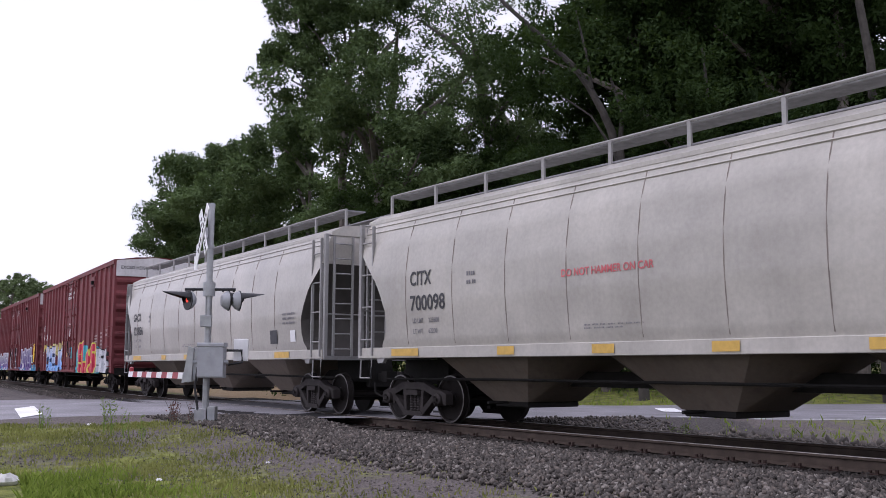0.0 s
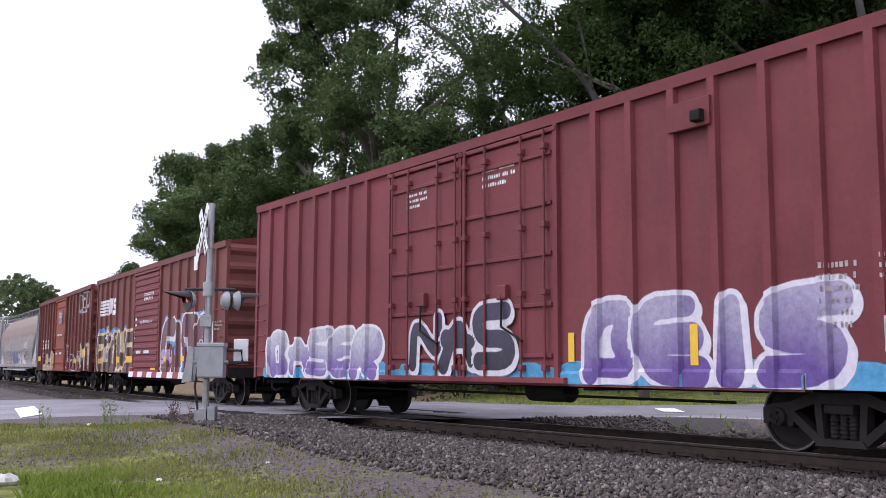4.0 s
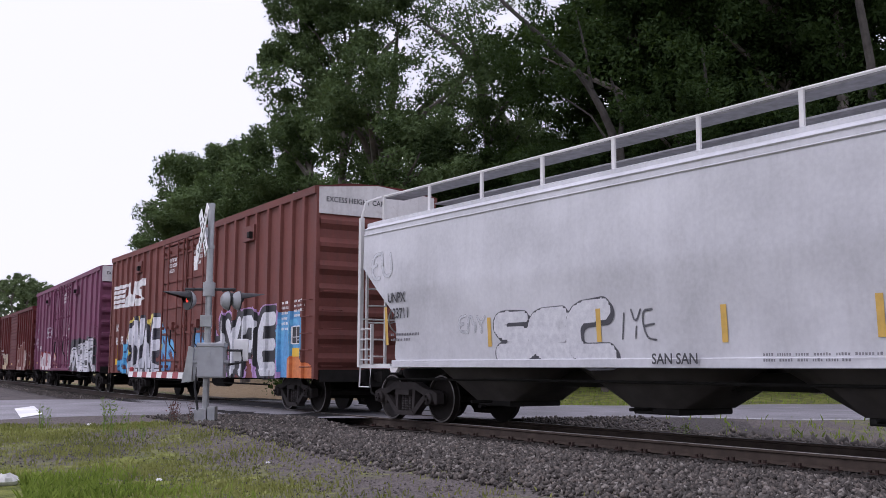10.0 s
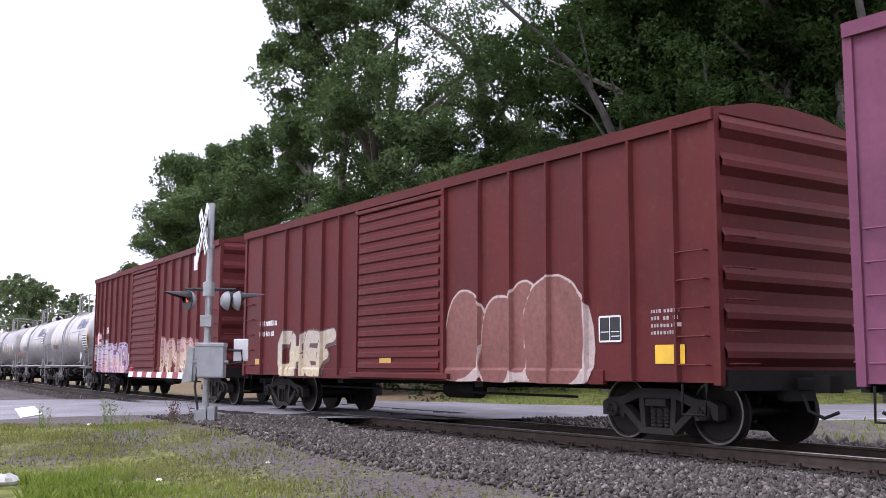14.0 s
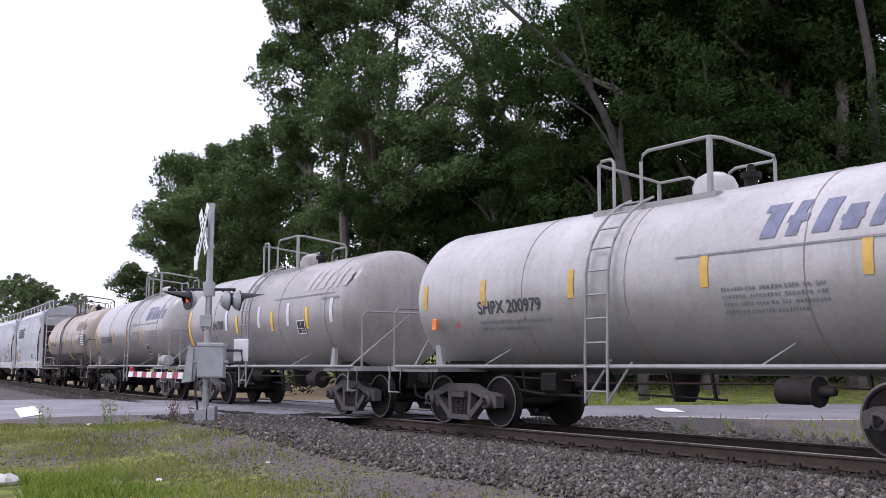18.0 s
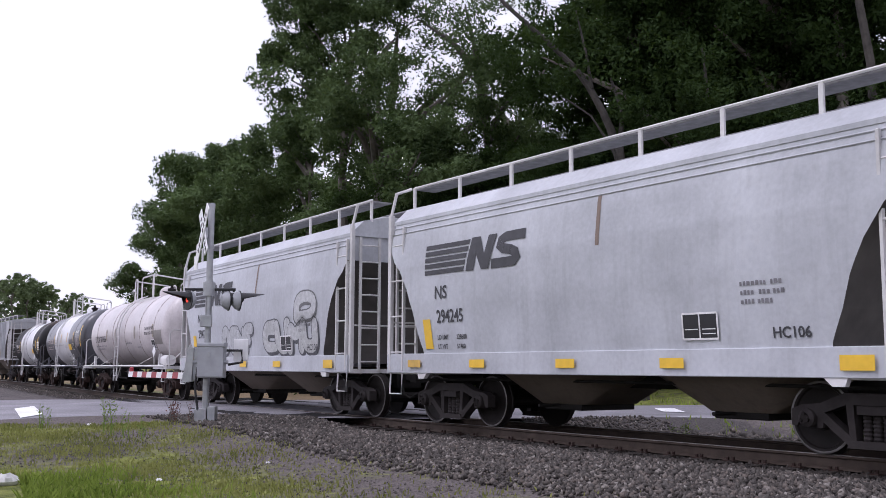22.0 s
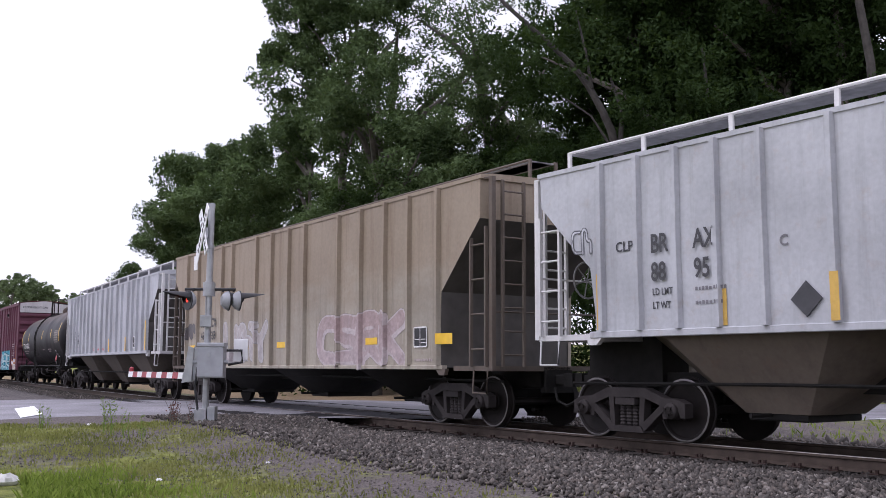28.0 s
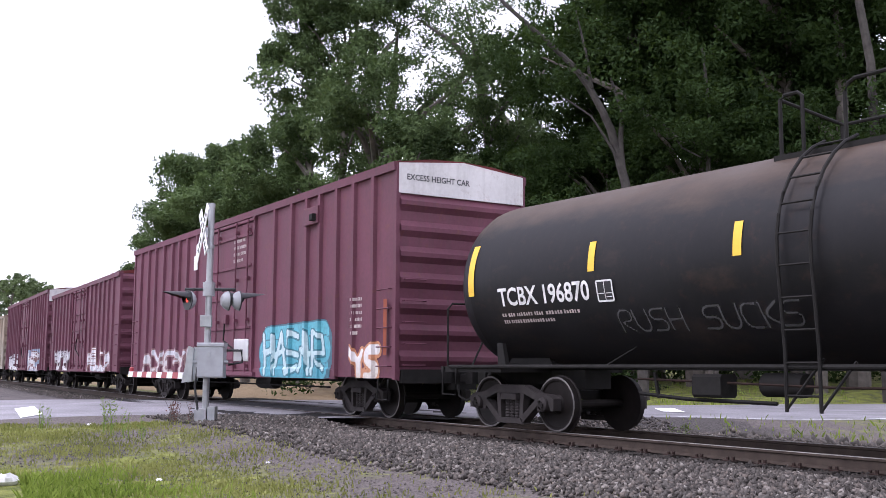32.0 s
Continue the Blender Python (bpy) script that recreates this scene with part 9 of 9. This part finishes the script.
graffiti(N19[0], 2.9, 4.1, 2.15, 2.75, "O", (0.47, 0.475, 0.48), (0.47, 0.475, 0.48), (0.12, 0.12, 0.12), None, N19[1], 193, thick=0.13, rim=0.03, cell=0.035)
for x0, x1 in ((-3.4, -2.2), (-0.4, 0.4), (1.4, 2.6), (4.0, 5.0)):
    graffiti(N19[0], x0, x1, 0.98, 1.14, "???", (0.5, 0.5, 0.5), SILVER, (0.1, 0.1, 0.11), None, lambda u, z: -1.48, int(x0 * 10) + 300, thick=0.012, rim=0.01, cell=0.025)
# ribbed hoppers
for c, a, b in ((R23, ("88", "95"), -5.95), (R25, ("88", "04"), -6.05)):
    d = 0.77 if c is R23 else 0.72
    z = 2.68 if c is R23 else 2.33
    numbers(c, ((b, "BR"), (b + d, "AX")), z, 0.27, "dark_text", 0.76)
    numbers(c, ((b, a[0]), (b + d, a[1])), z - (0.4 if c is R23 else 0.3), 0.27, "dark_text", 0.76)
    for k, w in enumerate(("LD LMT", "LT WT")):
        lettering(c[0], w, b, z - (0.6 if c is R23 else 0.48) - 0.19 * k, 0.1, "dark_text", c[1], wide=0.8)
        small_print(c[0], b + d, z - (0.6 if c is R23 else 0.48) - 0.19 * k, 0.5, 0.1, 1, "grey_text", c[1])
for x, z1 in ((-6.98, 2.45), (-4.72, 2.1), (-3.03, 2.2), (-0.5, 2.1), (2.31, 2.1), (5.7, 2.1)):
    patch(R23[0], "yellow_reflector", x - 0.06, x + 0.06, 1.62, z1, "amber", lambda u, z, x=x: R23[1](x, z), 0.012, 0, 2, 2, "faded amber strip")
for x, z1 in ((-7.12, 2.5), (-4.2, 2.05), (-1.5, 2.1), (1.46, 2.1), (4.24, 2.12), (7.17, 2.6)):
    patch(R25[0], "yellow_reflector", x - 0.06, x + 0.06, 1.62, z1, "yellow", lambda u, z, x=x: R25[1](x, z), 0.012, 0, 2, 2, "yellow reflective strip")
for x, w in ((-2.0, "DO NOT"), (-1.1, "HAMMER"), (-0.15, "ON SIDES"), (0.85, "OF CAR")):
    lettering(R25[0], w, x, 1.7, 0.09, "red_text", R25[1])
stencil(R25, 5.1, 1.72, 0.5, 0.38)
b = MB().slab([(-3.68, 1.9), (-3.46, 1.68), (-3.24, 1.9), (-3.46, 2.12)], -1.535, -1.52)
part("diamond_mark", b, "dark_text", R23[0], "dark painted diamond")
lettering(R23[0], "C", -3.82, 2.58, 0.14, "grey_text", R23[1])
small_print(R23[0], -0.4, 1.72, 0.8, 0.5, 4, "grey_text", R23[1])
small_print(R23[0], 2.5, 1.75, 0.5, 0.3, 3, "red_text", R23[1])
graffiti(R23[0], 1.5, 2.25, 1.65, 2.1, "CL?S", (0.72, 0.73, 0.76), WHITE, (0.04, 0.06, 0.2), WHITE, R23[1], 231, thick=0.05, rim=0.025, cell=0.025, grow=0.08)
graffiti(R23[0], -7.6, -7.15, 2.75, 3.2, "C?", (0.3, 0.3, 0.32), SILVER, (0.08, 0.08, 0.09), None, R23[1], 232, thick=0.02, rim=0.012, cell=0.02)
graffiti(R23[0], 0.6, 1.3, 2.0, 2.6, "V?", (0.1, 0.25, 0.2), (0.1, 0.2, 0.2), (0.1, 0.25, 0.22), None, R23[1], 233, thick=0.012, rim=0.01, cell=0.022)
graffiti(R23[0], -1.0, -0.5, 1.8, 2.3, "??", (0.3, 0.3, 0.32), SILVER, (0.4, 0.4, 0.42), None, R23[1], 234, thick=0.02, rim=0.012, cell=0.022)
for x, w in ((1.05, "CLAS"), (-6.65, "CLP")):
    lettering(R23[0], w, x, 1.7 if x > 0 else 2.75, 0.15, "dark_text", R23[1])
c = R24
numbers(c, ((-5.8, "MW"), (-4.97, "CX")), 2.18, 0.25, "dark_text", 0.8)
numbers(c, ((-5.8, "461"), (-5.0, "959")), 1.82, 0.24, "dark_text", 0.75)
yellow_bars(c, (-6.55, 7.2), 1.48, 1.68, 0.45)
yellow_bars(c, (-2.45, -0.14, 4.4), 1.52, 1.66, 0.5)
graffiti(c[0], 1.9, 5.7, 1.15, 2.15, "C??K", (0.42, 0.34, 0.34), (0.36, 0.27, 0.26), (0.48, 0.42, 0.42), None, c[1], 241, thick=0.16, rim=0.03)
graffiti(c[0], -4.0, -1.0, 1.2, 2.2, "???", (0.36, 0.33, 0.33), (0.4, 0.36, 0.34), (0.42, 0.4, 0.4), None, c[1], 242, thick=0.1)
graffiti(c[0], -7.0, -6.3, 1.9, 2.3, "??", (0.12, 0.1, 0.1), (0.1, 0.1, 0.1), (0.1, 0.09, 0.09), None, c[1], 243, thick=0.03, cell=0.025)
stencil(c, 6.1, 1.45, 0.45, 0.36)
small_print(c[0], 6.1, 1.15, 0.8, 0.1, 1, "dim_text", c[1])
# the boxcars of the tail
g = B27
graffiti(g[0], 2.7, 6.2, 0.85, 1.95, "", (0.07, 0.30, 0.38), (0.10, 0.38, 0.46), (0.04, 0.12, 0.16), None, g[1], 271, thick=0.3, rim=0.04, lined=False, bend=0, lift=0.006, shapes=([(0.03, 0.25), (0.97, 0.2)], [(0.06, 0.8), (0.98, 0.85)], [(0.0, 0.5), (1.0, 0.55)]))
graffiti(g[0], 2.7, 6.2, 0.85, 1.95, "H?EA?", (0.42, 0.58, 0.60), (0.5, 0.62, 0.64), (0.04, 0.16, 0.2), None, g[1], 274, thick=0.07, rim=0.03, lined=False, bend=0, wild=0.15)
graffiti(g[0], -8.0, -2.2, 0.78, 1.6, "?????", (0.45, 0.42, 0.4), SILVER, (0.25, 0.15, 0.15), None, g[1], 272, thick=0.08)
graffiti(g[0], 7.5, 8.7, 0.8, 1.5, "??", (0.6, 0.55, 0.5), WHITE, (0.45, 0.2, 0.1), None, g[1], 273, thick=0.09)
small_print(g[0], 7.4, 1.7, 0.55, 0.85, 6, "dim_text", g[1])
small_print(g[0], 0.5, 3.8, 0.9, 0.7, 4, "dim_text", g[1])
patch(g[0], "yellow_reflector", 9.0, 9.14, 1.3, 2.4, "door_orange", g[1], 0.07)
tack_box(g, 5.2, 4.3)
for g, sd in ((B28, 281), (B29, 291)):
    graffiti(g[0], 2.2, 6.8, 0.78, 1.8, "?????", SILVER, WHITE, (0.2, 0.1, 0.1), (0.25, 0.3, 0.38) if g is B29 else None, g[1], sd, thick=0.13, cell=0.07)
    graffiti(g[0], -6.8, -2.2, 0.78, 1.8, "?????", WHITE, SILVER, (0.1, 0.05, 0.06), None, g[1], sd + 1, thick=0.12, cell=0.07)
# dark words on the white caps
for c in (C3, C4, C9, C10, B27):
    L = max(o.data.vertices[0].co.x for o in c[0].children if o.name.startswith("corner_post"))
    cap = [o for o in c[0].children if o.name.startswith("end_cap")][-1]
    xe = max(v.co.x for v in cap.data.vertices) + 0.006
    zt = min(v.co.z for v in cap.data.vertices) + 0.28
    b, u0 = MB(), 0.0
    for ch in "EXCESS HEIGHT CAR":
        v, f, adv = GLYPHS[ch]
        o = len(b.v)
        b.v += [(xe, -1.35 + (u0 + p[0]) * 0.115, zt + p[1] * 0.12) for p in v]
        b.f += [tuple(o + k for k in q) for q in f]
        u0 += adv
    me = b.mesh("lettering", M["dark_text"], False)
    part("lettering", me, None, cap, "dark lettering on the cap")
# ---------- what moves ----------


def motions():
    for ob, mid, reach in TRAIN:
        rows = []
        for k in range(65):
            t = k * 0.5
            s = mid + train_place(t)
            a, c = along(s - reach), along(s + reach)
            rows.append((t, pose((a[0] + c[0]) / 2, (a[1] + c[1]) / 2, 0, 0, 0, math.degrees(math.atan2(c[1] - a[1], c[0] - a[0])))))
        walk(ob, rows)
    # each wheelset rolls while it is near enough to be seen turning
    middle = {ob: (mid, reach) for ob, mid, reach in TRAIN}
    for w, side, bogie_x, ob in WHEELS:
        mid = middle[ob][0] + bogie_x + side
        rest = pose(side, 0, 0.457)
        rows = [(0, rest)]
        turned = 0.0
        last = None
        for k in range(1, 960):
            s = mid + train_place(k / 30)
            if -48 < s < 22:
                if last is None:
                    last = s
                turned += math.degrees((s - last) / 0.457)
                last = s
                rows.append((k / 30, pose(side, 0, 0.457, 0, turned, 0)))
        rows.append((32, rows[-1][1]))
        walk(w, rows)


motions()
